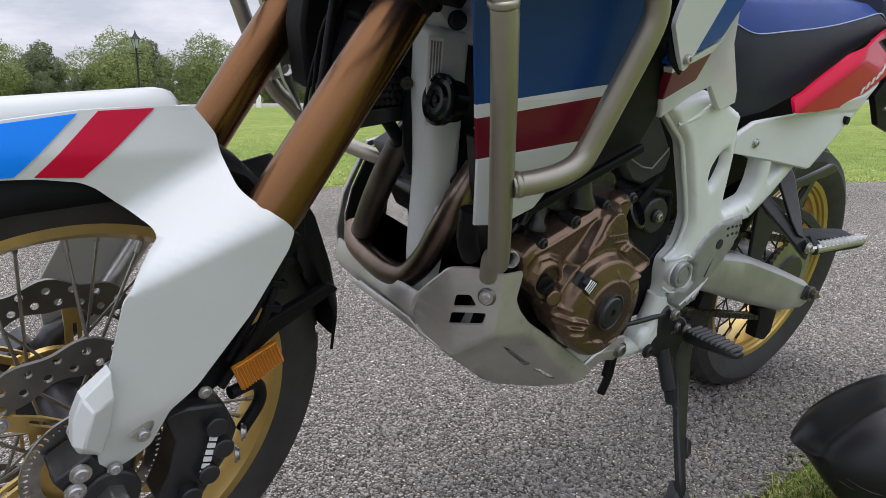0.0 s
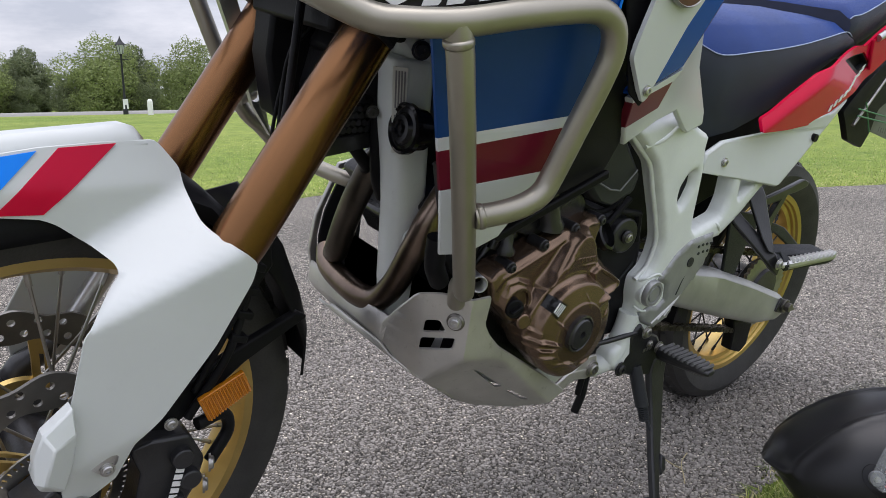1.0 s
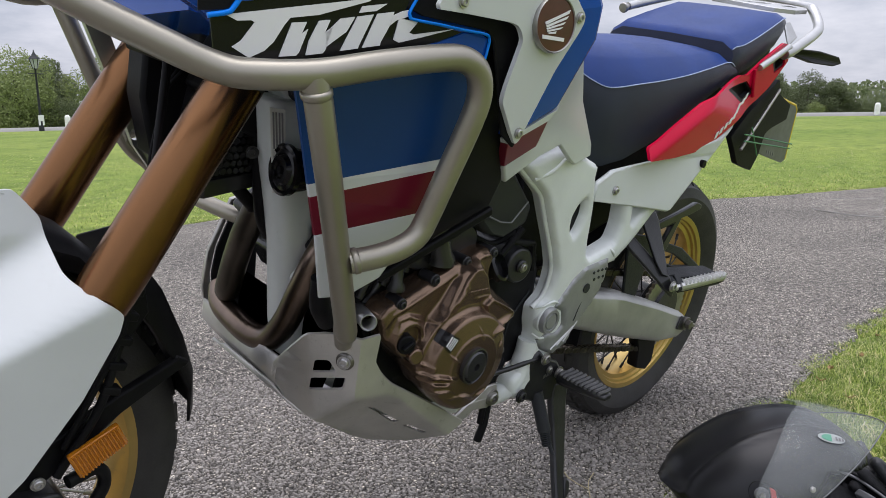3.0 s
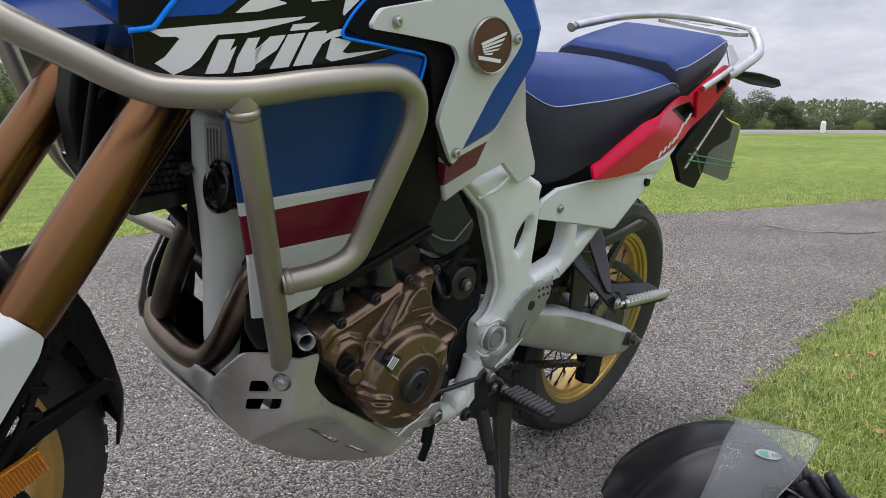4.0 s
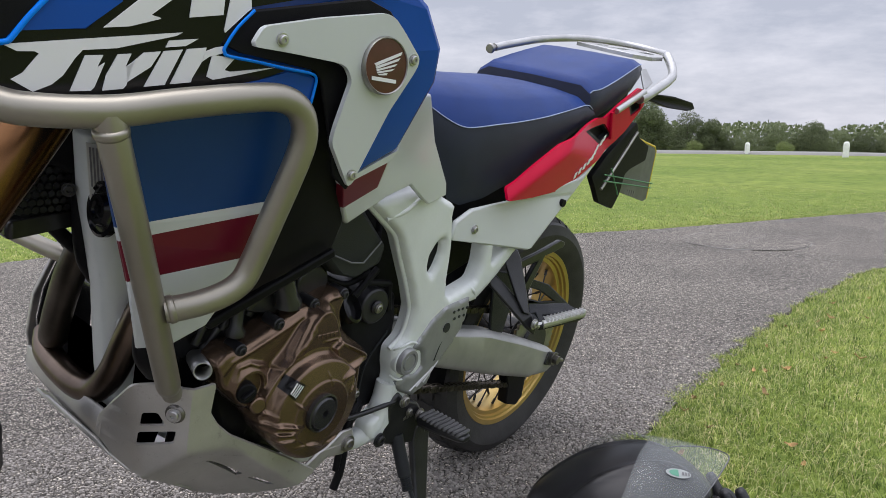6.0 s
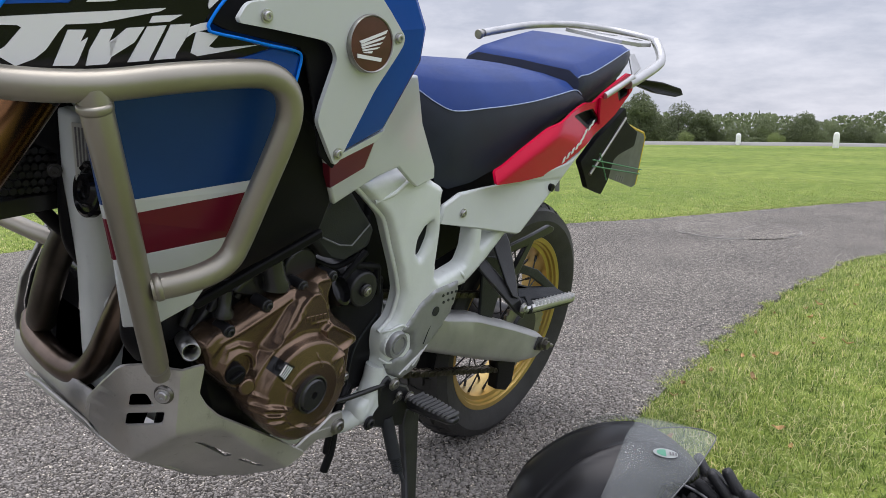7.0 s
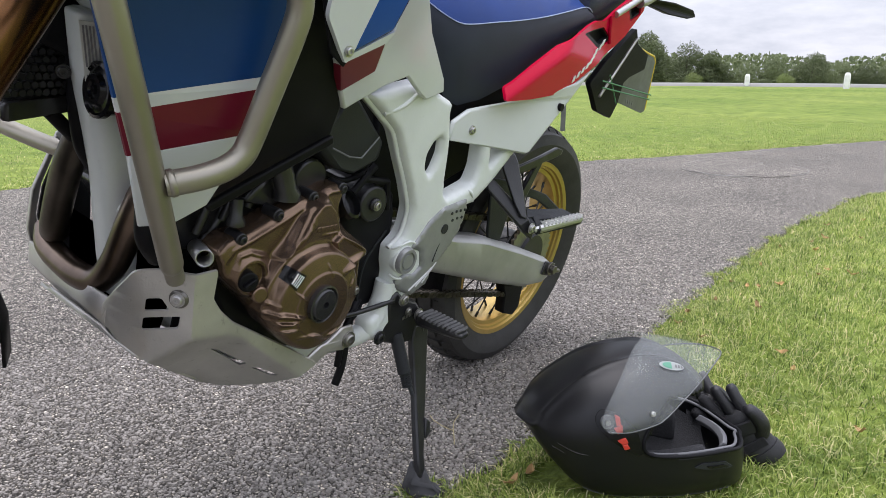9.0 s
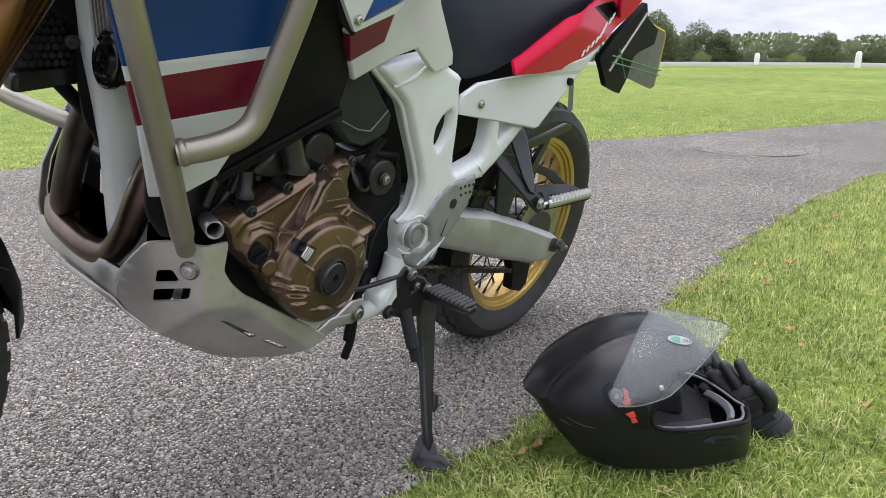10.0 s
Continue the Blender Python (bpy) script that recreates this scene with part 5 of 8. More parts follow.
# sticker on the down tube
stk = stripe("frame_label", [(0.3970, -0.0955, 0.850), (0.4105, -0.1075, 0.850), (0.4295, -0.0940, 0.738), (0.4170, -0.0830, 0.738)], STICKER, frame_part, 0.0015, "printed label of unreadable lines")
for k in range(4):
    for f1, f0 in ((0.04, 0.46), (0.54, 0.96)):
        u = 0.12 + 0.20 * k
        a, b = Vector((0.3965, -0.0975, 0.850)), Vector((0.0135, -0.012, 0))
        d = Vector((0.0195, 0.0128, -0.112))
        stripe("print_line", [tuple(a + b * w + d * f) for w, f in ((u, f1), (u + 0.10, f1), (u + 0.10, f0), (u, f0))], INK, frame_part, 0.0005)
# spar
SP_OUT = [(0.784, 0.781), (0.828, 0.749), (0.864, 0.721), (0.888, 0.677), (0.916, 0.626), (0.935, 0.583), (0.933, 0.552), (0.924, 0.530), (0.900, 0.513), (0.902, 0.483), (0.911, 0.459), (0.909, 0.432), (0.905, 0.405), (0.865, 0.382), (0.866, 0.350), (0.894, 0.330), (0.918, 0.344), (0.935, 0.372), (0.947, 0.389), (0.965, 0.413), (0.982, 0.444), (0.996, 0.487), (1.045, 0.552), (1.122, 0.567), (1.162, 0.594), (1.196, 0.622), (1.247, 0.668), (1.209, 0.682), (1.152, 0.637), (1.146, 0.691), (1.115, 0.693), (1.119, 0.638), (1.109, 0.608), (1.034, 0.588), (1.020, 0.596), (1.014, 0.639), (1.010, 0.694), (0.996, 0.749), (1.000, 0.765), (0.950, 0.785), (0.911, 0.801)]
HOLE = [(0.982, 0.706), (0.965, 0.698), (0.951, 0.679), (0.951, 0.655), (0.965, 0.640), (0.974, 0.652), (0.984, 0.678)]
cast("spar", round_poly(SP_OUT, 0.009, 3), [round_poly(HOLE, 0.006, 3)], lambda x, z: -0.186, 0.012, 0.022, FRAMEWHITE, frame_part, "white cast and welded frame spar", 0.006, 60)
# black sheet added just behind the hole, standing in for the shade inside it
plate("hole_shade", [(0.938, -0.171, 0.716), (0.994, -0.171, 0.716), (0.994, -0.171, 0.630), (0.938, -0.171, 0.630)], 0.004, BLACK, frame_part, bevel=0.0)
tube("weld_bead", [(x - 0.0015, -0.1705, z - 0.001) for x, z in SP_OUT[:9]], 0.0046, FRAMEWHITE, frame_part, seg=10)
tube("weld_seam", [(0.826, -0.180, 0.752), (0.860, -0.186, 0.764), (0.890, -0.186, 0.782)], 0.004, FRAMEWHITE, frame_part, seg=8)
tube("weld_seam", [(1.092, -0.178, 0.599), (1.104, -0.186, 0.590), (1.124, -0.178, 0.570)], 0.0035, FRAMEWHITE, frame_part, seg=8)
tube("weld_seam", [(0.903, -0.178, 0.512), (0.912, -0.188, 0.519), (0.935, -0.189, 0.523), (0.954, -0.187, 0.516)], 0.0022, FRAMEWHITE, frame_part, seg=8)
tube("weld_seam", [(0.904, -0.178, 0.463), (0.912, -0.188, 0.457), (0.928, -0.188, 0.453)], 0.0022, FRAMEWHITE, frame_part, seg=8)
# subframe tubes
tube("subframe_tube", [(1.13, -0.150, 0.575), (1.175, -0.146, 0.620), (1.30, -0.140, 0.690), (1.50, -0.135, 0.80)], 0.0135, FRAMEWHITE, frame_part)
tube("subframe_tube", [(1.165, -0.147, 0.607), (1.170, -0.145, 0.655), (1.185, -0.142, 0.72)], 0.012, FRAMEWHITE, frame_part)
tube("subframe_tube", [(1.10, -0.10, 0.70), (1.165, -0.13, 0.672)], 0.008, FRAMEWHITE, frame_part)
tube("lower_cradle", [(0.912, -0.168, 0.445), (0.905, -0.168, 0.405), (0.878, -0.165, 0.352), (0.80, -0.12, 0.325), (0.65, -0.10, 0.36), (0.50, -0.05, 0.47)], 0.0185, FRAMEWHITE, frame_part)
bm = bmesh.new()
add_cyl(bm, (0.929, -0.165, 0.489), (0.929, -0.190, 0.489), 0.0262, 28)
piv = part("pivot_boss", bm, FRAMEWHITE, frame_part, bevel=0.004)
bm = bmesh.new()
add_lathe(bm, [(0.001, 0.016), (0.0135, 0.016), (0.0145, 0.013), (0.0165, 0.013), (0.0175, 0.016), (0.0225, 0.016), (0.025, 0.011), (0.025, 0.0)], Matrix.Translation((0.929, -0.182, 0.489)) @ Matrix.Rotation(math.pi, 4, "X"), 36)
part("pivot_cap", bm, HEELGREY, frame_part, "grey pivot cap", smooth=30)
HEEL = [(1.021, 0.574), (1.092, 0.582), (1.094, 0.555), (1.079, 0.512), (1.056, 0.487), (1.035, 0.467), (1.014, 0.448), (1.009, 0.426), (0.966, 0.410), (0.923, 0.431), (0.913, 0.451), (0.934, 0.460), (0.963, 0.454), (0.979, 0.467), (0.971, 0.497), (0.944, 0.509), (0.963, 0.529), (0.985, 0.554)]
heel = cast("heel_guard", round_poly(HEEL, 0.005, 2), [], lambda x, z: -0.191, 0.004, 0.010, HEELGREY, bike, "grey cast aluminium heel guard", 0.006, 45)
# drill holes and recess are dark discs on the face, their shade put in as colour
for x, z in ((1.045, 0.560), (1.058, 0.562), (1.071, 0.562), (1.084, 0.562), (1.050, 0.546), (1.064, 0.548), (1.078, 0.548)):
    bm = bmesh.new()
    add_cyl(bm, (x, -0.1922, z), (x, -0.185, z), 0.0030, 8)
    part("drill_mark", bm, DARKGREY, heel)
bm = bmesh.new()
add_cyl(bm, (1.030, -0.1925, 0.532), (1.030, -0.18, 0.532), 0.0095, 18)
part("recess", bm, DARKGREY, heel)
for k in range(3):
    tube("heel_rib", [(0.952 + 0.018 * k, -0.191, 0.424 + 0.004 * k), (1.000 + 0.012 * k, -0.190, 0.450 + 0.008 * k)], 0.0022, ALU, heel, seg=6, smooth=False)
tube("heel_line", [(1.058, -0.184, 0.576), (1.050, -0.186, 0.535), (1.024, -0.189, 0.505), (1.010, -0.190, 0.470)], 0.0022, DARKGREY, heel, seg=6)

# swingarm, chain, guards
ARM_TOP = [(0.96, 0.520), (1.06, 0.500), (1.205, 0.458), (1.30, 0.440), (1.45, 0.390), (1.590, 0.338), (1.618, 0.322)]
ARM_LOW = [(0.96, 0.440), (1.06, 0.410), (1.20, 0.366), (1.349, 0.318), (1.50, 0.275), (1.590, 0.268), (1.618, 0.284)]
rings = []
for k in range(45):
    x = 0.96 + 0.658 * k / 44
    zt, zb = (float(np.interp(x, [p[0] for p in q], [p[1] for p in q])) for q in (ARM_TOP, ARM_LOW))
    y = -0.104 - 0.0434 * min(1.0, max(0.0, (x - 1.0) / 0.60)) ** 0.85
    # inner top, rounded shoulder, pale chamfer, side face, rolled lower edge
    rings.append([Vector((x, y + d, z)) for d, z in ((0.045, zt - 0.001), (0.020, zt), (0.016, zt - 0.001), (0.0025, zt - 0.011), (0.0005, zt - 0.014), (-0.001, (zt + zb) / 2), (0.0, zb + 0.016), (0.002, zb + 0.010), (0.007, zb + 0.003), (0.014, zb), (0.045, zb))])
bm = bmesh.new()
add_loft(bm, rings)
part("swingarm", bm, SWING, bike, "weathered aluminium swingarm", smooth=32)
bm = bmesh.new()
add_plate(bm, [(0.96, 0.10, 0.52), (1.205, 0.10, 0.458), (1.600, 0.10, 0.352), (1.628, 0.10, 0.320), (1.590, 0.10, 0.298), (1.20, 0.10, 0.376), (0.96, 0.10, 0.44)], 0.045)
part("right_swingarm", bm, SWING, bike, bevel=0.008)
bm = bmesh.new()
add_box(bm, (1.590, -0.1485, 0.312), (0.058, 0.006, 0.036), (0, 17, 0))
part("axle_plate", bm, BLACKMETAL, bike, bevel=0.003)
bm = bmesh.new()
add_cyl(bm, (1.592, -0.150, 0.314), (1.592, -0.156, 0.314), 0.017, 20)
add_cyl(bm, (1.592, -0.156, 0.314), (1.592, -0.168, 0.314), 0.0125, 6)
add_cyl(bm, (1.625, -0.150, 0.300), (1.650, -0.150, 0.294), 0.006, 8)
part("axle_nut", bm, DISC, bike, bevel=0.001)


def chain_run(a, b, count):
    a, b = Vector(a), Vector(b)
    bm = bmesh.new()
    d = (b - a).normalized()
    ang = math.degrees(math.atan2(d.x, d.z))
    for k in range(count):
        c = a.lerp(b, (k + 0.5) / count)
        w = (b - a).length / count
        for s in (-1, 1):
            add_box(bm, c + Vector((0, s * (0.0095 if k % 2 else 0.0065), 0)), (0.0125, 0.002, w * 0.98), (0, ang, 0))
        for s in (-0.5, 0.5):
            q = c + d * w * s * 0.9
            add_cyl(bm, q + Vector((0, -0.0115, 0)), q + Vector((0, 0.0115, 0)), 0.0060, 8)
    return bm


part("chain", chain_run((0.90, -0.085, 0.385), (1.555, -0.085, 0.225), 42), CHAINM, bike, "oily drive chain")
part("chain", chain_run((0.93, -0.085, 0.545), (1.555, -0.085, 0.432), 40), CHAINM, bike, "oily drive chain")
plate("chain_guide", [(1.47, -0.098, 0.275), (1.575, -0.098, 0.245), (1.580, -0.098, 0.185), (1.555, -0.098, 0.165), (1.50, -0.098, 0.185), (1.49, -0.098, 0.24)], 0.028, BLACK, bike, bevel=0.004)
plate("chain_guard", [(1.30, -0.105, 0.575), (1.38, -0.108, 0.560), (1.56, -0.112, 0.505), (1.70, -0.116, 0.425), (1.66, -0.116, 0.405), (1.55, -0.112, 0.440), (1.40, -0.108, 0.480), (1.385, -0.108, 0.40), (1.33, -0.108, 0.43)], 0.008, DARKGREY, bike, bevel=0.003,
      holes=[[(1.42, -0.108, 0.525), (1.52, -0.111, 0.495), (1.60, -0.113, 0.455), (1.53, -0.111, 0.465), (1.43, -0.108, 0.495)]])
# passenger footrest hanger
hang = plate("footrest_hanger", [(1.176, -0.170, 0.596), (1.197, -0.170, 0.606), (1.208, -0.175, 0.597), (1.2485, -0.245, 0.535), (1.2675, -0.250, 0.507), (1.266, -0.250, 0.488), (1.2335, -0.245, 0.509), (1.224, -0.240, 0.519), (1.1775, -0.175, 0.5855)], 0.016, BLACKMETAL, bike, "black cast passenger footrest hanger", bevel=0.004, offset=(0.010, 0.013, -0.004))
plate("upper_arm", [(1.2155, -0.175, 0.630), (1.225, -0.170, 0.645), (1.2635, -0.170, 0.650), (1.2675, -0.180, 0.6345), (1.260, -0.215, 0.573), (1.2405, -0.2445, 0.5345), (1.224, -0.2375, 0.540), (1.219, -0.220, 0.563)], 0.016, BLACKMETAL, hang, bevel=0.004, offset=(0.008, 0.014, 0.003))
plate("grab_arm", [(1.290, -0.158, 0.612), (1.393, -0.158, 0.630), (1.468, -0.158, 0.646), (1.497, -0.158, 0.637), (1.496, -0.158, 0.627), (1.455, -0.158, 0.619), (1.414, -0.158, 0.614), (1.373, -0.158, 0.536), (1.345, -0.158, 0.545), (1.385, -0.158, 0.604), (1.305, -0.158, 0.594)], 0.016, BLACKMETAL, hang, bevel=0.004, offset=(0.004, 0.015, -0.005))
plate("arm_foot", [(1.255, -0.160, 0.640), (1.300, -0.160, 0.612), (1.310, -0.160, 0.594), (1.262, -0.168, 0.612)], 0.014, BLACKMETAL, hang, bevel=0.003)
bolt((1.250, -0.2515, 0.518), 0.0085, hang, CHROME)
peg2 = bmesh.new()
d2 = Vector((0.105, -0.055, 0.030)).normalized()
a2 = Vector((1.262, -0.250, 0.512))
add_tube(peg2, [a2, a2 + d2 * 0.012, a2 + d2 * 0.014, a2 + d2 * 0.112, a2 + d2 * 0.119], [0.0075, 0.0085, 0.0105, 0.0088, 0.004], 10)
peg_m = part("passenger_footrest", peg2, ALU, hang, "folded serrated aluminium footrest")
bm = bmesh.new()
for k in range(11):
    c = a2 + d2 * (0.020 + 0.0088 * k) + Vector((0, -0.001, 0.0095 - 0.0002 * k))
    add_box(bm, c, (0.0048, 0.016, 0.0095), (0, 32, 0))
part("teeth", bm, ALU, peg_m, bevel=0.001)
plate("tread_plate", [(1.2739, -0.2163, 0.5440), (1.370, -0.2506, 0.5440), (1.372, -0.288, 0.5385), (1.3755, -0.302, 0.5350), (1.3464, -0.3027, 0.5340), (1.2623, -0.261, 0.5140)], 0.014, DARKGREY, peg_m, "dark wedge-shaped tread with two windows", bevel=0.002, offset=(0.002, 0.004, -0.012),
      holes=[[(1.252, -0.234, 0.5345), (1.268, -0.240, 0.5370), (1.266, -0.252, 0.5240), (1.256, -0.248, 0.5220)], [(1.276, -0.2510, 0.5340), (1.3175, -0.2700, 0.5380), (1.3040, -0.2790, 0.5330), (1.276, -0.2640, 0.5250)]])

# skid plate
H1 = [(0.4584, 0.4968), (0.4593, 0.5162), (0.4706, 0.5207), (0.4773, 0.5046)]
H2 = [(0.4571, 0.4688), (0.4575, 0.4881), (0.4856, 0.4997), (0.4840, 0.4807)]
S1 = [(0.5443, 0.4263), (0.5633, 0.4155), (0.6162, 0.3766), (0.6107, 0.3706)]
S2 = [(0.6266, 0.3639), (0.6341, 0.3663), (0.6709, 0.3427), (0.6632, 0.3403)]


def skid_depth(x, z):
    """Flank, angled face, front chamfer and two belly faces, folded into one another."""
    flank = -0.197
    nose = -0.147 - 1.45 * (x - 0.460)
    front = -0.146 - 5.5 * (x - 0.4555) - 0.4 * (z - 0.50)
    under = smooth_min((-0.197 - 0.157 * (x - 0.496) - 0.85 * (z - 0.467), -0.152 - 0.754 * (x - 0.56) - 0.86 * (z - 0.408)), 300)
    return smooth_max((flank, nose, front, under), 620)


SKID_OUT = round_poly([(0.4442, 0.4556), (0.4435, 0.4781), (0.4462, 0.5145), (0.4495, 0.5510), (0.470, 0.5605), (0.529, 0.5605), (0.5245, 0.519), (0.538, 0.497), (0.560, 0.474), (0.660, 0.405), (0.735, 0.350), (0.702, 0.338), (0.6853, 0.325), (0.6668, 0.3138), (0.6172, 0.3096), (0.5884, 0.3206), (0.5251, 0.3722), (0.4583, 0.4252), (0.4508, 0.4335)], 0.006)
skid = sheet("skid_plate", SKID_OUT, [round_poly(h, 0.003, 3) for h in (H1, H2, S1, S2)], skid_depth, 0.004, SKIDMAT, bike, "scuffed bead-blasted aluminium skid plate", step=0.006, axis=(0.5, 1, 0.25))
bm = bmesh.new()
belly_rows = [(x, skid_depth(x, z) + 0.004, z) for x, z in ((0.6668, 0.3150), (0.6172, 0.3108), (0.5884, 0.3218), (0.5251, 0.3734), (0.4583, 0.4264), (0.4508, 0.4347), (0.4459, 0.4464))]
add_loft(bm, [[Vector((x, y, z)), Vector((x, -y, z))] for x, y, z in belly_rows], closed=False, caps=False)
ob = part("belly", bm, SKIDMAT, skid)
sol = ob.modifiers.new("thick", "SOLIDIFY")
sol.thickness = 0.004
BAND = [(0.541, 0.646), (0.511, 0.640), (0.496, 0.604), (0.473, 0.553), (0.465, 0.490), (0.474, 0.441), (0.489, 0.421), (0.540, 0.400), (0.540, 0.420), (0.494, 0.438), (0.483, 0.469), (0.479, 0.516), (0.487, 0.561), (0.505, 0.604), (0.517, 0.631), (0.541, 0.639)]
plate("right_face", [(x, 0.185, z) for x, z in BAND], 0.03, SKIDMAT, skid, bevel=0.002, offset=(0.003, 0.012, 0.0))
plate("inner_shield", [(x, y, z) for x, y, z in ((0.560, 0.178, 0.636), (0.560, 0.178, 0.430), (0.494, 0.178, 0.436), (0.482, 0.178, 0.469), (0.478, 0.178, 0.516), (0.486, 0.178, 0.561), (0.504, 0.178, 0.604), (0.518, 0.178, 0.632))], 0.004, BLACKMETAL, skid, "black inner heat shield", bevel=0.0)
bm = bmesh.new()
add_loft(bm, [[Vector(q) for q in r] for r in ([(0.4500, -0.082, 0.492), (0.4475, -0.074, 0.4556), (0.4535, -0.074, 0.4345)], [(0.454, 0.02, 0.482), (0.455, 0.02, 0.448), (0.463, 0.02, 0.428)], [(0.462, 0.165, 0.480), (0.466, 0.178, 0.442), (0.480, 0.178, 0.422)])], closed=False, caps=False)
ob = part("front_face", bm, SKIDMAT, skid, smooth=20)
sol = ob.modifiers.new("thick", "SOLIDIFY")
sol.thickness = 0.004
# added dark sheets that block the lit far side behind holes and slots
plate("hole_screen", [(0.498, -0.155, 0.545), (0.498, 0.12, 0.545), (0.498, 0.12, 0.42), (0.498, -0.11, 0.42)], 0.003, CASTING, skid, "dark sheet added behind the skid plate's holes", bevel=0.0)
plate("slot_screen", [(0.503, -0.155, 0.53), (0.535, -0.160, 0.53), (0.56, -0.155, 0.455), (0.69, -0.140, 0.380), (0.69, -0.125, 0.345), (0.56, -0.115, 0.400), (0.503, -0.135, 0.44)], 0.003, BLACK, skid, bevel=0.0)
bolt((0.4800, -0.1830, 0.524), 0.0072, skid, CHROME, (-0.82, -0.57, 0.0), "skid_bolt")
bm = bmesh.new()
add_cyl(bm, (0.4900, -0.1765, 0.524), (0.4800, -0.1828, 0.524), 0.0140, 24, 0.0125)
part("dished_washer", bm, DISC, skid, bevel=0.003)
plate("rear_stay", [(0.700, -0.192, 0.352), (0.745, -0.188, 0.372), (0.765, -0.185, 0.372), (0.800, -0.182, 0.388), (0.830, -0.180, 0.385), (0.838, -0.180, 0.360), (0.815, -0.180, 0.340), (0.775, -0.182, 0.350), (0.735, -0.188, 0.338)], 0.006, SKIDMAT, skid, bevel=0.003)
bolt((0.818, -0.183, 0.362), 0.011, skid, STEEL, (0, -1, 0), "stay_bolt")

# exhaust headers
tube("exhaust_header", [(0.480, 0.150, 0.505), (0.466, 0.120, 0.490), (0.461, 0.070, 0.483), (0.462, 0.020, 0.480), (0.467, -0.020, 0.490), (0.469, -0.055, 0.530), (0.470, -0.085, 0.590), (0.480, -0.100, 0.640), (0.505, -0.100, 0.680)], 0.0195, EXHAUST, bike, "heat-stained bare steel exhaust header", seg=24)
# second header, in a darker steel than the first
tube("exhaust_header", [(0.475, 0.120, 0.510), (0.462, 0.095, 0.530), (0.458, 0.070, 0.585), (0.455, 0.035, 0.650), (0.47, 0.015, 0.70), (0.52, 0.01, 0.72)], 0.020, EXDARK, bike, "darker steel exhaust header", seg=22)

# radiator with its guard, horn, water pipe
rad = bmesh.new()
add_box(rad, (0.395, -0.120 + 0.105, 0.775), (0.035, 0.02, 0.02))
radiator = part("radiator", rad, BLACKMETAL, bike, "black radiator with a mesh guard")
bm = bmesh.new()
add_plate(bm, [(0.345, -0.030, 0.728), (0.430, -0.020, 0.735), (0.425, 0.000, 0.85), (0.36, 0.0, 0.86), (0.345, 0.0, 0.80)], 0.25, offset=(0.03, 0.22, 0))
add_plate(bm, [(0.352, -0.012, 0.809), (0.362, -0.012, 0.86), (0.440, -0.012, 0.86), (0.440, -0.012, 0.735), (0.354, -0.012, 0.735)], 0.03)
part("core", bm, BLACKMETAL, radiator, bevel=0.004)
bm = bmesh.new()
add_plate(bm, [(0.340, -0.040, 0.722), (0.432, -0.028, 0.730), (0.432, -0.028, 0.752), (0.340, -0.040, 0.746)], 0.03)
part("lower_tank", bm, CASTING, radiator, bevel=0.006)
bm = bmesh.new()
for i in range(8):
    for j in range(9):
        add_cyl(bm, (0.345 + 0.0095 * i + 0.005 * (j % 2), -0.037 + 0.0012 * i, 0.755 + 0.0095 * j), (0.345 + 0.0095 * i + 0.005 * (j % 2), -0.030 + 0.0012 * i, 0.755 + 0.0095 * j), 0.0045, 6)
part("mesh_guard", bm, BLACKMETAL, radiator)
tube("radiator_hose", [(0.416, -0.050, 0.86), (0.417, -0.046, 0.80), (0.421, -0.042, 0.74), (0.432, -0.035, 0.69), (0.455, -0.02, 0.655)], 0.009, BLACK, radiator, seg=12)
bm = bmesh.new()
add_plate(bm, [(0.455, -0.140, 0.735), (0.520, -0.15, 0.735), (0.52, -0.15, 0.66), (0.485, -0.135, 0.64)], 0.02)
part("side_core", bm, BLACKMETAL, radiator, bevel=0.003)
bm = bmesh.new()
for k in range(8):
    add_cyl(bm, (0.448 + 0.006 * k, -0.143, 0.748 - 0.014 * k), (0.520, -0.153, 0.762 - 0.009 * k), 0.0014, 5)
    add_cyl(bm, (0.455 + 0.009 * k, -0.145, 0.755), (0.478 + 0.006 * k, -0.147, 0.66), 0.0014, 5)
part("side_mesh", bm, STEEL, radiator)
bm = bmesh.new()
q = Vector((0, 1, 0)).rotation_difference(Vector((-1, 0.02, 0.10)).normalized()).to_matrix().to_4x4()
add_lathe(bm, [(0.030, -0.030), (0.034, -0.006), (0.0375, -0.004), (0.0375, 0.004), (0.033, 0.006), (0.030, 0.003), (0.024, 0.004), (0.020, 0.010), (0.013, 0.010), (0.011, 0.006), (0.006, 0.006), (0.005, 0.010), (0.0005, 0.010)], Matrix.Translation((0.412, -0.113, 0.777)) @ q @ Matrix.Scale(0.86, 4), 40)
part("horn", bm, BLACKGLOSS, bike, "glossy black disc horn", smooth=30)
for p, r in (((0.398, -0.060, 0.786), 0.0062), ((0.425, -0.11, 0.872), 0.009), ((0.405, -0.10, 0.905), 0.008)):
    bolt(p, r, bike, BLACKMETAL, (-0.5, -1, 0), "flange_bolt")
bm = bmesh.new()
add_plate(bm, [(0.395, -0.09, 0.93), (0.455, -0.11, 0.92), (0.47, -0.105, 0.84), (0.43, -0.10, 0.85), (0.40, -0.085, 0.885)], 0.05)
part("head_gusset", bm, FRAMEWHITE, frame_part, bevel=0.006)
pipe_bm = bmesh.new()
add_tube(pipe_bm, [(0.545, -0.125, 0.563), (0.520, -0.178, 0.572)], 0.0122, 24, caps=False)
ob = part("drain_pipe", pipe_bm, ALU, bike, "open alloy pipe end")
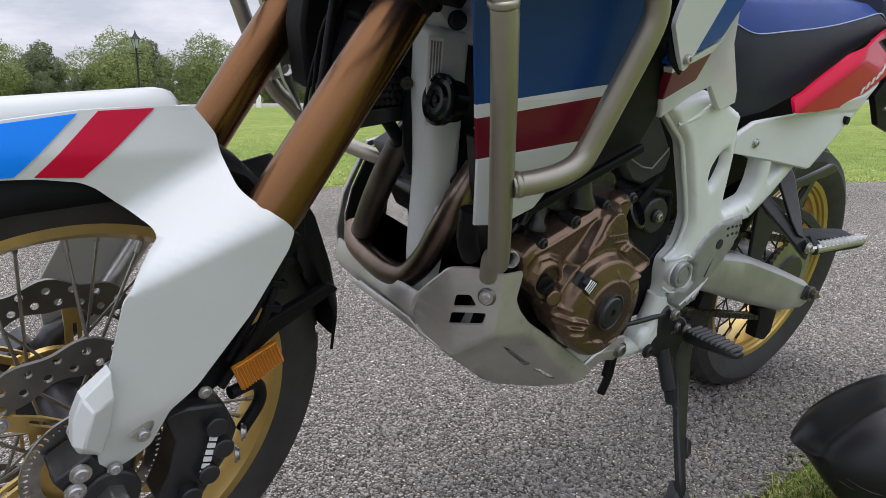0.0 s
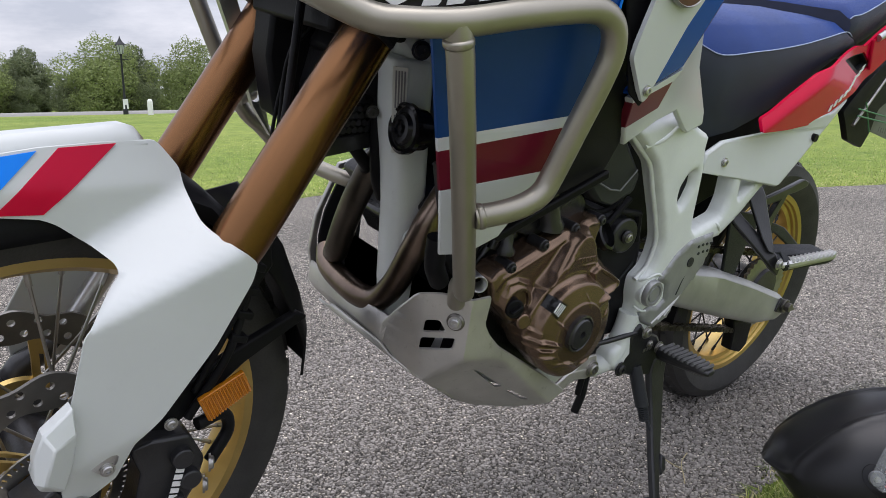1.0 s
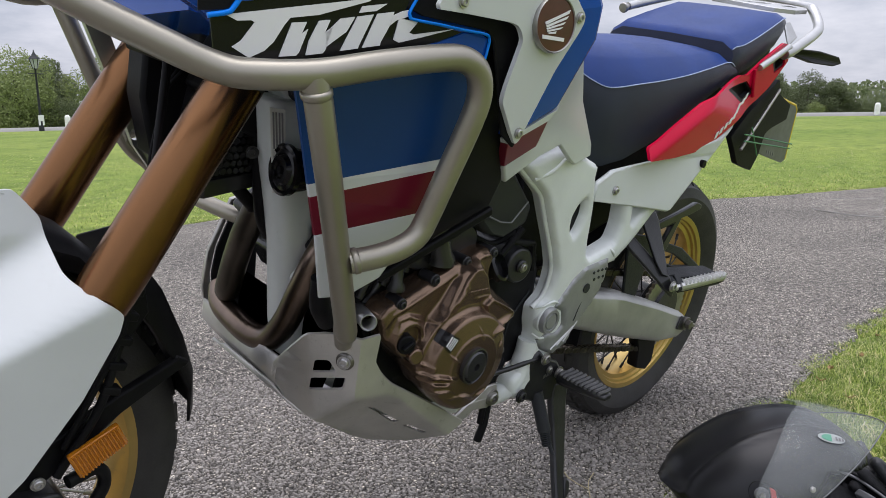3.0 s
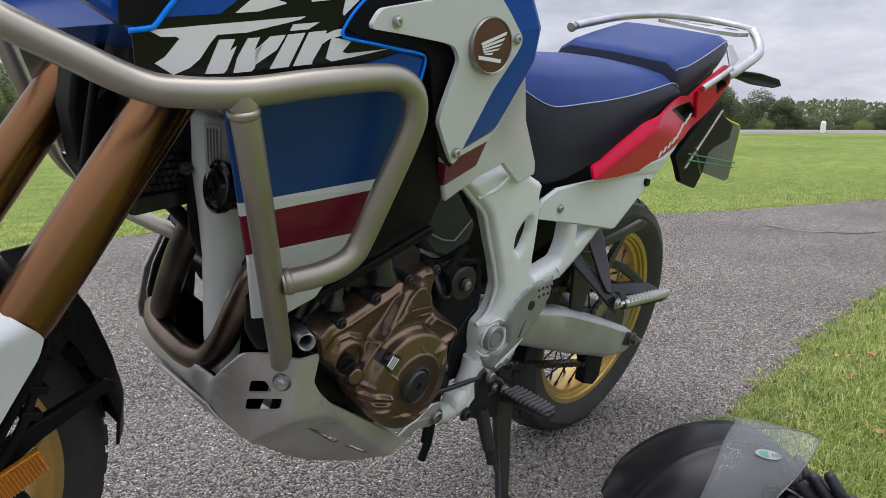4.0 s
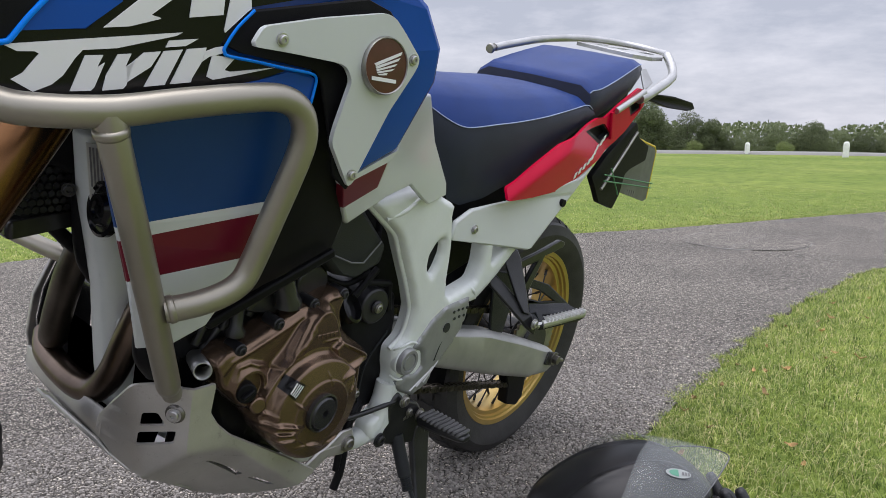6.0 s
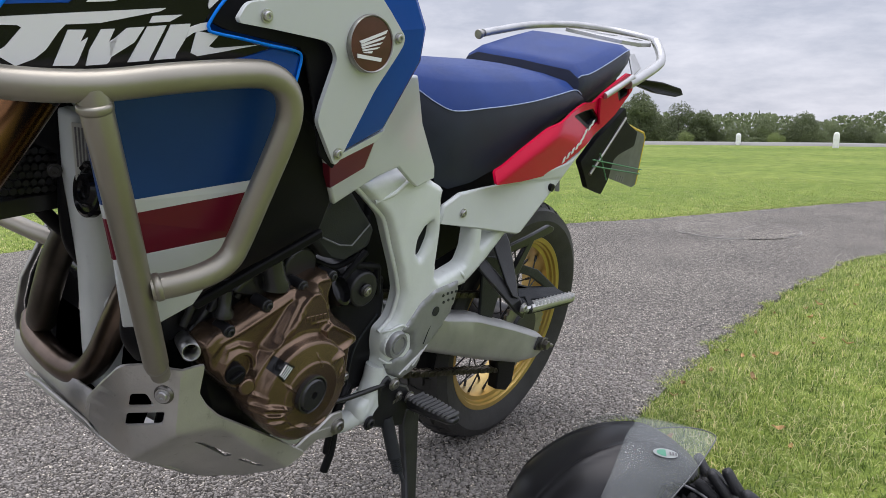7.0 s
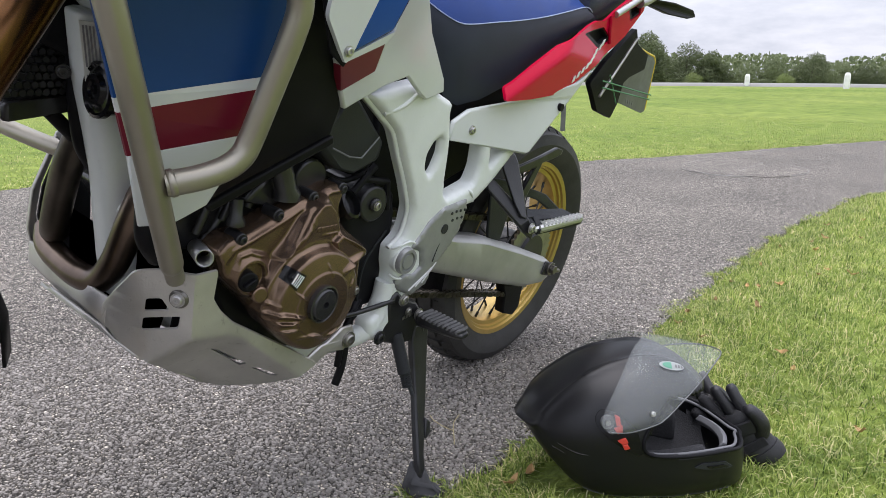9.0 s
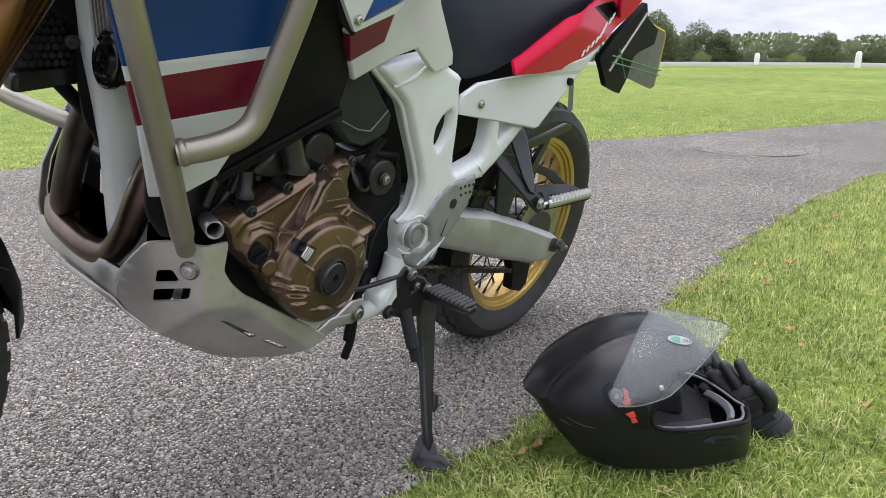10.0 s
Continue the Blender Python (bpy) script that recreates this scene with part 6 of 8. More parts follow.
sol = ob.modifiers.new("thick", "SOLIDIFY")
sol.thickness = 0.002
tube("coolant_hose", [(0.40, -0.02, 0.73), (0.43, -0.01, 0.70), (0.455, 0.03, 0.685), (0.49, 0.06, 0.70)], 0.009, BLACK, bike)
tube("coolant_hose", [(0.44, -0.17, 0.65), (0.445, -0.165, 0.61), (0.47, -0.15, 0.575)], 0.014, BLACK, bike)

# engine
bm = bmesh.new()
add_plate(bm, [(0.55, -0.125, 0.56), (0.60, -0.125, 0.64), (0.72, -0.125, 0.665), (0.83, -0.125, 0.62), (0.90, -0.12, 0.58), (0.905, -0.12, 0.40), (0.84, -0.125, 0.35), (0.70, -0.125, 0.345), (0.60, -0.125, 0.42)], 0.25)
engine = part("engine", bm, CASTING, bike, "parallel-twin engine with bronze side cover", bevel=0.010)
bm = bmesh.new()
add_plate(bm, [(0.50, -0.115, 0.60), (0.55, -0.12, 0.66), (0.66, -0.12, 0.70), (0.71, -0.12, 0.64), (0.58, -0.12, 0.58), (0.53, -0.115, 0.55)], 0.23)
part("cylinder_block", bm, CASTING, engine, bevel=0.008)
bm = bmesh.new()
add_plate(bm, [(0.47, -0.10, 0.66), (0.56, -0.11, 0.72), (0.70, -0.12, 0.78), (0.76, -0.12, 0.70), (0.66, -0.12, 0.68), (0.52, -0.11, 0.60)], 0.22)
part("cylinder_head", bm, BLACKMETAL, engine, bevel=0.008)
COVER = [(0.539, -0.178, 0.572), (0.556, -0.178, 0.589), (0.578, -0.178, 0.592), (0.608, -0.178, 0.602), (0.638, -0.178, 0.614), (0.674, -0.178, 0.629), (0.700, -0.178, 0.633), (0.735, -0.178, 0.646), (0.759, -0.178, 0.645), (0.768, -0.178, 0.635), (0.760, -0.178, 0.612), (0.772, -0.178, 0.572), (0.828, -0.178, 0.529), (0.827, -0.178, 0.506), (0.828, -0.178, 0.473), (0.832, -0.178, 0.437), (0.817, -0.178, 0.415), (0.789, -0.178, 0.393), (0.750, -0.178, 0.377), (0.700, -0.178, 0.386), (0.650, -0.178, 0.418), (0.619, -0.178, 0.451), (0.601, -0.178, 0.482), (0.574, -0.178, 0.510), (0.551, -0.178, 0.536)]
OUTLINE = round_poly([(x, z) for x, y, z in COVER], 0.006, 2)
FIELD = [(0.638, 0.553), (0.658, 0.573), (0.686, 0.611), (0.703, 0.628), (0.718, 0.627), (0.731, 0.614), (0.745, 0.582), (0.751, 0.566), (0.730, 0.562), (0.693, 0.567), (0.664, 0.560)]
SIDE_LUG = [(0.741, 0.578), (0.797, 0.546), (0.802, 0.533), (0.743, 0.522), (0.728, 0.567)]
DOME = [(0.0, 0.0500), (0.030, 0.0500), (0.050, 0.0490), (0.0525, 0.0465), (0.066, 0.0430), (0.0765, 0.0402), (0.0795, 0.0380), (0.0812, 0.0330), (0.0835, 0.0260), (0.0875, 0.0215), (0.0915, 0.0200), (0.0928, 0.0170), (0.0945, 0.0110), (0.0985, -0.001), (0.40, -0.30)]
# raised crests of the casting: points, half width, rise
RIDGES = [([(0.790, 0.5375), (0.762, 0.5305), (0.738, 0.5225)], 0.0050, 0.0085), ([(0.744, 0.573), (0.770, 0.560), (0.796, 0.543)], 0.0034, 0.0040),
          ([(0.566, 0.548), (0.574, 0.5655), (0.5905, 0.568), (0.613, 0.560), (0.624, 0.549)], 0.0040, 0.0060),
          ([(0.634, 0.548), (0.648, 0.5605), (0.6595, 0.579), (0.673, 0.600), (0.689, 0.622)], 0.0036, 0.0055),
          ([(0.550, 0.558), (0.563, 0.574), (0.600, 0.588), (0.640, 0.603), (0.680, 0.619), (0.700, 0.626)], 0.0040, 0.0045),
          ([(0.700, 0.626), (0.735, 0.638), (0.757, 0.637)], 0.0040, 0.0045), ([(0.6845, 0.600), (0.676, 0.588), (0.664, 0.573)], 0.0060, 0.0050)]
FINS = [([(0.598, 0.478), (0.612, 0.4785), (0.626, 0.4785), (0.642, 0.474), (0.658, 0.468)], 0.0038, 0.0085), ([(0.609, 0.467), (0.642, 0.461), (0.655, 0.465)], 0.0030, 0.0060),
        ([(0.621, 0.451), (0.655, 0.448)], 0.0026, 0.0045), ([(0.659, 0.432), (0.672, 0.434), (0.685, 0.433), (0.700, 0.425), (0.713, 0.416)], 0.0030, 0.0055), ([(0.716, 0.419), (0.745, 0.424)], 0.0026, 0.0045),
        ([(0.597, 0.502), (0.609, 0.495), (0.620, 0.490)], 0.0040, 0.0055),
        ([(0.643, 0.511), (0.666, 0.493)], 0.0022, 0.0030), ([(0.702, 0.543), (0.711, 0.523)], 0.0020, 0.0026), ([(0.757, 0.494), (0.763, 0.506)], 0.0026, 0.0035),
        ([(0.708, 0.580), (0.735, 0.580), (0.739, 0.569)], 0.0018, 0.0018)]


def gap(pts, x, z, closed=False):
    """Distance of many points from a line of points."""
    d = np.full(x.shape, 1e9)
    ends = pts[1:] + pts[:1] if closed else pts[1:]
    for (x0, z0), (x1, z1) in zip(pts, ends):
        ex, ez = x1 - x0, z1 - z0
        t = np.clip(((x - x0) * ex + (z - z0) * ez) / (ex * ex + ez * ez + 1e-12), 0, 1)
        d = np.minimum(d, (x - x0 - t * ex) ** 2 + (z - z0 - t * ez) ** 2)
    return np.sqrt(d)


def inside(pts, x, z):
    odd = np.zeros(x.shape, bool)
    for (xa, za), (xb, zb) in zip(pts, pts[1:] + pts[:1]):
        if za != zb:
            odd ^= ((za > z) != (zb > z)) & (x < xa + (xb - xa) * (z - za) / (zb - za))
    return odd


def plateau(pts, x, z, height, roll):
    """A raised field with rolled edges, falling away outside its outline."""
    d = gap(pts, x, z, True)
    d = np.where(inside(pts, x, z), d, -d)
    q = np.clip(1 - d / roll, 0, 1)
    return np.where(d > 0, height - roll * 1.4 * (1 - np.sqrt(1 - q * q)), height - roll * 1.4 + d * 1.7)


def cover_height(x, z):
    """How far the casting stands out: flange, dome, raised field, lug and boss, flowing into one another."""
    levels = [np.zeros(x.shape), np.interp(np.hypot(x - 0.698, z - 0.480), [r for r, h in DOME], [h for r, h in DOME]), plateau(FIELD, x, z, 0.021, 0.004), plateau(SIDE_LUG, x, z, 0.031, 0.004)]
    b = np.hypot(x - 0.593, z - 0.532)
    levels.append(np.where(b > 0.021, 0.010 - np.maximum(0.0, b - 0.026) * 1.2, 0.004))
    top = np.max(levels, axis=0)
    h = top + np.log(sum(np.exp((v - top) * 800) for v in levels)) / 800
    for pts, w, rise in RIDGES + FINS:
        run = [math.dist(pts[0], p) for p in pts]
        ends = np.minimum(np.hypot(x - pts[0][0], z - pts[0][1]), np.hypot(x - pts[-1][0], z - pts[-1][1]))
        h = h + rise * np.exp(-1.4 * (gap(pts, x, z) / w) ** 2) * (0.25 + 0.75 * np.clip(ends / (0.3 * run[-1]), 0, 1))
    q = np.clip(1 - gap(OUTLINE, x, z, True) / 0.011, 0, 1)
    return h - 0.011 * (1 - np.sqrt(1 - q * q))


def relief(name, outline, height, y0, th, step, material, parent, label):
    """A fine cast face over an outline in (x, z), with a skirt th deep round it."""
    from mathutils.geometry import delaunay_2d_cdt
    rim = []
    for (x0, z0), (x1, z1) in zip(outline, outline[1:] + outline[:1]):
        m = max(1, round(math.hypot(x1 - x0, z1 - z0) / step))
        rim += [(x0 + (x1 - x0) * j / m, z0 + (z1 - z0) * j / m) for j in range(m)]
    ax, az = np.array([p[0] for p in rim]), np.array([p[1] for p in rim])
    gx, gz = np.meshgrid(np.arange(ax.min(), ax.max(), step), np.arange(az.min(), az.max(), step))
    gx, gz = gx.ravel(), gz.ravel()
    keep = inside(outline, gx, gz) & (gap(outline, gx, gz, True) > step * 0.6)
    gx, gz = np.concatenate((ax, gx[keep])), np.concatenate((az, gz[keep]))
    v2, e2, f2, *_ = delaunay_2d_cdt([Vector((float(p), float(q))) for p, q in zip(gx, gz)], [(j, (j + 1) % len(rim)) for j in range(len(rim))], [], 1, 1e-7)
    vx, vz = np.array([v.x for v in v2]), np.array([v.y for v in v2])
    # a cast face has no sharp inner corner: average the height over a small ring
    vy = y0 - (height(vx, vz) * 0.34 + sum(height(vx + 0.0008 * math.cos(a), vz + 0.0008 * math.sin(a)) for a in (0.3, 1.35, 2.4, 3.44, 4.49, 5.54)) * 0.11)
    verts = [(float(p), float(q), float(r)) for p, q, r in zip(vx, vy, vz)]
    n = len(rim)
    faces = [tuple(f) for f in f2] + [(j, (j + 1) % n, len(verts) + (j + 1) % n, len(verts) + j) for j in range(n)]
    verts += [(p[0], p[1] + th, p[2]) for p in verts[:n]]
    me = bpy.data.meshes.new(name)
    me.from_pydata(verts, [], faces)
    bm = bmesh.new()
    bm.from_mesh(me)
    bpy.data.meshes.remove(me)
    return part(name, bm, material, parent, label, 0.0, 55)


cover = relief("side_cover", OUTLINE, cover_height, -0.180, 0.034, 0.0010, BRONZE, engine, "bronze cast alternator cover")
bm = bmesh.new()
CAP_AXIS = Matrix.Translation((0.694, -0.232, 0.4835)) @ Matrix.Rotation(math.pi, 4, "X") @ Matrix.Rotation(radians(-5), 4, "Z")
add_lathe(bm, [(0.030, -0.004), (0.030, 0.003), (0.0275, 0.004), (0.0255, 0.001), (0.0240, 0.004), (0.0225, 0.0055), (0.007, 0.006), (0.0062, 0.006), (0.0058, -0.002), (0.0005, -0.002)], CAP_AXIS, 44)
part("crank_cap", bm, CASTING, cover, "grey socket-headed crank cap", smooth=30)
for k in range(5):
    t = (k + 0.5) / 5
    bm = bmesh.new()
    add_box(bm, (0.693 + 0.042 * t, -0.2002, 0.590 - 0.001 * t), (0.0066, 0.004, 0.0085), (0, -6, 0))
    part("raised_bar", bm, BRONZE, cover, bevel=0.0012)
LAB = [(0.6265, 0.5315), (0.6385, 0.5475), (0.6605, 0.5345), (0.6430, 0.5145)]


def on_label(u, v, lift):
    a, b, c, d = (Vector(p) for p in LAB)
    q = a.lerp(d, v).lerp(b.lerp(c, v), u)
    return Vector((q.x, -0.180 - float(cover_height(np.array([q.x]), np.array([q.y]))[0]) - lift, q.y))


bm = bmesh.new()
add_loft(bm, [[on_label(u / 8, v / 8, 0.0020) for u in range(9)] for v in range(9)], closed=False, caps=False)
part("spec_label", bm, BLACKGLOSS, cover, "small black label of unreadable lines")
for k in range(4):
    bm = bmesh.new()
    v = 0.42 + 0.135 * k
    add_loft(bm, [[on_label(0.12 + 0.76 * u / 6, v + w, 0.0028) for u in range(7)] for w in (0.0, 0.035, 0.07)], closed=False, caps=False)
    part("print_line", bm, WHITEMARK, cover)
bm = bmesh.new()
add_cyl(bm, (0.586, -0.176, 0.530), (0.580, -0.198, 0.531), 0.0145, 20)
add_box(bm, (0.579, -0.201, 0.5315), (0.020, 0.008, 0.0055), (0, -25, 0))
part("sensor_plug", bm, BLACK, cover, bevel=0.002)
bm = bmesh.new()
add_cyl(bm, (0.606, -0.176, 0.505), (0.600, -0.201, 0.508), 0.0125, 18)
part("gallery_plug", bm, BRONZE, cover, bevel=0.003)
bm = bmesh.new()
add_cyl(bm, (0.676, -0.172, 0.586), (0.672, -0.188, 0.589), 0.010, 16)
part("bolt_tower", bm, BRONZE, cover, bevel=0.003)
for x, y, z in [(0.577, -0.180, 0.588), (0.638, -0.180, 0.614), (0.701, -0.180, 0.632), (0.759, -0.180, 0.639), (0.822, -0.180, 0.452)]:
    bm = bmesh.new()
    add_cyl(bm, (x, y + 0.03, z), (x, y, z), 0.0095, 14)
    part("bolt_boss", bm, BRONZE if x > 0.8 else BLACKMETAL, cover, bevel=0.002)
    bolt((x, y, z), 0.0058, cover, BLACKMETAL if x < 0.8 else STEEL, name="cover_bolt")
bm = bmesh.new()
add_lathe(bm, [(0.016, -0.06), (0.017, 0.0), (0.024, 0.006), (0.0245, 0.016), (0.020, 0.018), (0.018, 0.008), (0.0005, 0.008)], Matrix.Translation((0.786, -0.160, 0.600)) @ Vector((0, 1, 0)).rotation_difference(Vector((0.25, -0.8, 0.55)).normalized()).to_matrix().to_4x4(), 32)
part("oil_filler", bm, BLACKGLOSS, engine, "black oil filler neck", smooth=30)
bm = bmesh.new()
add_cyl(bm, (0.862, -0.05, 0.592), (0.857, -0.162, 0.594), 0.031, 32)
add_cyl(bm, (0.857, -0.162, 0.594), (0.856, -0.169, 0.594), 0.012, 18)
part("starter_motor", bm, BLACKMETAL, engine, "black starter motor", bevel=0.005)
bolt((0.856, -0.169, 0.594), 0.0065, engine, STEEL)
bm = bmesh.new()
for a, b in (((0.805, 0.62), (0.85, 0.66)), ((0.83, 0.64), (0.885, 0.63)), ((0.885, 0.63), (0.895, 0.58))):
    add_tube(bm, [(a[0], -0.158, a[1]), (b[0], -0.158, b[1])], 0.006, 8)
part("bracket_wire", bm, BLACK, engine)
SPROCKET = [(0.800, 0.606), (0.850, 0.612), (0.900, 0.611), (0.925, 0.600), (0.935, 0.520), (0.928, 0.490), (0.922, 0.463), (0.922, 0.392), (0.866, 0.392), (0.840, 0.420), (0.815, 0.500), (0.799, 0.582)]
cast("sprocket_cover", round_poly(SPROCKET, 0.010, 3), [], lambda x, z: -0.150, 0.008, 0.030, BLACK, engine, "black plastic sprocket cover", 0.010, 50)
tube("cover_seam", [(0.862, -0.151, 0.405), (0.868, -0.151, 0.48), (0.912, -0.151, 0.535)], 0.002, DARKGREY, engine, seg=6)
tube("coolant_stub", [(0.664, -0.160, 0.630), (0.664, -0.160, 0.637), (0.660, -0.160, 0.645), (0.645, -0.158, 0.690)], [0.021, 0.021, 0.0175, 0.0170], CASTING, engine, smooth=False, seg=24)
tube("coolant_stub", [(0.578, -0.160, 0.604), (0.578, -0.160, 0.610), (0.578, -0.160, 0.616), (0.580, -0.158, 0.640)], [0.014, 0.014, 0.0095, 0.0095], CASTING, engine, smooth=False, seg=20)
plate("head_flange", [(0.600, -0.148, 0.628), (0.640, -0.150, 0.668), (0.690, -0.150, 0.650), (0.700, -0.150, 0.630), (0.650, -0.150, 0.612)], 0.03, CASTING, engine, bevel=0.006)
bm = bmesh.new()
add_cyl(bm, (0.722, -0.05, 0.655), (0.720, -0.150, 0.650), 0.031, 32)
part("cam_cover_boss", bm, CASTING, engine, bevel=0.004)
for k in range(4):
    tube("block_rib", [(0.540 + 0.042 * k, -0.128, 0.585 + 0.013 * k), (0.556 + 0.042 * k, -0.130, 0.625 + 0.013 * k)], 0.007, CASTING, engine, seg=8, smooth=False)
# sump and lower body in shadow
bm = bmesh.new()
add_plate(bm, [(0.52, -0.105, 0.50), (0.62, -0.11, 0.44), (0.70, -0.12, 0.37), (0.83, -0.12, 0.355), (0.83, -0.10, 0.335), (0.60, -0.08, 0.36), (0.50, -0.06, 0.46)], 0.2)
part("sump", bm, BLACKMETAL, engine, bevel=0.006)
bm = bmesh.new()
add_plate(bm, [(0.500, -0.07, 0.85), (0.70, -0.09, 0.93), (0.82, -0.10, 0.80), (0.74, -0.10, 0.70), (0.52, -0.08, 0.70)], 0.18)
part("inner_shroud", bm, BLACK, bike, bevel=0.008)
plate("air_box", [(0.700, -0.172, 0.710), (0.735, -0.178, 0.765), (0.770, -0.178, 0.778), (0.856, -0.165, 0.700), (0.850, -0.165, 0.672), (0.790, -0.170, 0.655), (0.745, -0.172, 0.668)], 0.12, DARKGREY, bike, "dark grey plastic air box", bevel=0.008)
# thin line across the air box, paler than the box itself
tube("box_pale_line", [(0.725, -0.180, 0.705), (0.765, -0.178, 0.688), (0.795, -0.175, 0.683), (0.835, -0.170, 0.712)], 0.0014, GREYPAD, bike, seg=6, smooth=False)
for pts, r in (([(0.79, -0.12, 0.66), (0.83, -0.13, 0.645), (0.88, -0.12, 0.66), (0.90, -0.10, 0.70)], 0.006), ([(0.76, -0.13, 0.65), (0.80, -0.14, 0.635), (0.86, -0.135, 0.645)], 0.005), ([(0.60, -0.13, 0.70), (0.66, -0.135, 0.69), (0.73, -0.13, 0.70)], 0.007),
               ([(0.90, -0.13, 0.40), (0.86, -0.155, 0.39), (0.835, -0.16, 0.375), (0.822, -0.165, 0.33), (0.82, -0.165, 0.30)], 0.006), ([(0.88, -0.14, 0.41), (0.85, -0.155, 0.395), (0.838, -0.16, 0.36), (0.832, -0.165, 0.30), (0.822, -0.165, 0.262)], 0.0075), ([(0.84, -0.15, 0.36), (0.846, -0.155, 0.32), (0.842, -0.155, 0.285)], 0.0065)):
    tube("hose", pts, r, BLACK, bike, seg=10)
tube("gear_rod", [(0.80, -0.165, 0.400), (0.85, -0.178, 0.405), (0.92, -0.188, 0.412)], 0.0045, BLACKMETAL, bike, "black gear linkage rod", seg=8)

# inner dark mass between engine and seat, shock and rear inner fender
bm = bmesh.new()
add_plate(bm, [(0.93, -0.07, 0.78), (1.20, -0.10, 0.72), (1.30, -0.09, 0.70), (1.32, -0.08, 0.62), (1.15, -0.07, 0.56), (1.02, -0.06, 0.50), (0.95, -0.07, 0.56)], 0.14)
part("inner_fender", bm, BLACK, bike, bevel=0.01)
bm = bmesh.new()
add_loft(bm, [[Vector((1.575 + r * math.cos(radians(a)), y, 0.333 + r * math.sin(radians(a)))) for r, y in ((0.355, -0.085), (0.372, -0.05), (0.376, 0.05), (0.355, 0.085))] for a in range(100, 196, 12)], closed=False, caps=False)
ob = part("hugger", bm, BLACK, bike, "black rear inner mudguard")
sol = ob.modifiers.new("thick", "SOLIDIFY")
sol.thickness = 0.004

# bodywork: lower side panel with its stripes
LPV = [(0.300, -0.270, 0.945), (0.321, -0.262, 0.894), (0.349, -0.252, 0.803), (0.354, -0.250, 0.788), (0.370, -0.243, 0.741), (0.394, -0.229, 0.655), (0.425, -0.241, 0.656), (0.460, -0.256, 0.680), (0.488, -0.292, 0.772), (0.502, -0.305, 0.826), (0.505, -0.307, 0.839), (0.514, -0.311, 0.882), (0.520, -0.316, 0.960), (0.40, -0.300, 0.955)]
panel = shell("side_panel", LPV, [(0, 1, 11, 12, 13), (1, 2, 10, 11)], 0.004, DEEPBLUE, bike, "blue side fairing panel with white and maroon bands", bevel=0.0, smooth=40)
shell("white_band", [LPV[2], LPV[3], LPV[9], LPV[10]], [(0, 1, 2, 3)], 0.004, WHITE, panel, bevel=0.0)
shell("maroon_band", [LPV[3], LPV[4], LPV[8], LPV[9]], [(0, 1, 2, 3)], 0.004, MAROON, panel, bevel=0.0)
shell("white_lower", [LPV[4], LPV[5], LPV[6], LPV[7], LPV[8]], [(0, 1, 2, 3, 4)], 0.004, WHITE, panel, bevel=0.002)
# black infill behind the crash bar
plate("infill_panel", [(0.495, -0.300, 0.940), (0.536, -0.318, 0.985), (0.560, -0.318, 0.975), (0.575, -0.305, 0.880), (0.600, -0.300, 0.852), (0.641, -0.268, 0.789), (0.652, -0.245, 0.745), (0.560, -0.225, 0.700), (0.470, -0.222, 0.665), (0.462, -0.235, 0.680), (0.484, -0.275, 0.77), (0.498, -0.293, 0.83)], 0.02, BLACK, bike, "black plastic infill panel", bevel=0.004)
plate("infill_ridge", [(0.470, -0.240, 0.672), (0.640, -0.262, 0.752), (0.644, -0.262, 0.740), (0.480, -0.238, 0.662)], 0.010, BLACK, bike, bevel=0.003)
# upper fairing: blue shell, black graphic field, white lettering shapes
fair = plate("fairing", [(0.150, -0.235, 1.010), (0.232, -0.262, 0.962), (0.275, -0.274, 0.925), (0.330, -0.285, 0.930), (0.415, -0.302, 0.946), (0.505, -0.318, 0.970), (0.530, -0.322, 0.985), (0.600, -0.335, 0.93), (0.578, -0.318, 0.858), (0.662, -0.318, 0.893), (0.688, -0.338, 0.980), (0.683, -0.342, 1.020), (0.655, -0.336, 1.064), (0.625, -0.325, 1.085), (0.52, -0.305, 1.115), (0.30, -0.26, 1.09), (0.16, -0.22, 1.06)], 0.03, BLUE, bike, "blue tank fairing with black and white graphics", bevel=0.006)


def on_fair(x, z, lift=0.0):
    """A point on the fairing's flank."""
    return (x, -0.262 - 0.205 * (x - 0.232) * (1 if x < 0.5 else 0.93) + 0.03 * (z - 0.98) - 0.006 - lift, z)


def graphic(name, pts, material, lift=0.0035, label=""):
    return stripe(name, [on_fair(x, z, lift) for x, z in pts], material, fair, 0.0012, label)


graphic("graphic_field", [(0.225, 0.965), (0.238, 0.968), (0.251, 0.979), (0.296, 0.986), (0.322, 1.012), (0.352, 1.040), (0.437, 1.070), (0.560, 1.090), (0.600, 1.072), (0.560, 1.066), (0.434, 1.026), (0.418, 1.000), (0.410, 0.986), (0.412, 0.980), (0.474, 0.973), (0.446, 0.961), (0.408, 0.950), (0.373, 0.941), (0.303, 0.926), (0.254, 0.926), (0.229, 0.933)], BLACKGLOSS, 0.0015, "gloss black graphic field")
graphic("white_swoosh", [(0.237, 0.966), (0.372, 0.9945), (0.367, 0.991), (0.319, 0.974), (0.293, 0.969), (0.288, 0.9625), (0.279, 0.947), (0.271, 0.939), (0.258, 0.932), (0.243, 0.940), (0.251, 0.946), (0.262, 0.962), (0.259, 0.9635), (0.247, 0.962)], WHITEMARK)
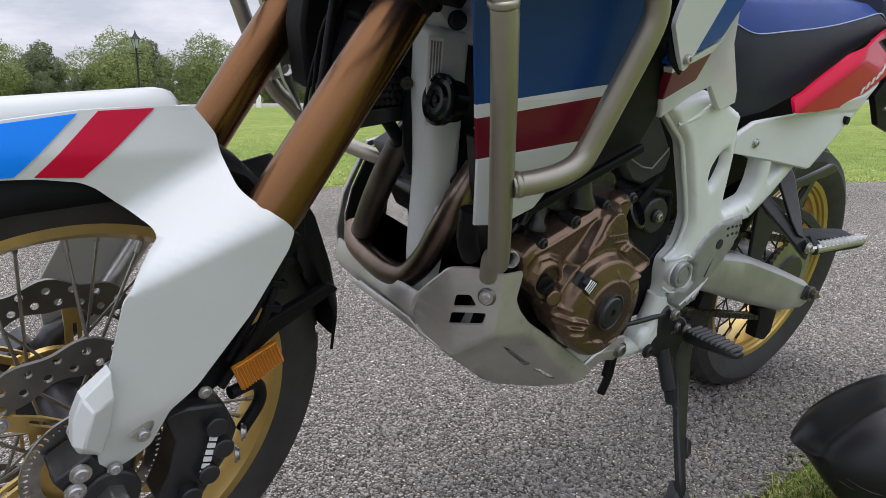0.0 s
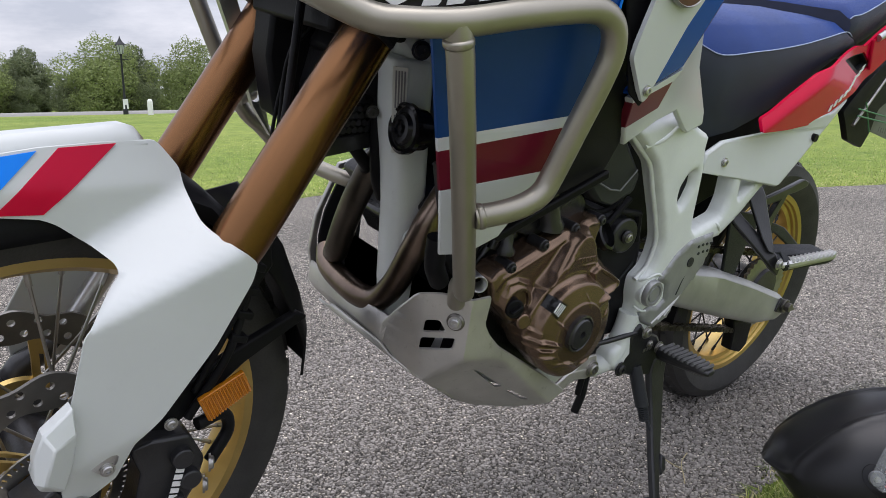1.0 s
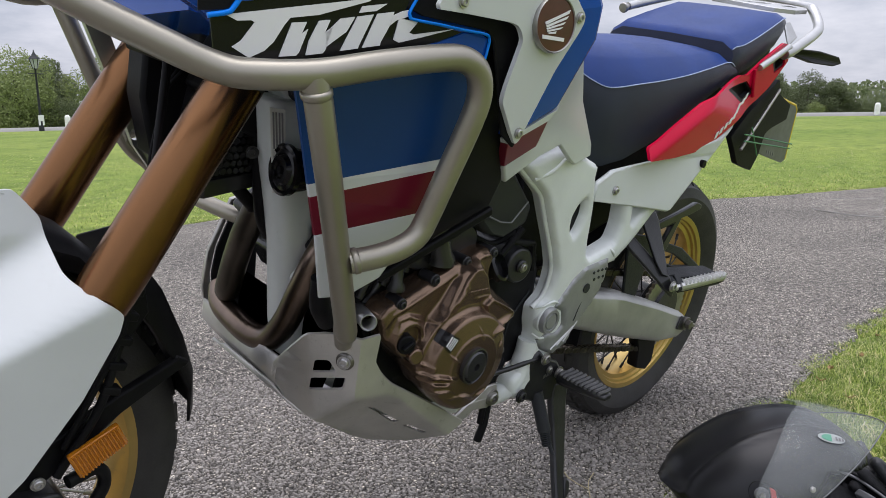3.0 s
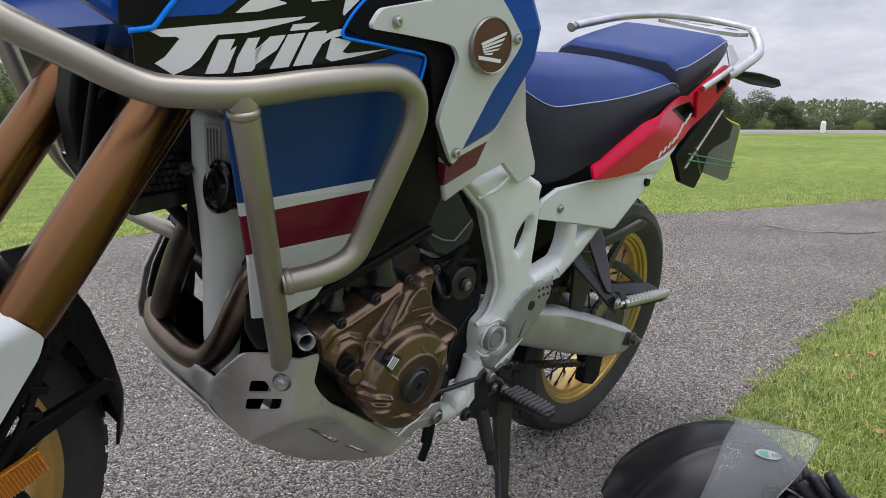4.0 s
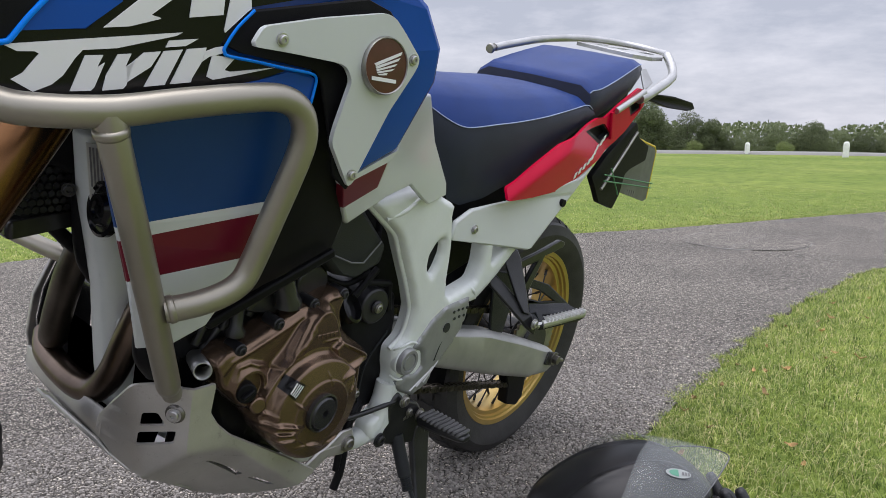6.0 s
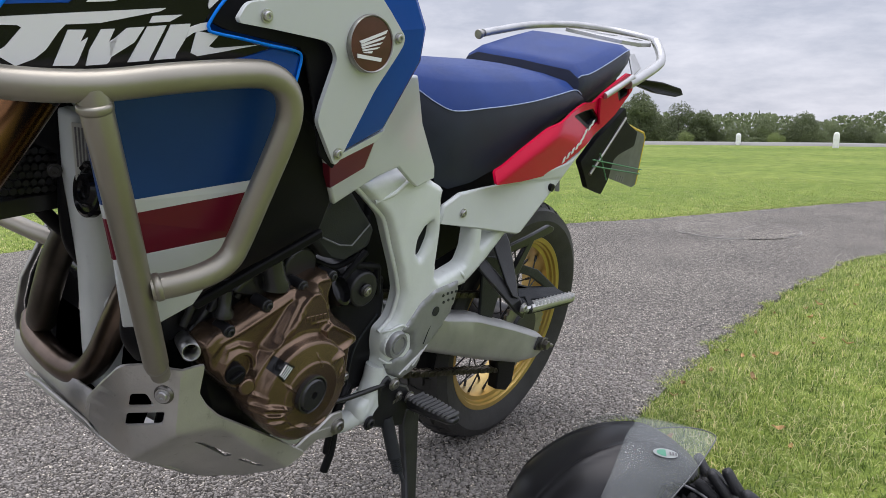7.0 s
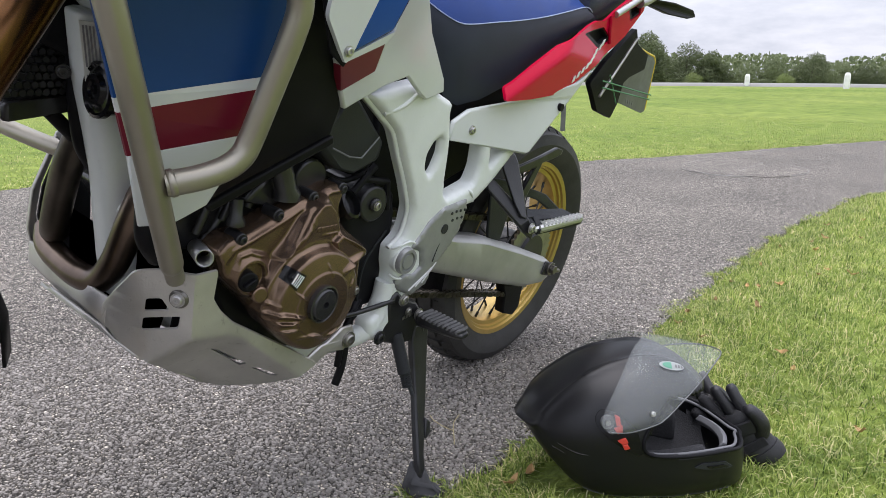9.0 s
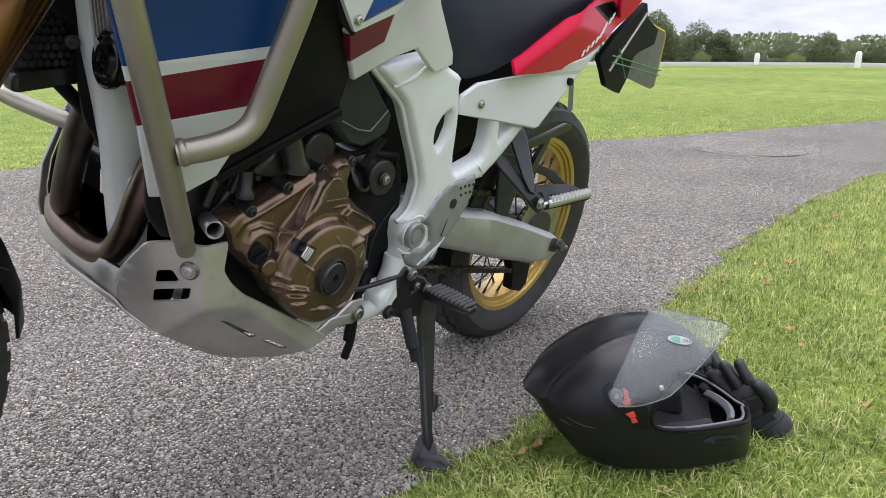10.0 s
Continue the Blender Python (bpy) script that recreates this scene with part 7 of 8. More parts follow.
for bar_pts in ([(0.295, 0.965), (0.3085, 0.967), (0.304, 0.956), (0.310, 0.961), (0.3026, 0.940), (0.300, 0.937), (0.2845, 0.935)],
                [(0.320, 0.969), (0.3305, 0.971), (0.326, 0.959), (0.333, 0.965), (0.3274, 0.944), (0.325, 0.941), (0.309, 0.938), (0.3115, 0.951)],
                [(0.327, 0.959), (0.3405, 0.973), (0.3545, 0.976), (0.3468, 0.962), (0.328, 0.947)],
                [(0.357, 0.9765), (0.373, 0.980), (0.360, 0.950), (0.3595, 0.948), (0.342, 0.9445)],
                [(0.377, 0.981), (0.394, 0.9845), (0.390, 0.9705), (0.3826, 0.956), (0.382, 0.9526), (0.364, 0.949)],
                [(0.393, 0.981), (0.403, 0.986), (0.410, 0.988), (0.410, 0.982), (0.397, 0.977), (0.391, 0.972)]):
    graphic("white_bar", bar_pts, WHITEMARK)
graphic("white_dash", [(0.361, 0.986), (0.386, 0.991), (0.3755, 0.9835), (0.3585, 0.980)], WHITEMARK)
graphic("white_flick", [(0.400, 0.979), (0.421, 0.9785), (0.412, 0.967), (0.418, 0.966), (0.462, 0.975), (0.423, 0.963), (0.402, 0.957), (0.396, 0.959)], WHITEMARK)
graphic("white_wedge", [(0.338, 1.019), (0.375, 1.045), (0.372, 1.030), (0.345, 1.005), (0.352, 1.004), (0.353, 1.003), (0.328, 0.993), (0.308, 0.989)], WHITEMARK)
graphic("white_wedge", [(0.380, 1.040), (0.408, 1.050), (0.407, 1.015), (0.377, 1.008)], WHITEMARK)
graphic("white_wedge", [(0.414, 1.040), (0.4305, 1.045), (0.433, 1.025), (0.428, 1.020), (0.410, 1.000), (0.409, 1.002)], WHITEMARK)
graphic("blue_flash", [(0.268, 1.010), (0.316, 1.030), (0.322, 1.012), (0.307, 0.998), (0.2945, 0.9865), (0.250, 0.978)], BLUE, 0.003)
graphic("dark_corner", [(0.215, 1.020), (0.270, 1.025), (0.265, 1.008), (0.2526, 0.990), (0.240, 0.972), (0.236, 0.970), (0.215, 0.967)], BLACK, 0.003)
graphic("blue_lower", [(0.411, 0.9505), (0.446, 0.961), (0.475, 0.972), (0.497, 0.973), (0.509, 0.969), (0.508, 0.958), (0.504, 0.939), (0.495, 0.935), (0.474, 0.948), (0.453, 0.953)], BLUE, 0.003)
tube("blue_edge", [on_fair(x, z, 0.005) for x, z in ((0.435, 1.024), (0.420, 1.006), (0.410, 0.988), (0.410, 0.983), (0.414, 0.980), (0.444, 0.978), (0.474, 0.9755), (0.499, 0.974), (0.509, 0.969), (0.508, 0.956), (0.505, 0.940))], 0.0016, SKYBLUE, fair, seg=8)
tube("blue_rim", [on_fair(x, z, 0.004) for x, z in ((0.280, 1.026), (0.269, 1.009), (0.2534, 0.988), (0.243, 0.972), (0.238, 0.968), (0.222, 0.964))], 0.0024, SKYBLUE, fair, seg=8)
# recess and white badge cover
plate("recess", [on_fair(x, z, 0.003) for x, z in ((0.408, 0.990), (0.424, 1.021), (0.560, 1.056), (0.592, 1.048), (0.634, 1.010), (0.634, 0.996), (0.602, 0.944), (0.576, 0.876), (0.564, 0.853), (0.545, 0.868), (0.528, 0.930), (0.516, 0.968), (0.506, 0.977), (0.425, 0.984))], 0.004, BLACK, fair, bevel=0.002)
WBP = [(0.420, 0.997), (0.428, 1.012), (0.493, 1.029), (0.570, 1.045), (0.583, 1.042), (0.629, 1.006), (0.629, 0.997), (0.598, 0.946), (0.574, 0.881), (0.568, 0.863), (0.562, 0.858), (0.528, 0.906), (0.529, 0.923), (0.538, 0.973), (0.528, 0.986), (0.516, 0.989), (0.458, 0.992), (0.422, 0.993)]


def cover_depth(x, z):
    return -0.338 - 0.1 * (min(x, 0.60) - 0.424) + 0.085 * max(0.0, 0.985 - z)


cap_panel = sheet("badge_cover", round_poly(WBP, 0.006, 3), [], cover_depth, 0.006, WHITE, fair, "white plastic cover with a round badge", step=0.008, bevel=0.003, smooth=30)
bn = Vector((-0.12, -1, 0.08)).normalized()
bq = Vector((0, 1, 0)).rotation_difference(bn).to_matrix().to_4x4()
bc = Matrix.Translation((0.5755, -0.3535, 0.9925)) @ bq
bm = bmesh.new()
add_lathe(bm, [(0.0280, 0.0), (0.0280, 0.005), (0.0290, 0.006), (0.0302, 0.004), (0.0305, 0.0)], bc, 44)
badge = part("badge_ring", bm, STEEL, fair, "chrome-rimmed round badge", smooth=40)
bm = bmesh.new()
add_lathe(bm, [(0.0286, 0.002), (0.0282, 0.0042), (0.0005, 0.0048)], bc, 44)
part("badge_face", bm, BADGERED, fair, "dark red badge face")
bm = bmesh.new()
bu = Vector((1, -0.12, 0)).normalized()
bv = bn.cross(bu).normalized()
bv = bv if bv.z > 0 else -bv
bo = Vector((0.5755, -0.3535, 0.9925)) + bn * 0.0056
for wing in ([(-0.0175, 0.0009), (0.019, 0.0165), (0.0175, 0.0128), (-0.0148, -0.0015)], [(-0.0155, -0.0023), (0.0170, 0.0100), (0.0148, 0.0068), (-0.0136, -0.0042)], [(-0.0143, -0.0050), (0.0138, 0.0036), (0.0107, 0.0008), (-0.0125, -0.0064)],
             [(-0.0132, -0.0072), (0.0108, -0.0018), (0.0068, -0.0044), (-0.0115, -0.0086)], [(-0.0115, -0.0094), (0.0015, -0.0070), (0.0003, -0.0094), (-0.009, -0.0102)], [(-0.0190, -0.0118), (0.0145, -0.0130), (0.0143, -0.0169), (-0.0185, -0.0158)]):
    add_plate(bm, [bo + bu * x + bv * z for x, z in wing], 0, offset=-bn * 0.001)
part("badge_emblem", bm, WHITEMARK, fair)
for p in ((0.448, cover_depth(0.448, 1.003) - 0.001, 1.003), (0.618, cover_depth(0.618, 1.003) - 0.001, 1.003), (0.563, cover_depth(0.563, 0.872) - 0.001, 0.872)):
    bolt(p, 0.0048, fair, CHROME, name="fairing_screw")
# maroon stub, white tail of the fairing below the tank
stub = plate("lower_flash", [(0.580, -0.316, 0.852), (0.653, -0.314, 0.878), (0.662, -0.296, 0.841), (0.615, -0.288, 0.815)], 0.012, MAROON, fair, bevel=0.001)
plate("white_flash", [(0.578, -0.3165, 0.857), (0.664, -0.317, 0.893), (0.653, -0.3145, 0.878), (0.580, -0.3165, 0.852)], 0.012, WHITE, fair, bevel=0.0)
SWV = [(0.664, -0.317, 0.893), (0.69, -0.310, 0.96), (0.80, -0.245, 0.955), (0.880, -0.205, 0.880), (0.950, -0.190, 0.807), (0.958, -0.188, 0.786), (0.902, -0.198, 0.776), (0.880, -0.203, 0.786), (0.819, -0.222, 0.818), (0.743, -0.244, 0.810), (0.641, -0.274, 0.788), (0.615, -0.288, 0.815), (0.662, -0.296, 0.841), (0.653, -0.314, 0.878), (0.70, -0.285, 0.86), (0.80, -0.232, 0.86)]
tank_side = shell("tank_side", SWV, [(0, 1, 2, 15, 14), (2, 3, 15), (3, 4, 15), (4, 5, 6, 7), (4, 7, 8, 15), (8, 9, 14, 15), (9, 10, 11, 12, 14), (12, 13, 14), (13, 0, 14)], 0.01, WHITE, bike, "white plastic tank side cover", bevel=0.003, smooth=20)
# fuel tank body behind the fairing
bm = bmesh.new()
secs = []
for x, w, z0, z1 in ((0.25, 0.18, 0.93, 1.10), (0.40, 0.25, 0.90, 1.16), (0.55, 0.27, 0.86, 1.18), (0.66, 0.26, 0.86, 1.13), (0.78, 0.20, 0.84, 1.04), (0.90, 0.13, 0.82, 0.98), (0.97, 0.10, 0.82, 0.94)):
    secs.append([Vector((x, y, z)) for y, z in ((-w, z0 + 0.03), (-w, z1 - 0.07), (-w * 0.75, z1 - 0.02), (0, z1), (w * 0.75, z1 - 0.02), (w, z1 - 0.07), (w, z0 + 0.03), (0, z0))])
add_loft(bm, secs)
part("fuel_tank", bm, BLUE, bike, "blue fuel tank", smooth=50)

# seats
def seat_loft(secs, sh):
    rings = []
    for x, w, zb, zs, zt, in secs:
        rings.append([Vector((x, y, z)) for y, z in ((-w * 0.95, zb), (-w * 0.99, zb + (zs - zb) * 0.30), (-w, zb + (zs - zb) * 0.8), (-w * 0.96, zs), (-w * 0.80, zs + (zt - zs) * sh), (-w * 0.45, zt - (zt - zs) * 0.10), (0, zt), (w * 0.45, zt - (zt - zs) * 0.10), (w * 0.80, zs + (zt - zs) * sh), (w * 0.96, zs), (w, zb + (zs - zb) * 0.8), (w * 0.99, zb + (zs - zb) * 0.30), (w * 0.95, zb))])
    return rings


def split_seat(name, secs, label, shoulder=0.62):
    rings = seat_loft(secs, shoulder)
    bm = bmesh.new()
    add_loft(bm, [r[3:10] for r in rings], closed=False, caps=False)
    top = part(name, bm, SEATBLUE, bike, label, smooth=60)
    for o, nm in (((0, 4), "side_cover"), ((9, 13), "side_cover")):
        bm = bmesh.new()
        add_loft(bm, [r[o[0]:o[1]] for r in rings], closed=False, caps=False)
        part(nm, bm, SEATBLACK, top, "black vinyl side", smooth=60)
    for ring, nm in ((rings[0], "front_wall"), (rings[-1], "rear_wall")):
        bm = bmesh.new()
        bm.faces.new([bm.verts.new(p) for p in ring])
        part(nm, bm, SEATBLACK, top)
    bm = bmesh.new()
    add_tube(bm, smooth_path([r[3] + Vector((0, -0.0012, 0.0012)) for r in rings], 4), 0.0011, 6)
    part("stitching", bm, THREAD, top, "pale stitched seam")
    return top


split_seat("rider_seat", [(0.955, 0.085, 0.875, 0.935, 0.948), (0.975, 0.112, 0.850, 0.918, 0.956), (1.00, 0.130, 0.815, 0.903, 0.962), (1.03, 0.145, 0.760, 0.892, 0.965), (1.06, 0.153, 0.750, 0.892, 0.967), (1.12, 0.160, 0.761, 0.900, 0.969), (1.19, 0.164, 0.786, 0.908, 0.971), (1.28, 0.166, 0.824, 0.921, 0.974), (1.37, 0.166, 0.871, 0.938, 0.977), (1.44, 0.165, 0.904, 0.951, 0.975), (1.475, 0.163, 0.921, 0.943, 0.965), (1.497, 0.160, 0.926, 0.930, 0.955)], "blue and black vinyl rider seat with pale stitching")
split_seat("pillion_seat", [(1.460, 0.155, 0.922, 0.976, 0.992), (1.466, 0.158, 0.922, 0.982, 1.004), (1.480, 0.161, 0.923, 0.985, 1.010), (1.50, 0.162, 0.925, 0.990, 1.015), (1.55, 0.161, 0.942, 1.007, 1.030), (1.61, 0.157, 0.965, 1.028, 1.047), (1.68, 0.150, 0.996, 1.052, 1.066), (1.73, 0.135, 1.015, 1.058, 1.069), (1.755, 0.110, 1.030, 1.058, 1.064)], "blue vinyl pillion seat with black sides", 0.86)

# tail
bm = bmesh.new()
add_plate(bm, [(1.03, -0.135, 0.70), (1.06, -0.135, 0.79), (1.30, -0.140, 0.855), (1.50, -0.145, 0.930), (1.70, -0.130, 1.01), (1.70, -0.130, 0.95), (1.52, -0.140, 0.85), (1.30, -0.150, 0.75), (1.15, -0.145, 0.70)], 0.27)
part("seat_base", bm, BLACK, bike, "black plastic seat base", bevel=0.005)
plate("tail_side_panel", [(1.019, -0.172, 0.695), (1.026, -0.170, 0.728), (1.068, -0.172, 0.749), (1.164, -0.186, 0.762), (1.280, -0.196, 0.782), (1.411, -0.196, 0.802), (1.479, -0.190, 0.826), (1.400, -0.198, 0.772), (1.322, -0.203, 0.716), (1.262, -0.203, 0.664), (1.245, -0.202, 0.660), (1.130, -0.188, 0.678)], 0.010, WHITE, bike, "white plastic tail side panel", bevel=0.004)
for p, r in (((1.078, -0.178, 0.712), 0.0065),):
    bolt(p, r, bike, CHROME, name="panel_screw")
# black disc on the panel's face in place of a hole's dark inside
bm = bmesh.new()
add_cyl(bm, (1.352, -0.204, 0.752), (1.352, -0.195, 0.752), 0.008, 14)
part("panel_hole_disc", bm, BLACK, bike)
COWL = [(1.124, 0.794), (1.153, 0.806), (1.209, 0.834), (1.295, 0.875), (1.467, 0.929), (1.503, 0.931), (1.556, 0.962), (1.645, 1.005), (1.679, 1.003), (1.695, 0.968), (1.626, 0.905), (1.581, 0.879), (1.463, 0.830), (1.390, 0.795), (1.357, 0.779), (1.217, 0.772), (1.117, 0.772)]
POCKET = [(1.406, 0.901), (1.505, 0.919), (1.556, 0.894), (1.503, 0.870)]
POCKET_REAR = [(1.611, 0.962), (1.670, 0.980), (1.679, 0.958), (1.635, 0.938)]


def cowl_depth(x, z):
    """Three facets: a bright upper strip, a lower flank and a rear flank."""
    d1 = (x - 1.132) * -0.419 + (z - 0.780) * 0.909
    d3 = (x - 1.312) * 0.46 + (z - 0.863) * 0.888
    return smooth_min((smooth_max((-0.212 + 0.9 * d1, -0.212 - 0.2 * d1, -0.212 + 0.32 * d3), 500), -0.178), 300)


red_tail = sheet("tail_cowl", round_poly(COWL, 0.006, 3), [round_poly(POCKET, 0.006, 3), round_poly(POCKET_REAR, 0.005, 3)], cowl_depth, 0.006, RED, bike, "glossy red tail cowl", step=0.005, smooth=40)
for hole in (POCKET, POCKET_REAR):
    cx, cz = sum(p[0] for p in hole) / 4, sum(p[1] for p in hole) / 4
    inner = [(cx + (x - cx) * 0.72 + 0.006, cz + (z - cz) * 0.72 + 0.003) for x, z in hole]
    sheet("pocket_rim", round_poly([(cx + (x - cx) * 1.02, cz + (z - cz) * 1.02) for x, z in hole], 0.006, 3), [inner], lambda x, z: cowl_depth(x, z) + 0.004, 0.012, DARKGREY, red_tail, step=0.012)
    sheet("pocket", hole, [], lambda x, z: cowl_depth(x, z) + 0.016, 0.004, BLACK, red_tail, step=0.02)
tube("cowl_rib", [(1.525, cowl_depth(1.525, 0.935) - 0.002, 0.944), (1.535, cowl_depth(1.535, 0.915) - 0.003, 0.912), (1.550, cowl_depth(1.55, 0.89) - 0.002, 0.886)], 0.004, RED, red_tail, seg=8)
for k in range(9):
    x = 1.378 + 0.0150 * k + (0.012 if k > 6 else 0)
    z = 0.799 + 0.0096 * k
    y = cowl_depth(x + 0.005, z + 0.010) - 0.003
    stripe("name_bar", [(x, y, z + 0.003), (x + 0.003, y, z + 0.015), (x + 0.011, y, z + 0.019), (x + 0.008, y, z + 0.007)], WHITEMARK, red_tail, 0.0014)
# rear rack and grab rail
bm = bmesh.new()
add_tube(bm, smooth_path([(1.545, -0.180, 0.948), (1.600, -0.181, 0.970), (1.668, -0.182, 0.998)], 5), 0.0075, 12)
rack = part("rack", bm, ALU, bike, "silver cast rear rack and grab rail", smooth=50)
tube("rail", [(1.650, -0.182, 0.981), (1.690, -0.182, 0.992), (1.836, -0.168, 1.036), (1.890, -0.150, 1.056), (1.925, -0.125, 1.078), (1.945, -0.103, 1.096)], 0.0118, ALU, rack, seg=16)
tube("right_rail", [(1.520, 0.160, 1.034), (1.577, 0.160, 1.047), (1.715, 0.152, 1.077), (1.857, 0.130, 1.099), (1.931, 0.100, 1.107), (2.000, 0.050, 1.110), (2.018, -0.020, 1.107), (1.985, -0.080, 1.101), (1.945, -0.103, 1.096)], 0.0095, ALU, rack, seg=16)
bm = bmesh.new()
add_cyl(bm, (1.500, 0.160, 1.029), (1.508, 0.160, 1.031), 0.0120, 16)
add_cyl(bm, (1.508, 0.160, 1.031), (1.545, 0.160, 1.039), 0.0075, 14)
part("rail_end", bm, STEEL, rack, bevel=0.002)
plate("carrier", [(1.845, 0.118, 1.091), (1.925, 0.095, 1.099), (1.990, 0.045, 1.102), (2.008, -0.020, 1.101), (1.980, -0.075, 1.097), (1.925, -0.100, 1.090), (1.880, -0.090, 1.084), (1.850, -0.050, 1.083), (1.838, 0.020, 1.086)], 0.010, ALU, rack, bevel=0.003, offset=(0, 0, -0.010),
      holes=[[(1.870, 0.085, 1.093), (1.920, 0.072, 1.097), (1.935, 0.045, 1.098), (1.870, 0.060, 1.092)], [(1.875, 0.030, 1.091), (1.945, 0.020, 1.097), (1.945, -0.010, 1.096), (1.885, 0.0, 1.091)], [(1.900, -0.035, 1.091), (1.965, -0.035, 1.097), (1.955, -0.065, 1.095), (1.915, -0.070, 1.091)]])
plate("rail_gusset", [(1.722, -0.160, 1.000), (1.735, -0.130, 1.050), (1.766, -0.130, 1.053), (1.778, -0.152, 1.021)], 0.006, ALU, rack)
plate("tail_fin", [(1.700, -0.165, 0.985), (1.728, -0.180, 0.996), (1.860, -0.186, 0.998), (1.984, -0.190, 0.990), (2.015, -0.190, 0.974), (1.959, -0.190, 0.966), (1.840, -0.185, 0.968)], 0.02, BLACK, bike, "black plastic tail light arm", bevel=0.005)
HOLDER = [(1.725, 0.924), (1.755, 0.888), (1.836, 0.864), (1.838, 0.827), (1.754, 0.806), (1.728, 0.792), (1.725, 0.741), (1.703, 0.704), (1.615, 0.725), (1.577, 0.762), (1.544, 0.791), (1.601, 0.843)]
mud = plate("plate_holder", [(x, -0.160, z) for x, z in round_poly(HOLDER, 0.006, 2)], 0.014, BLACK, bike, "black plastic number plate holder", bevel=0.003)
NPLATE = [(1.800, 0.880), (1.898, 0.862), (1.955, 0.853), (1.971, 0.842), (1.989, 0.706), (1.968, 0.700), (1.786, 0.736), (1.760, 0.80)]
plate("number_plate", [(x, -0.130, z) for x, z in NPLATE], 0.004, PLATEBACK, mud, "weathered grey number plate back", bevel=0.001)
tube("yellow_edge", [(1.830, -0.128, 0.8775), (1.900, -0.128, 0.865), (1.957, -0.128, 0.856), (1.973, -0.128, 0.843), (1.991, -0.128, 0.708)], 0.0030, YELLOW, mud, seg=8, smooth=False)
tube("holder_stay", [(1.720, -0.168, 0.900), (1.650, -0.172, 0.835), (1.575, -0.176, 0.765)], 0.004, STEEL, mud, seg=8, smooth=False)
for a, b in (((1.555, -0.185, 0.803), (1.990, -0.136, 0.752)), ((1.560, -0.185, 0.788), (1.985, -0.136, 0.740)), ((1.600, -0.178, 0.815), (1.690, -0.170, 0.745))):
    tube("lashing_cord", [a, b], 0.0017, CORD, mud, seg=8, smooth=False)
for k in range(4):
    stripe("print_bar", [(1.762 + 0.014 * k, -0.1635, 0.752 - 0.002 * k), (1.772 + 0.014 * k, -0.1625, 0.750 - 0.002 * k), (1.774 + 0.014 * k, -0.1625, 0.738 - 0.002 * k), (1.764 + 0.014 * k, -0.1635, 0.740 - 0.002 * k)], INK, mud, 0.001)

# side stand and rider footrest
st = plate("side_stand", [(0.985, -0.198, 0.345), (1.030, -0.198, 0.340), (1.034, -0.200, 0.298), (1.003, -0.240, 0.214), (0.981, -0.265, 0.171), (0.947, -0.300, 0.129), (0.940, -0.318, 0.098), (0.922, -0.318, 0.098), (0.927, -0.300, 0.138), (0.952, -0.265, 0.183), (0.967, -0.240, 0.227), (0.984, -0.200, 0.313)], 0.016, BLACKMETAL, bike, "black steel side stand resting on the ground", bevel=0.004)
plate("stop_lug", [(0.978, -0.268, 0.180), (0.990, -0.270, 0.172), (0.984, -0.280, 0.148), (0.966, -0.284, 0.146)], 0.012, BLACKMETAL, st, bevel=0.003)
bm = bmesh.new()
add_plate(bm, [(0.926, -0.304, 0.112), (0.912, -0.310, 0.090), (0.896, -0.315, 0.074), (0.905, -0.358, 0.078), (0.938, -0.369, 0.080), (0.946, -0.359, 0.086), (0.930, -0.345, 0.094), (0.942, -0.312, 0.112)], 0.03, offset=(0.006, 0.026, 0.0))
part("stand_foot", bm, BLACKMETAL, st, "cast steel stand foot", bevel=0.004)
brk = plate("stand_bracket", [(0.905, -0.190, 0.412), (0.925, -0.192, 0.430), (0.952, -0.192, 0.405), (0.985, -0.195, 0.392), (1.015, -0.200, 0.352), (1.020, -0.200, 0.325), (0.980, -0.196, 0.312), (0.935, -0.190, 0.318), (0.895, -0.186, 0.335), (0.888, -0.184, 0.352), (0.912, -0.186, 0.370)], 0.030, BLACKMETAL, bike, "black cast stand and footrest bracket", bevel=0.006)
for p, r in (((0.932, -0.200, 0.415), 0.009), ((0.985, -0.200, 0.372), 0.009), ((0.893, -0.190, 0.345), 0.010), ((0.955, -0.198, 0.385), 0.006)):
    bolt(p, r, brk, STEEL if r < 0.0095 else BLACKMETAL)
for k in range(4):
    stripe("mark_bar", [(0.948 + 0.009 * k, -0.1935 - 0.0003 * k, 0.372 + 0.001 * k), (0.954 + 0.009 * k, -0.1936 - 0.0003 * k, 0.374 + 0.001 * k), (0.954 + 0.009 * k, -0.1936 - 0.0003 * k, 0.368 + 0.001 * k), (0.948 + 0.009 * k, -0.1935 - 0.0003 * k, 0.366 + 0.001 * k)], STEEL, brk, 0.001)
bm = bmesh.new()
sp0, sp1 = Vector((0.946, -0.185, 0.335)), Vector((0.950, -0.232, 0.240))
add_tube(bm, [sp0, sp0.lerp(sp1, 0.72)], 0.0125, 14)
for k in range(7):
    c = sp0.lerp(sp1, 0.74 + 0.035 * k)
    add_tube(bm, [c, c + (sp1 - sp0).normalized() * 0.0022], 0.010, 12)
add_tube(bm, [sp0.lerp(sp1, 0.7), sp1 + Vector((0.004, -0.012, -0.012))], 0.004, 8)
part("stand_spring", bm, DARKGREY, st, "sleeved return spring")
bm = bmesh.new()
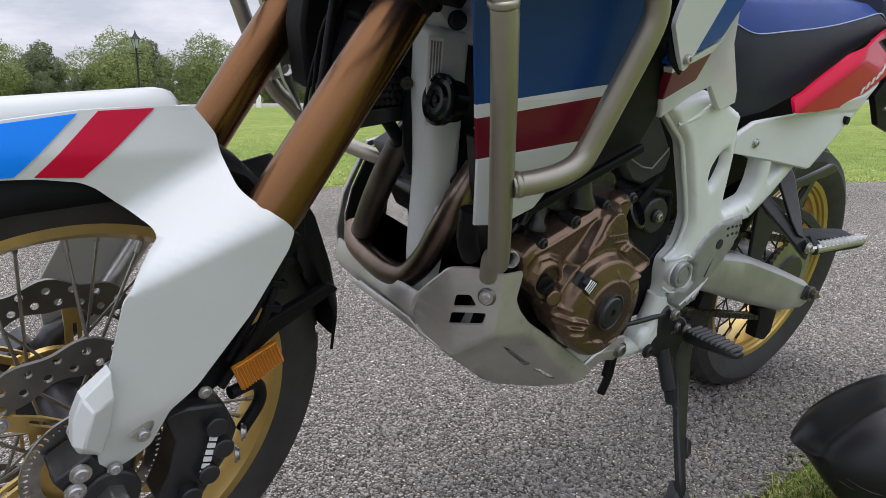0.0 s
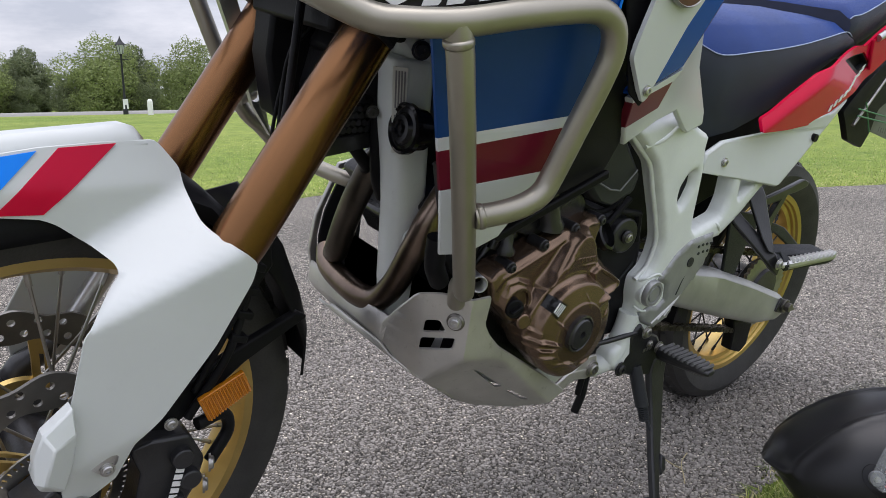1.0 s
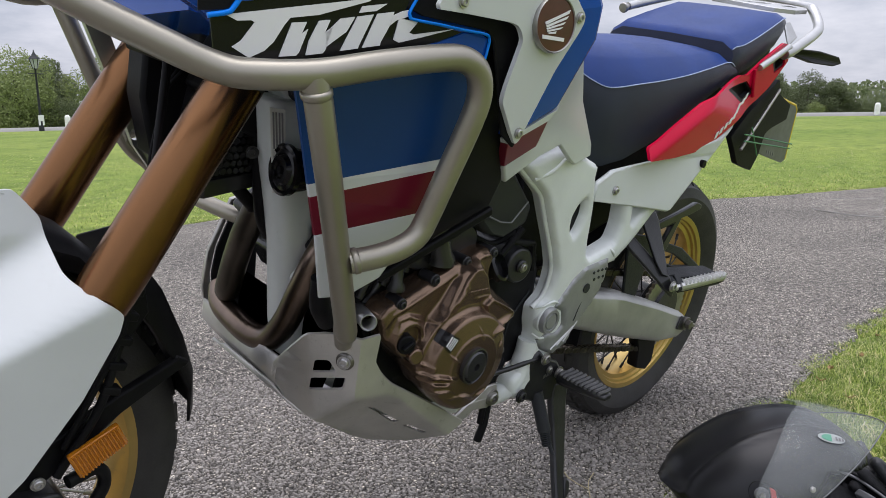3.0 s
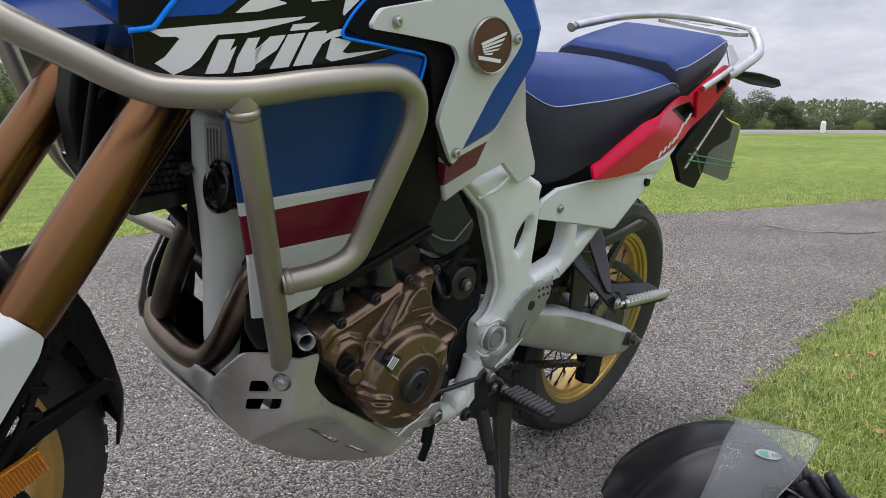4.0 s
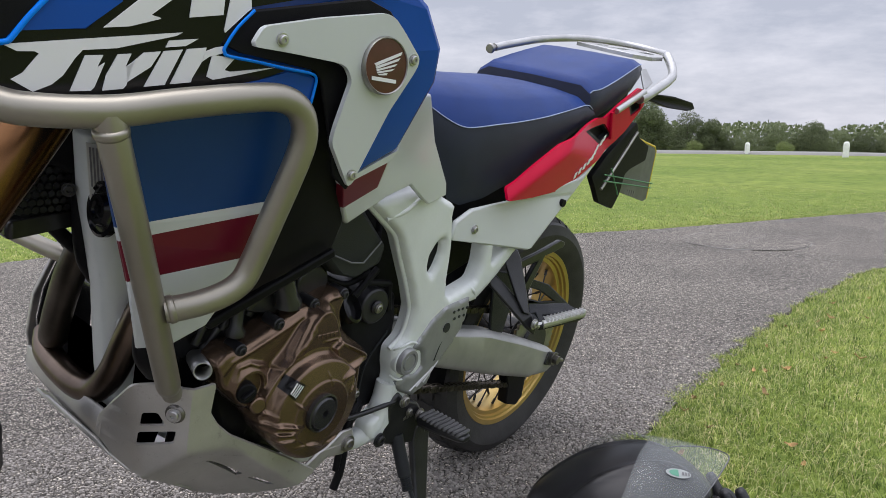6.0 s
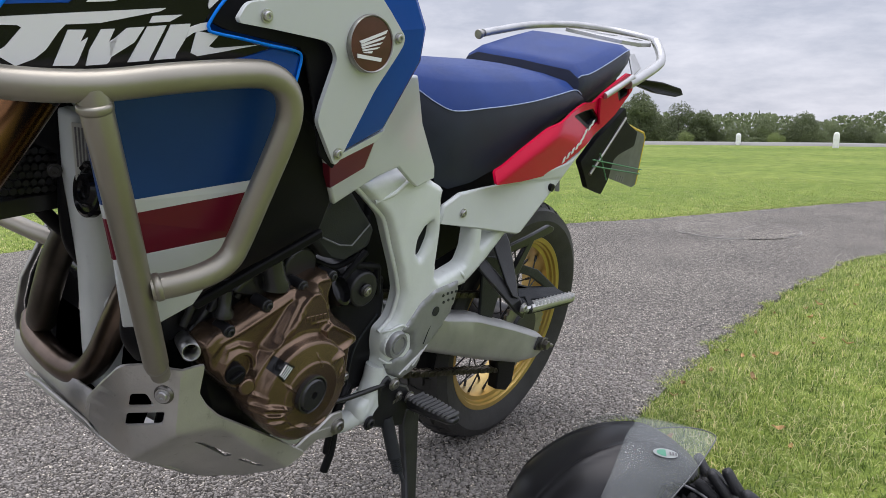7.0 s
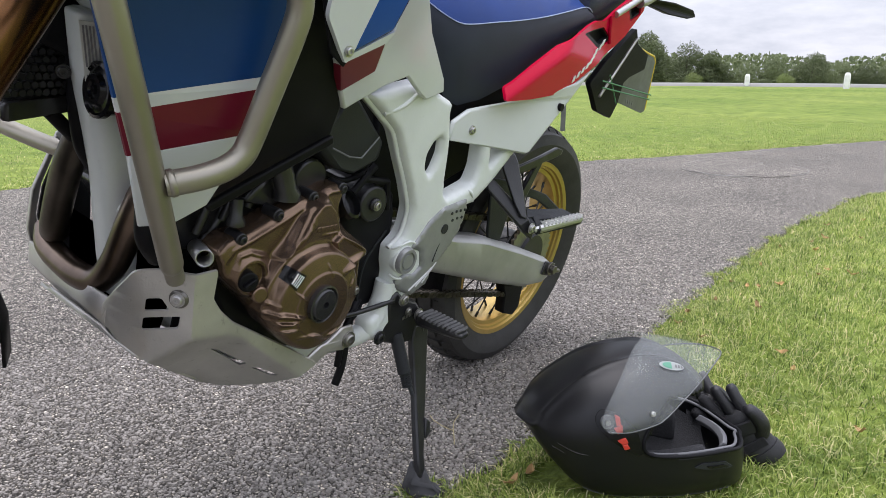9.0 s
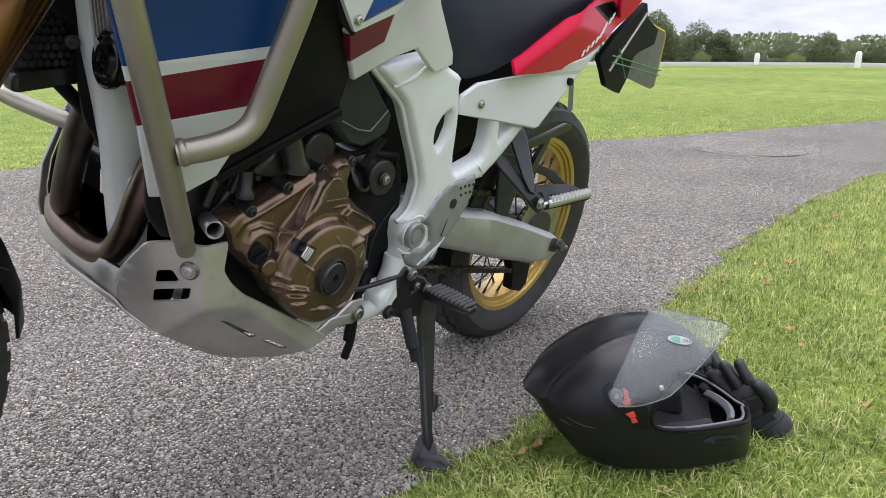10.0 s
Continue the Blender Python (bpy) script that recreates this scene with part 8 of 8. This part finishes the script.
add_loft(bm, [[Vector(c) + Vector((0.019 * u * s, 0.0, 0.013 * v * k)) for u, v in ((-0.55, -1), (-1.0, -0.2), (-0.95, 0.45), (-0.6, 0.85), (0.0, 1), (0.6, 0.85), (0.95, 0.45), (1.0, -0.2), (0.55, -1))] for c, s, k in (((0.985, -0.205, 0.366), 0.75, 1.0), ((0.983, -0.222, 0.371), 1.0, 1.15), ((0.981, -0.265, 0.376), 1.05, 0.95), ((0.980, -0.300, 0.379), 0.95, 0.75), ((0.979, -0.313, 0.379), 0.6, 0.4))])
peg = part("footrest", bm, BLACKMETAL, bike, "black footrest with ribbed rubber pad", bevel=0.002, smooth=50)
for k in range(10):
    bm = bmesh.new()
    u = (k + 0.5) / 10
    w, y = 0.0195 * (0.80 + 0.26 * math.sin(math.pi * min(1.0, u + 0.12))), -0.216 - 0.093 * u
    top = 0.3855 + 0.003 * u
    add_tube(bm, smooth_path([(0.9825 - 0.003 * u + w * math.sin(a), y - 0.0025 * math.cos(2 * a), top - 0.004 + 0.0055 * math.cos(a)) for a in (-1.7, -1.2, -0.5, 0.0, 0.5, 1.2, 1.7)], 2), 0.0038, 8)
    part("rubber_rib", bm, PEGGREY, peg)


# ---- things on the verge ----
# a dry weed
weed = bmesh.new()
for pts in ([(0, 0, 0.003), (0.02, 0.005, 0.012), (0.045, 0.0, 0.02)], [(0, 0, 0.003), (-0.01, 0.02, 0.015), (0.0, 0.045, 0.02)], [(0, 0, 0.003), (-0.03, -0.01, 0.008), (-0.06, -0.02, 0.004)], [(0.0, 0.045, 0.02), (0.02, 0.06, 0.02)]):
    add_tube(weed, smooth_path(pts, 4), 0.0011, 5)
tagged(part("dry_weed", weed, mat("straw", (0.42, 0.36, 0.20), 0.8), None), "thin dry weed stalk on the asphalt", "weed")
bpy.data.objects["dry_weed"].matrix_world = pose(1.155, -0.235, 0.0, 0, 0, 20)


def lerp_table(table, x):
    """Smooth values between the rows of a table, by cubic steps with the rows' own slopes."""
    n = len(table)
    k = max(i for i in range(n - 1) if table[i][0] <= x or i == 0)
    r0, r1 = table[k], table[k + 1]
    ra, rb = table[max(0, k - 1)], table[min(n - 1, k + 2)]
    d = r1[0] - r0[0]
    t = max(0.0, min(1.0, (x - r0[0]) / d))
    out = []
    for j in range(1, len(r0)):
        m0, m1 = (r1[j] - ra[j]) / (r1[0] - ra[0]) * d, (rb[j] - r0[j]) / (rb[0] - r0[0]) * d
        out.append((2 * t ** 3 - 3 * t * t + 1) * r0[j] + (t ** 3 - 2 * t * t + t) * m0 + (3 * t * t - 2 * t ** 3) * r1[j] + (t ** 3 - t * t) * m1)
    return out


def helmet():
    """Face to +x, the side towards the path's edge at -y, standing on its rim."""
    root = thing("helmet", pose(1.17, -0.62, 0.0, 0, 0, -50), "matt black full-face helmet with raised clear visor on grass", "helmet")
    table = [(-0.200, 0.174, 0.160, 0.010), (-0.190, 0.190, 0.147, 0.044), (-0.174, 0.208, 0.126, 0.074), (-0.150, 0.228, 0.098, 0.096), (-0.120, 0.249, 0.066, 0.113), (-0.09, 0.267, 0.046, 0.122), (-0.05, 0.281, 0.038, 0.131), (0.0, 0.289, 0.036, 0.135), (0.05, 0.283, 0.034, 0.132), (0.09, 0.265, 0.034, 0.124), (0.130, 0.228, 0.034, 0.112), (0.165, 0.180, 0.036, 0.094), (0.190, 0.142, 0.036, 0.070), (0.206, 0.122, 0.038, 0.040), (0.211, 0.116, 0.042, 0.024)]

    def section(x):
        top, bottom, w = lerp_table(table, x)
        mid = min(max(0.150, bottom + 0.35 * (top - bottom)), bottom + 0.62 * (top - bottom))
        return top, bottom, mid, w

    def side_y(x, z):
        top, bottom, mid, w = section(x)
        if z > mid:
            return w * max(0.0, 1 - min(1, (z - mid) / (top - mid)) ** 2.15) ** (1 / 2.15)
        return w * max(0.0, 1 - min(1, (mid - z) / (mid - bottom)) ** 4.2) ** (1 / 3.0)

    PORT = [(0.032, 0.237), (0.016, 0.218), (-0.004, 0.195), (-0.014, 0.168), (-0.006, 0.150), (0.020, 0.1435), (0.060, 0.141), (0.105, 0.140), (0.145, 0.138), (0.172, 0.132), (0.192, 0.125), (0.204, 0.121)]

    def in_port(p):
        for (x0, z0), (x1, z1) in zip(PORT[3:], PORT[4:]):
            if x0 <= p.x <= x1:
                low = z0 + (z1 - z0) * (p.x - x0) / (x1 - x0)
                break
        else:
            low = 0.168 if p.x < 0 else 0.119
        rear = -0.014 + 0.68 * max(0, p.z - 0.168)
        return p.x > rear and low < p.z < 0.237

    bm = bmesh.new()
    N, K = 190, 132
    vs = []
    for i in range(N + 1):
        x = -0.200 + 0.410 * i / N
        top, bottom, mid, w = section(x)
        ring = []
        for k in range(K):
            t = 2 * math.pi * k / K
            ca, sa = math.cos(t), math.sin(t)
            E, hh = (2.15, top - mid) if sa >= 0 else (3.6, mid - bottom)
            rr = (abs(ca) ** E + abs(sa) ** E) ** (-1 / E)
            y, z = w * rr * ca, mid + hh * rr * sa
            # two long ridges over the crown and a spoiler lip at the nape
            lift = 0.0060 * math.exp(-((abs(y) - 0.046 - 0.12 * max(0, -x)) / 0.007) ** 2) * (1 if sa > 0 else 0) * min(1, max(0, (0.09 - x) / 0.05))
            flare = 0.013 * math.exp(-((z - 0.168 - 0.10 * (x + 0.15)) / 0.007) ** 2) * min(1, max(0, (-0.10 - x) / 0.06)) * max(0.0, 1 - abs(y) / 0.085)
            ring.append(bm.verts.new((x - flare * 0.8, y * (1 + flare / 0.12), z + lift)))
        vs.append(ring)
    for i in range(N):
        for k in range(K):
            q = (k + 1) % K
            f = [vs[i][k], vs[i][q], vs[i + 1][q], vs[i + 1][k]]
            m = sum((v.co for v in f), Vector()) / 4
            if in_port(m) or (m.z < section(m.x)[1] + 0.012 and abs(m.y) < 0.085 and -0.09 < m.x < 0.16):
                continue
            bm.faces.new(f)
    bm.faces.new(vs[0])
    bm.faces.new(vs[-1])
    bmesh.ops.delete(bm, geom=[v for v in bm.verts if not v.link_faces], context="VERTS")
    ob = part("shell", bm, HELMET, root, smooth=60)
    so = ob.modifiers.new("thick", "SOLIDIFY")
    so.thickness, so.offset = 0.006, -1

    # lining: an inner bowl seen through the port
    bm = bmesh.new()
    for i in range(41):
        x = -0.165 + 0.335 * i / 40
        top, bottom, mid, w = section(x)
        c, h, w = (top + bottom) / 2, max(0.01, (top - bottom) / 2 - 0.020), max(0.01, w - 0.018)
        row = [bm.verts.new((x, w * math.cos(2 * math.pi * k / 40), c + h * math.sin(2 * math.pi * k / 40))) for k in range(40)]
        if i:
            for k in range(40):
                q = (k + 1) % 40
                m = (prev[k].co + row[q].co) / 2
                if not (m.x > -0.005 and m.z > 0.118 and m.z < 0.245):
                    bm.faces.new((prev[k], prev[q], row[q], row[k]))
        prev = row
    part("lining", bm, LINING, root, "black mesh fabric lining", smooth=60)
    for s in (-1, 1):
        bm = bmesh.new()
        add_loft(bm, [[Vector((x, s * y, z)) for y, z in ((w, 0.07), (w - 0.004, 0.128), (w - 0.022, 0.137), (w - 0.042, 0.120), (w - 0.045, 0.07))] for x, w in ((-0.015, 0.121), (0.03, 0.119), (0.075, 0.110), (0.115, 0.097))])
        part("cheek_pad", bm, LINING, root, "mesh-covered cheek pad", bevel=0.008)

    def port_edge(s, grow=0.0):
        return [Vector((x, s * (side_y(x, z) + grow), z)) for x, z in PORT]

    for name, grow, r, material, label, dx in (("port_seal", 0.0005, 0.0034, BLACK, "black rubber port seal", 0.0), ("port_trim", -0.008, 0.0028, GREYPAD, "grey ribbed port trim", -0.007)):
        edge = port_edge(-1, grow) + [Vector((0.212, 0, 0.1195))] + list(reversed(port_edge(1, grow)))
        bm = bmesh.new()
        add_tube(bm, [p + Vector((dx, 0, 0)) for p in smooth_path(edge, 5)], r, 10)
        part(name, bm, material, root, label, smooth=60)
    bm = bmesh.new()
    add_loft(bm, [[Vector((0.166 - 5.4 * y * y, y, 0.116)), Vector((0.174 - 5.4 * y * y, y, 0.126)), Vector((0.182 - 5.4 * y * y, y, 0.122)), Vector((0.174 - 5.4 * y * y, y, 0.105))] for y in [-0.055 + 0.011 * k for k in range(11)]])
    part("breath_deflector", bm, GREYPAD, root, "grey breath deflector", bevel=0.002)

    # raised visor
    low = [(-0.071, 0.1405, 0.191), (-0.049, 0.140, 0.190), (-0.025, 0.138, 0.193), (0.009, 0.134, 0.203), (0.022, 0.129, 0.210), (0.036, 0.122, 0.219), (0.055, 0.113, 0.234), (0.078, 0.098, 0.248), (0.104, 0.076, 0.262), (0.133, 0.045, 0.274), (0.152, 0.020, 0.278), (0.160, 0.0, 0.278)]
    high = [(-0.084, 0.133, 0.196), (-0.085, 0.131, 0.206), (-0.082, 0.127, 0.218), (-0.075, 0.121, 0.232), (-0.066, 0.113, 0.246), (-0.055, 0.102, 0.261), (-0.043, 0.087, 0.276), (-0.030, 0.068, 0.290), (-0.014, 0.044, 0.302), (0.002, 0.022, 0.307), (0.010, 0.010, 0.309), (0.013, 0.0, 0.3095)]
    lowc = [Vector((x, -y, z)) for x, y, z in low] + [Vector(p) for p in reversed(low[:-1])]
    highc = [Vector((x, -y, z)) for x, y, z in high] + [Vector(p) for p in reversed(high[:-1])]
    lo, hi = smooth_path(lowc, 4), smooth_path(highc, 4)
    rows = []
    for j in range(11):
        t = j / 10
        bulge = 0.010 * math.sin(math.pi * t)
        crown = 0.004 * math.sin(math.pi * t)
        rows.append([p.lerp(q, t) + Vector((bulge * 0.2, bulge * 1.2 * (1 if p.y > 0 else -1) * min(1, abs(p.y) / 0.08), crown * max(0.0, 1 - abs(p.y) / 0.14))) for p, q in zip(lo, hi)])
    bm = bmesh.new()
    add_loft(bm, rows, closed=False, caps=False)
    vis = part("visor", bm, VISOR, root, "clear scratched polycarbonate visor, raised", smooth=70)
    so = vis.modifiers.new("thick", "SOLIDIFY")
    so.thickness = 0.0022
    bm = bmesh.new()
    add_tube(bm, rows[0], 0.0011, 6)
    part("visor_rim", bm, GREYPAD, vis, "pale visor lip", smooth=60)
    bolt(rows[3][16] + Vector((0, -0.001, 0)), 0.0036, vis, CHROME, (0.2, -1, 0.3), "visor_peg")
    # oval mark and small bars on the visor's brow
    base = rows[5][31]
    u = (rows[2][33] - rows[8][30]).normalized()
    n = u.cross(rows[6][33] - rows[2][31]).normalized()
    if n.z < 0:
        n = -n
    v = n.cross(u).normalized()
    base = base + n * 0.0022
    for name, k0, off, material in (("oval_mark", 1.0, 0.0, PALEMARK), ("green_mark", 0.74, 0.0007, GREENMARK)):
        bm = bmesh.new()
        arc = [2 * math.pi * k / 24 for k in range(24)] if k0 == 1.0 else [math.pi / 2 + math.pi * k / 12 for k in range(13)]
        bm.faces.new([bm.verts.new(base + n * off + u * 0.022 * k0 * math.cos(t) + v * 0.0085 * k0 * math.sin(t)) for t in arc])
        part(name, bm, material, vis, "pale oval mark" if k0 == 1.0 else "")
    for k in range(3):
        bm = bmesh.new()
        bm.faces.new([bm.verts.new(base + n * 0.0012 + u * (0.006 + 0.005 * k + dx) + v * (-0.003 + dz)) for dx, dz in ((0, 0), (0.0032, 0), (0.0032, 0.006), (0, 0.006))])
        part("mark_bar", bm, INK, vis)

    # side pod with the red hinge mechanism
    def pod(x, z, r, name, material, out, seg=28):
        q = Vector((0, 1, 0)).rotation_difference(Vector((-0.1, -1, 0.25)).normalized()).to_matrix().to_4x4()
        bm = bmesh.new()
        add_lathe(bm, [(r, -0.006), (r, 0.0), (r * 0.88, 0.0030), (0.0005, 0.0030)], Matrix.Translation((x, -side_y(x, z) - out, z)) @ q, seg)
        return part(name, bm, material, root, smooth=40)

    POD = round_poly([(-0.093, 0.205), (-0.083, 0.218), (-0.060, 0.217), (-0.026, 0.192), (-0.014, 0.150), (-0.022, 0.146), (-0.044, 0.156), (-0.074, 0.175), (-0.090, 0.190)], 0.010)
    sheet("pod_base", POD, [], lambda x, z: -side_y(x, z) - 0.002, 0.004, BLACKGLOSS, root, "gloss black hinge pod", step=0.006)
    pod(-0.073, 0.200, 0.012, "hinge_disc", GREYPAD, 0.002)
    pod(-0.073, 0.200, 0.005, "hinge_screw", STEEL, 0.005)
    for pts in (((-0.062, 0.213), (-0.054, 0.210), (-0.052, 0.196), (-0.060, 0.196)), ((-0.064, 0.192), (-0.050, 0.198), (-0.050, 0.187), (-0.058, 0.183)), ((-0.058, 0.172), (-0.045, 0.178), (-0.040, 0.170), (-0.050, 0.166)), ((-0.050, 0.165), (-0.042, 0.168), (-0.037, 0.160), (-0.046, 0.157))):
        plate("red_lever", [(x, -side_y(x, z) - 0.0055, z) for x, z in pts], 0.004, REDMARK, root, "bright red hinge lever", bevel=0.001)
    # chin vent, seam and base trim
    sheet("chin_vent", round_poly([(0.078, 0.1185), (0.095, 0.1245), (0.140, 0.119), (0.160, 0.103), (0.102, 0.111)], 0.004), [], lambda x, z: -side_y(x, z) - 0.0022, 0.003, DARKGREY, root, "dark chin vent", step=0.006)
    sheet("vent_mouth", round_poly([(0.100, 0.1185), (0.135, 0.1155), (0.148, 0.108), (0.108, 0.1125)], 0.003), [], lambda x, z: -side_y(x, z) - 0.0034, 0.002, BLACKGLOSS, root, step=0.006)
    for line in (((-0.149, 0.150), (-0.123, 0.141), (-0.102, 0.139)), ((-0.158, 0.142), (-0.140, 0.136))):
        bm = bmesh.new()
        add_tube(bm, smooth_path([Vector((x, -side_y(x, z) - 0.0002, z)) for x, z in line], 4), 0.0007, 6)
        part("shell_line", bm, HELMET, root, smooth=60)
    rim = [Vector((x, -side_y(x, section(x)[1] + 0.014) - 0.0008, section(x)[1] + 0.014)) for x in [-0.10 + 0.01 * k for k in range(28)]]
    bm = bmesh.new()
    add_tube(bm, rim, 0.0016, 6)
    part("base_trim", bm, GREYPAD, root, "thin grey base trim", smooth=60)
    return root


helmet()


def glove(m, label):
    """A riding glove lying on its back edge: cuff at the origin, fingers along +z."""
    root = thing("glove", m, label, "glove", "riding gloves")
    bm = bmesh.new()
    add_loft(bm, [[Vector((cx + rx * math.cos(t), ry * math.sin(t), z)) for t in [2 * math.pi * k / 20 for k in range(20)]] for z, cx, rx, ry in ((0.0, 0.0, 0.046, 0.030), (0.020, 0.0, 0.045, 0.029), (0.040, 0.0, 0.043, 0.024), (0.065, -0.002, 0.047, 0.023), (0.092, -0.004, 0.048, 0.021), (0.108, -0.004, 0.044, 0.017), (0.114, -0.004, 0.036, 0.010))])
    part("palm", bm, LEATHER, root, smooth=60)
    bm = bmesh.new()
    add_lathe(bm, [(0.036, -0.012), (0.048, -0.012), (0.050, 0.0), (0.048, 0.016), (0.040, 0.016)], Matrix.Rotation(math.pi / 2, 4, "X") @ Matrix.Diagonal((1, 1, 0.68, 1)), 28, close=True)
    part("cuff", bm, LEATHER, root, "wide open cuff", smooth=50)
    for k, (x, ln, lean) in enumerate(((-0.040, 0.060, -0.20), (-0.017, 0.074, -0.06), (0.007, 0.076, 0.05), (0.029, 0.062, 0.16))):
        bm = bmesh.new()
        d = Vector((lean, 0.10 * (k - 1.5), 1)).normalized()
        p = Vector((x, 0, 0.100))
        add_tube(bm, [p, p + d * ln * 0.35, p + d * ln * 0.5, p + d * ln * 0.85, p + d * ln * 0.97, p + d * ln], [0.0130, 0.0128, 0.0118, 0.0118, 0.0085, 0.003], 14)
        part("finger", bm, FABRIC if k < 2 else LEATHER, root, smooth=60)
    bm = bmesh.new()
    p = Vector((0.030, -0.008, 0.046))
    add_tube(bm, smooth_path([p, p + Vector((0.018, -0.012, 0.022)), p + Vector((0.020, -0.018, 0.052)), p + Vector((0.014, -0.020, 0.072))], 3), [0.017, 0.0165, 0.016, 0.0155, 0.015, 0.0148, 0.014, 0.0135, 0.012, 0.005], 14)
    part("thumb", bm, LEATHER, root, smooth=60)
    bm = bmesh.new()
    add_box(bm, (0.004, -0.0255, 0.036), (0.062, 0.006, 0.020), (0, 0, 0))
    part("wrist_strap", bm, FABRIC, root, bevel=0.002)
    bm = bmesh.new()
    add_box(bm, (0.010, -0.0235, 0.076), (0.050, 0.006, 0.030), (0, 8, 0))
    part("knuckle_pad", bm, LEATHER, root, bevel=0.003)
    return root


g1 = glove(pose(1.382, -0.812, 0.046, 0, 0, -76) @ pose(0, 0, 0, 4, -42, 0) @ Matrix.Scale(0.93, 4), "black leather motorcycle glove propped open on the grass")
copy_thing(g1, pose(1.416, -0.742, 0.044, 0, 0, -70) @ pose(0, 0, 0, -18, -44, 0) @ Matrix.Scale(0.93, 4))


# dry fallen leaves on the verge
DRYLEAF = mat("dry_leaf", (0.48, 0.30, 0.13), 0.7, var=0.3, vscale=30, bump=0.3, bscale=200, random_var=0.3)
leaf_verts, leaf_faces = [], []
for k in range(7):
    t = k / 6
    w = 0.0115 * math.sin(math.pi * min(1, 0.06 + t * 0.94)) ** 0.8
    for e in (-1, 0, 1):
        leaf_verts.append((0.050 * (t - 0.5), e * w, 0.006 * abs(e) + 0.010 * (2 * t - 1) ** 2 + 0.003 * math.sin(9 * t + e)))
for k in range(6):
    for e in (0, 1):
        leaf_faces.append((3 * k + e, 3 * k + 3 + e, 3 * k + 4 + e, 3 * k + 1 + e))
leaf_mesh = bpy.data.meshes.new("fallen_leaf")
leaf_mesh.from_pydata(leaf_verts, [], leaf_faces)
leaf_mesh.materials.append(DRYLEAF)
rngl = random.Random(4)
for x, y in ((3.72, -0.64), (3.33, -0.53), (3.42, -0.37), (3.62, -0.51), (3.01, -0.63), (2.98, -0.72), (2.27, -0.36), (2.73, -0.36), (2.61, -0.45), (2.66, -0.54), (2.60, -0.49), (1.97, -0.50), (1.97, -0.71), (1.87, -0.76), (4.23, -0.58), (4.03, -0.45), (3.02, -0.39), (2.15, -0.37), (1.062, -0.482), (1.10, -0.53), (1.02, -0.47), (2.35, -0.55), (2.9, -0.62), (3.5, -0.48), (3.1, -0.95), (4.6, -0.9), (5.2, -0.8), (2.5, -1.0), (1.6, -0.95), (1.75, -0.50), (2.42, -0.40), (4.9, -0.62), (5.6, -0.9)):
    leaf = new("fallen_leaf", leaf_mesh)
    leaf.matrix_world = pose(x, y, verge_z(x, y) + 0.014, rngl.uniform(-20, 20), rngl.uniform(-20, 20), rngl.uniform(0, 360)) @ Matrix.Scale(rngl.uniform(0.45, 0.85), 4)
    tagged(leaf, "curled brown dry leaf lying on the grass", "leaf", "fallen leaves")
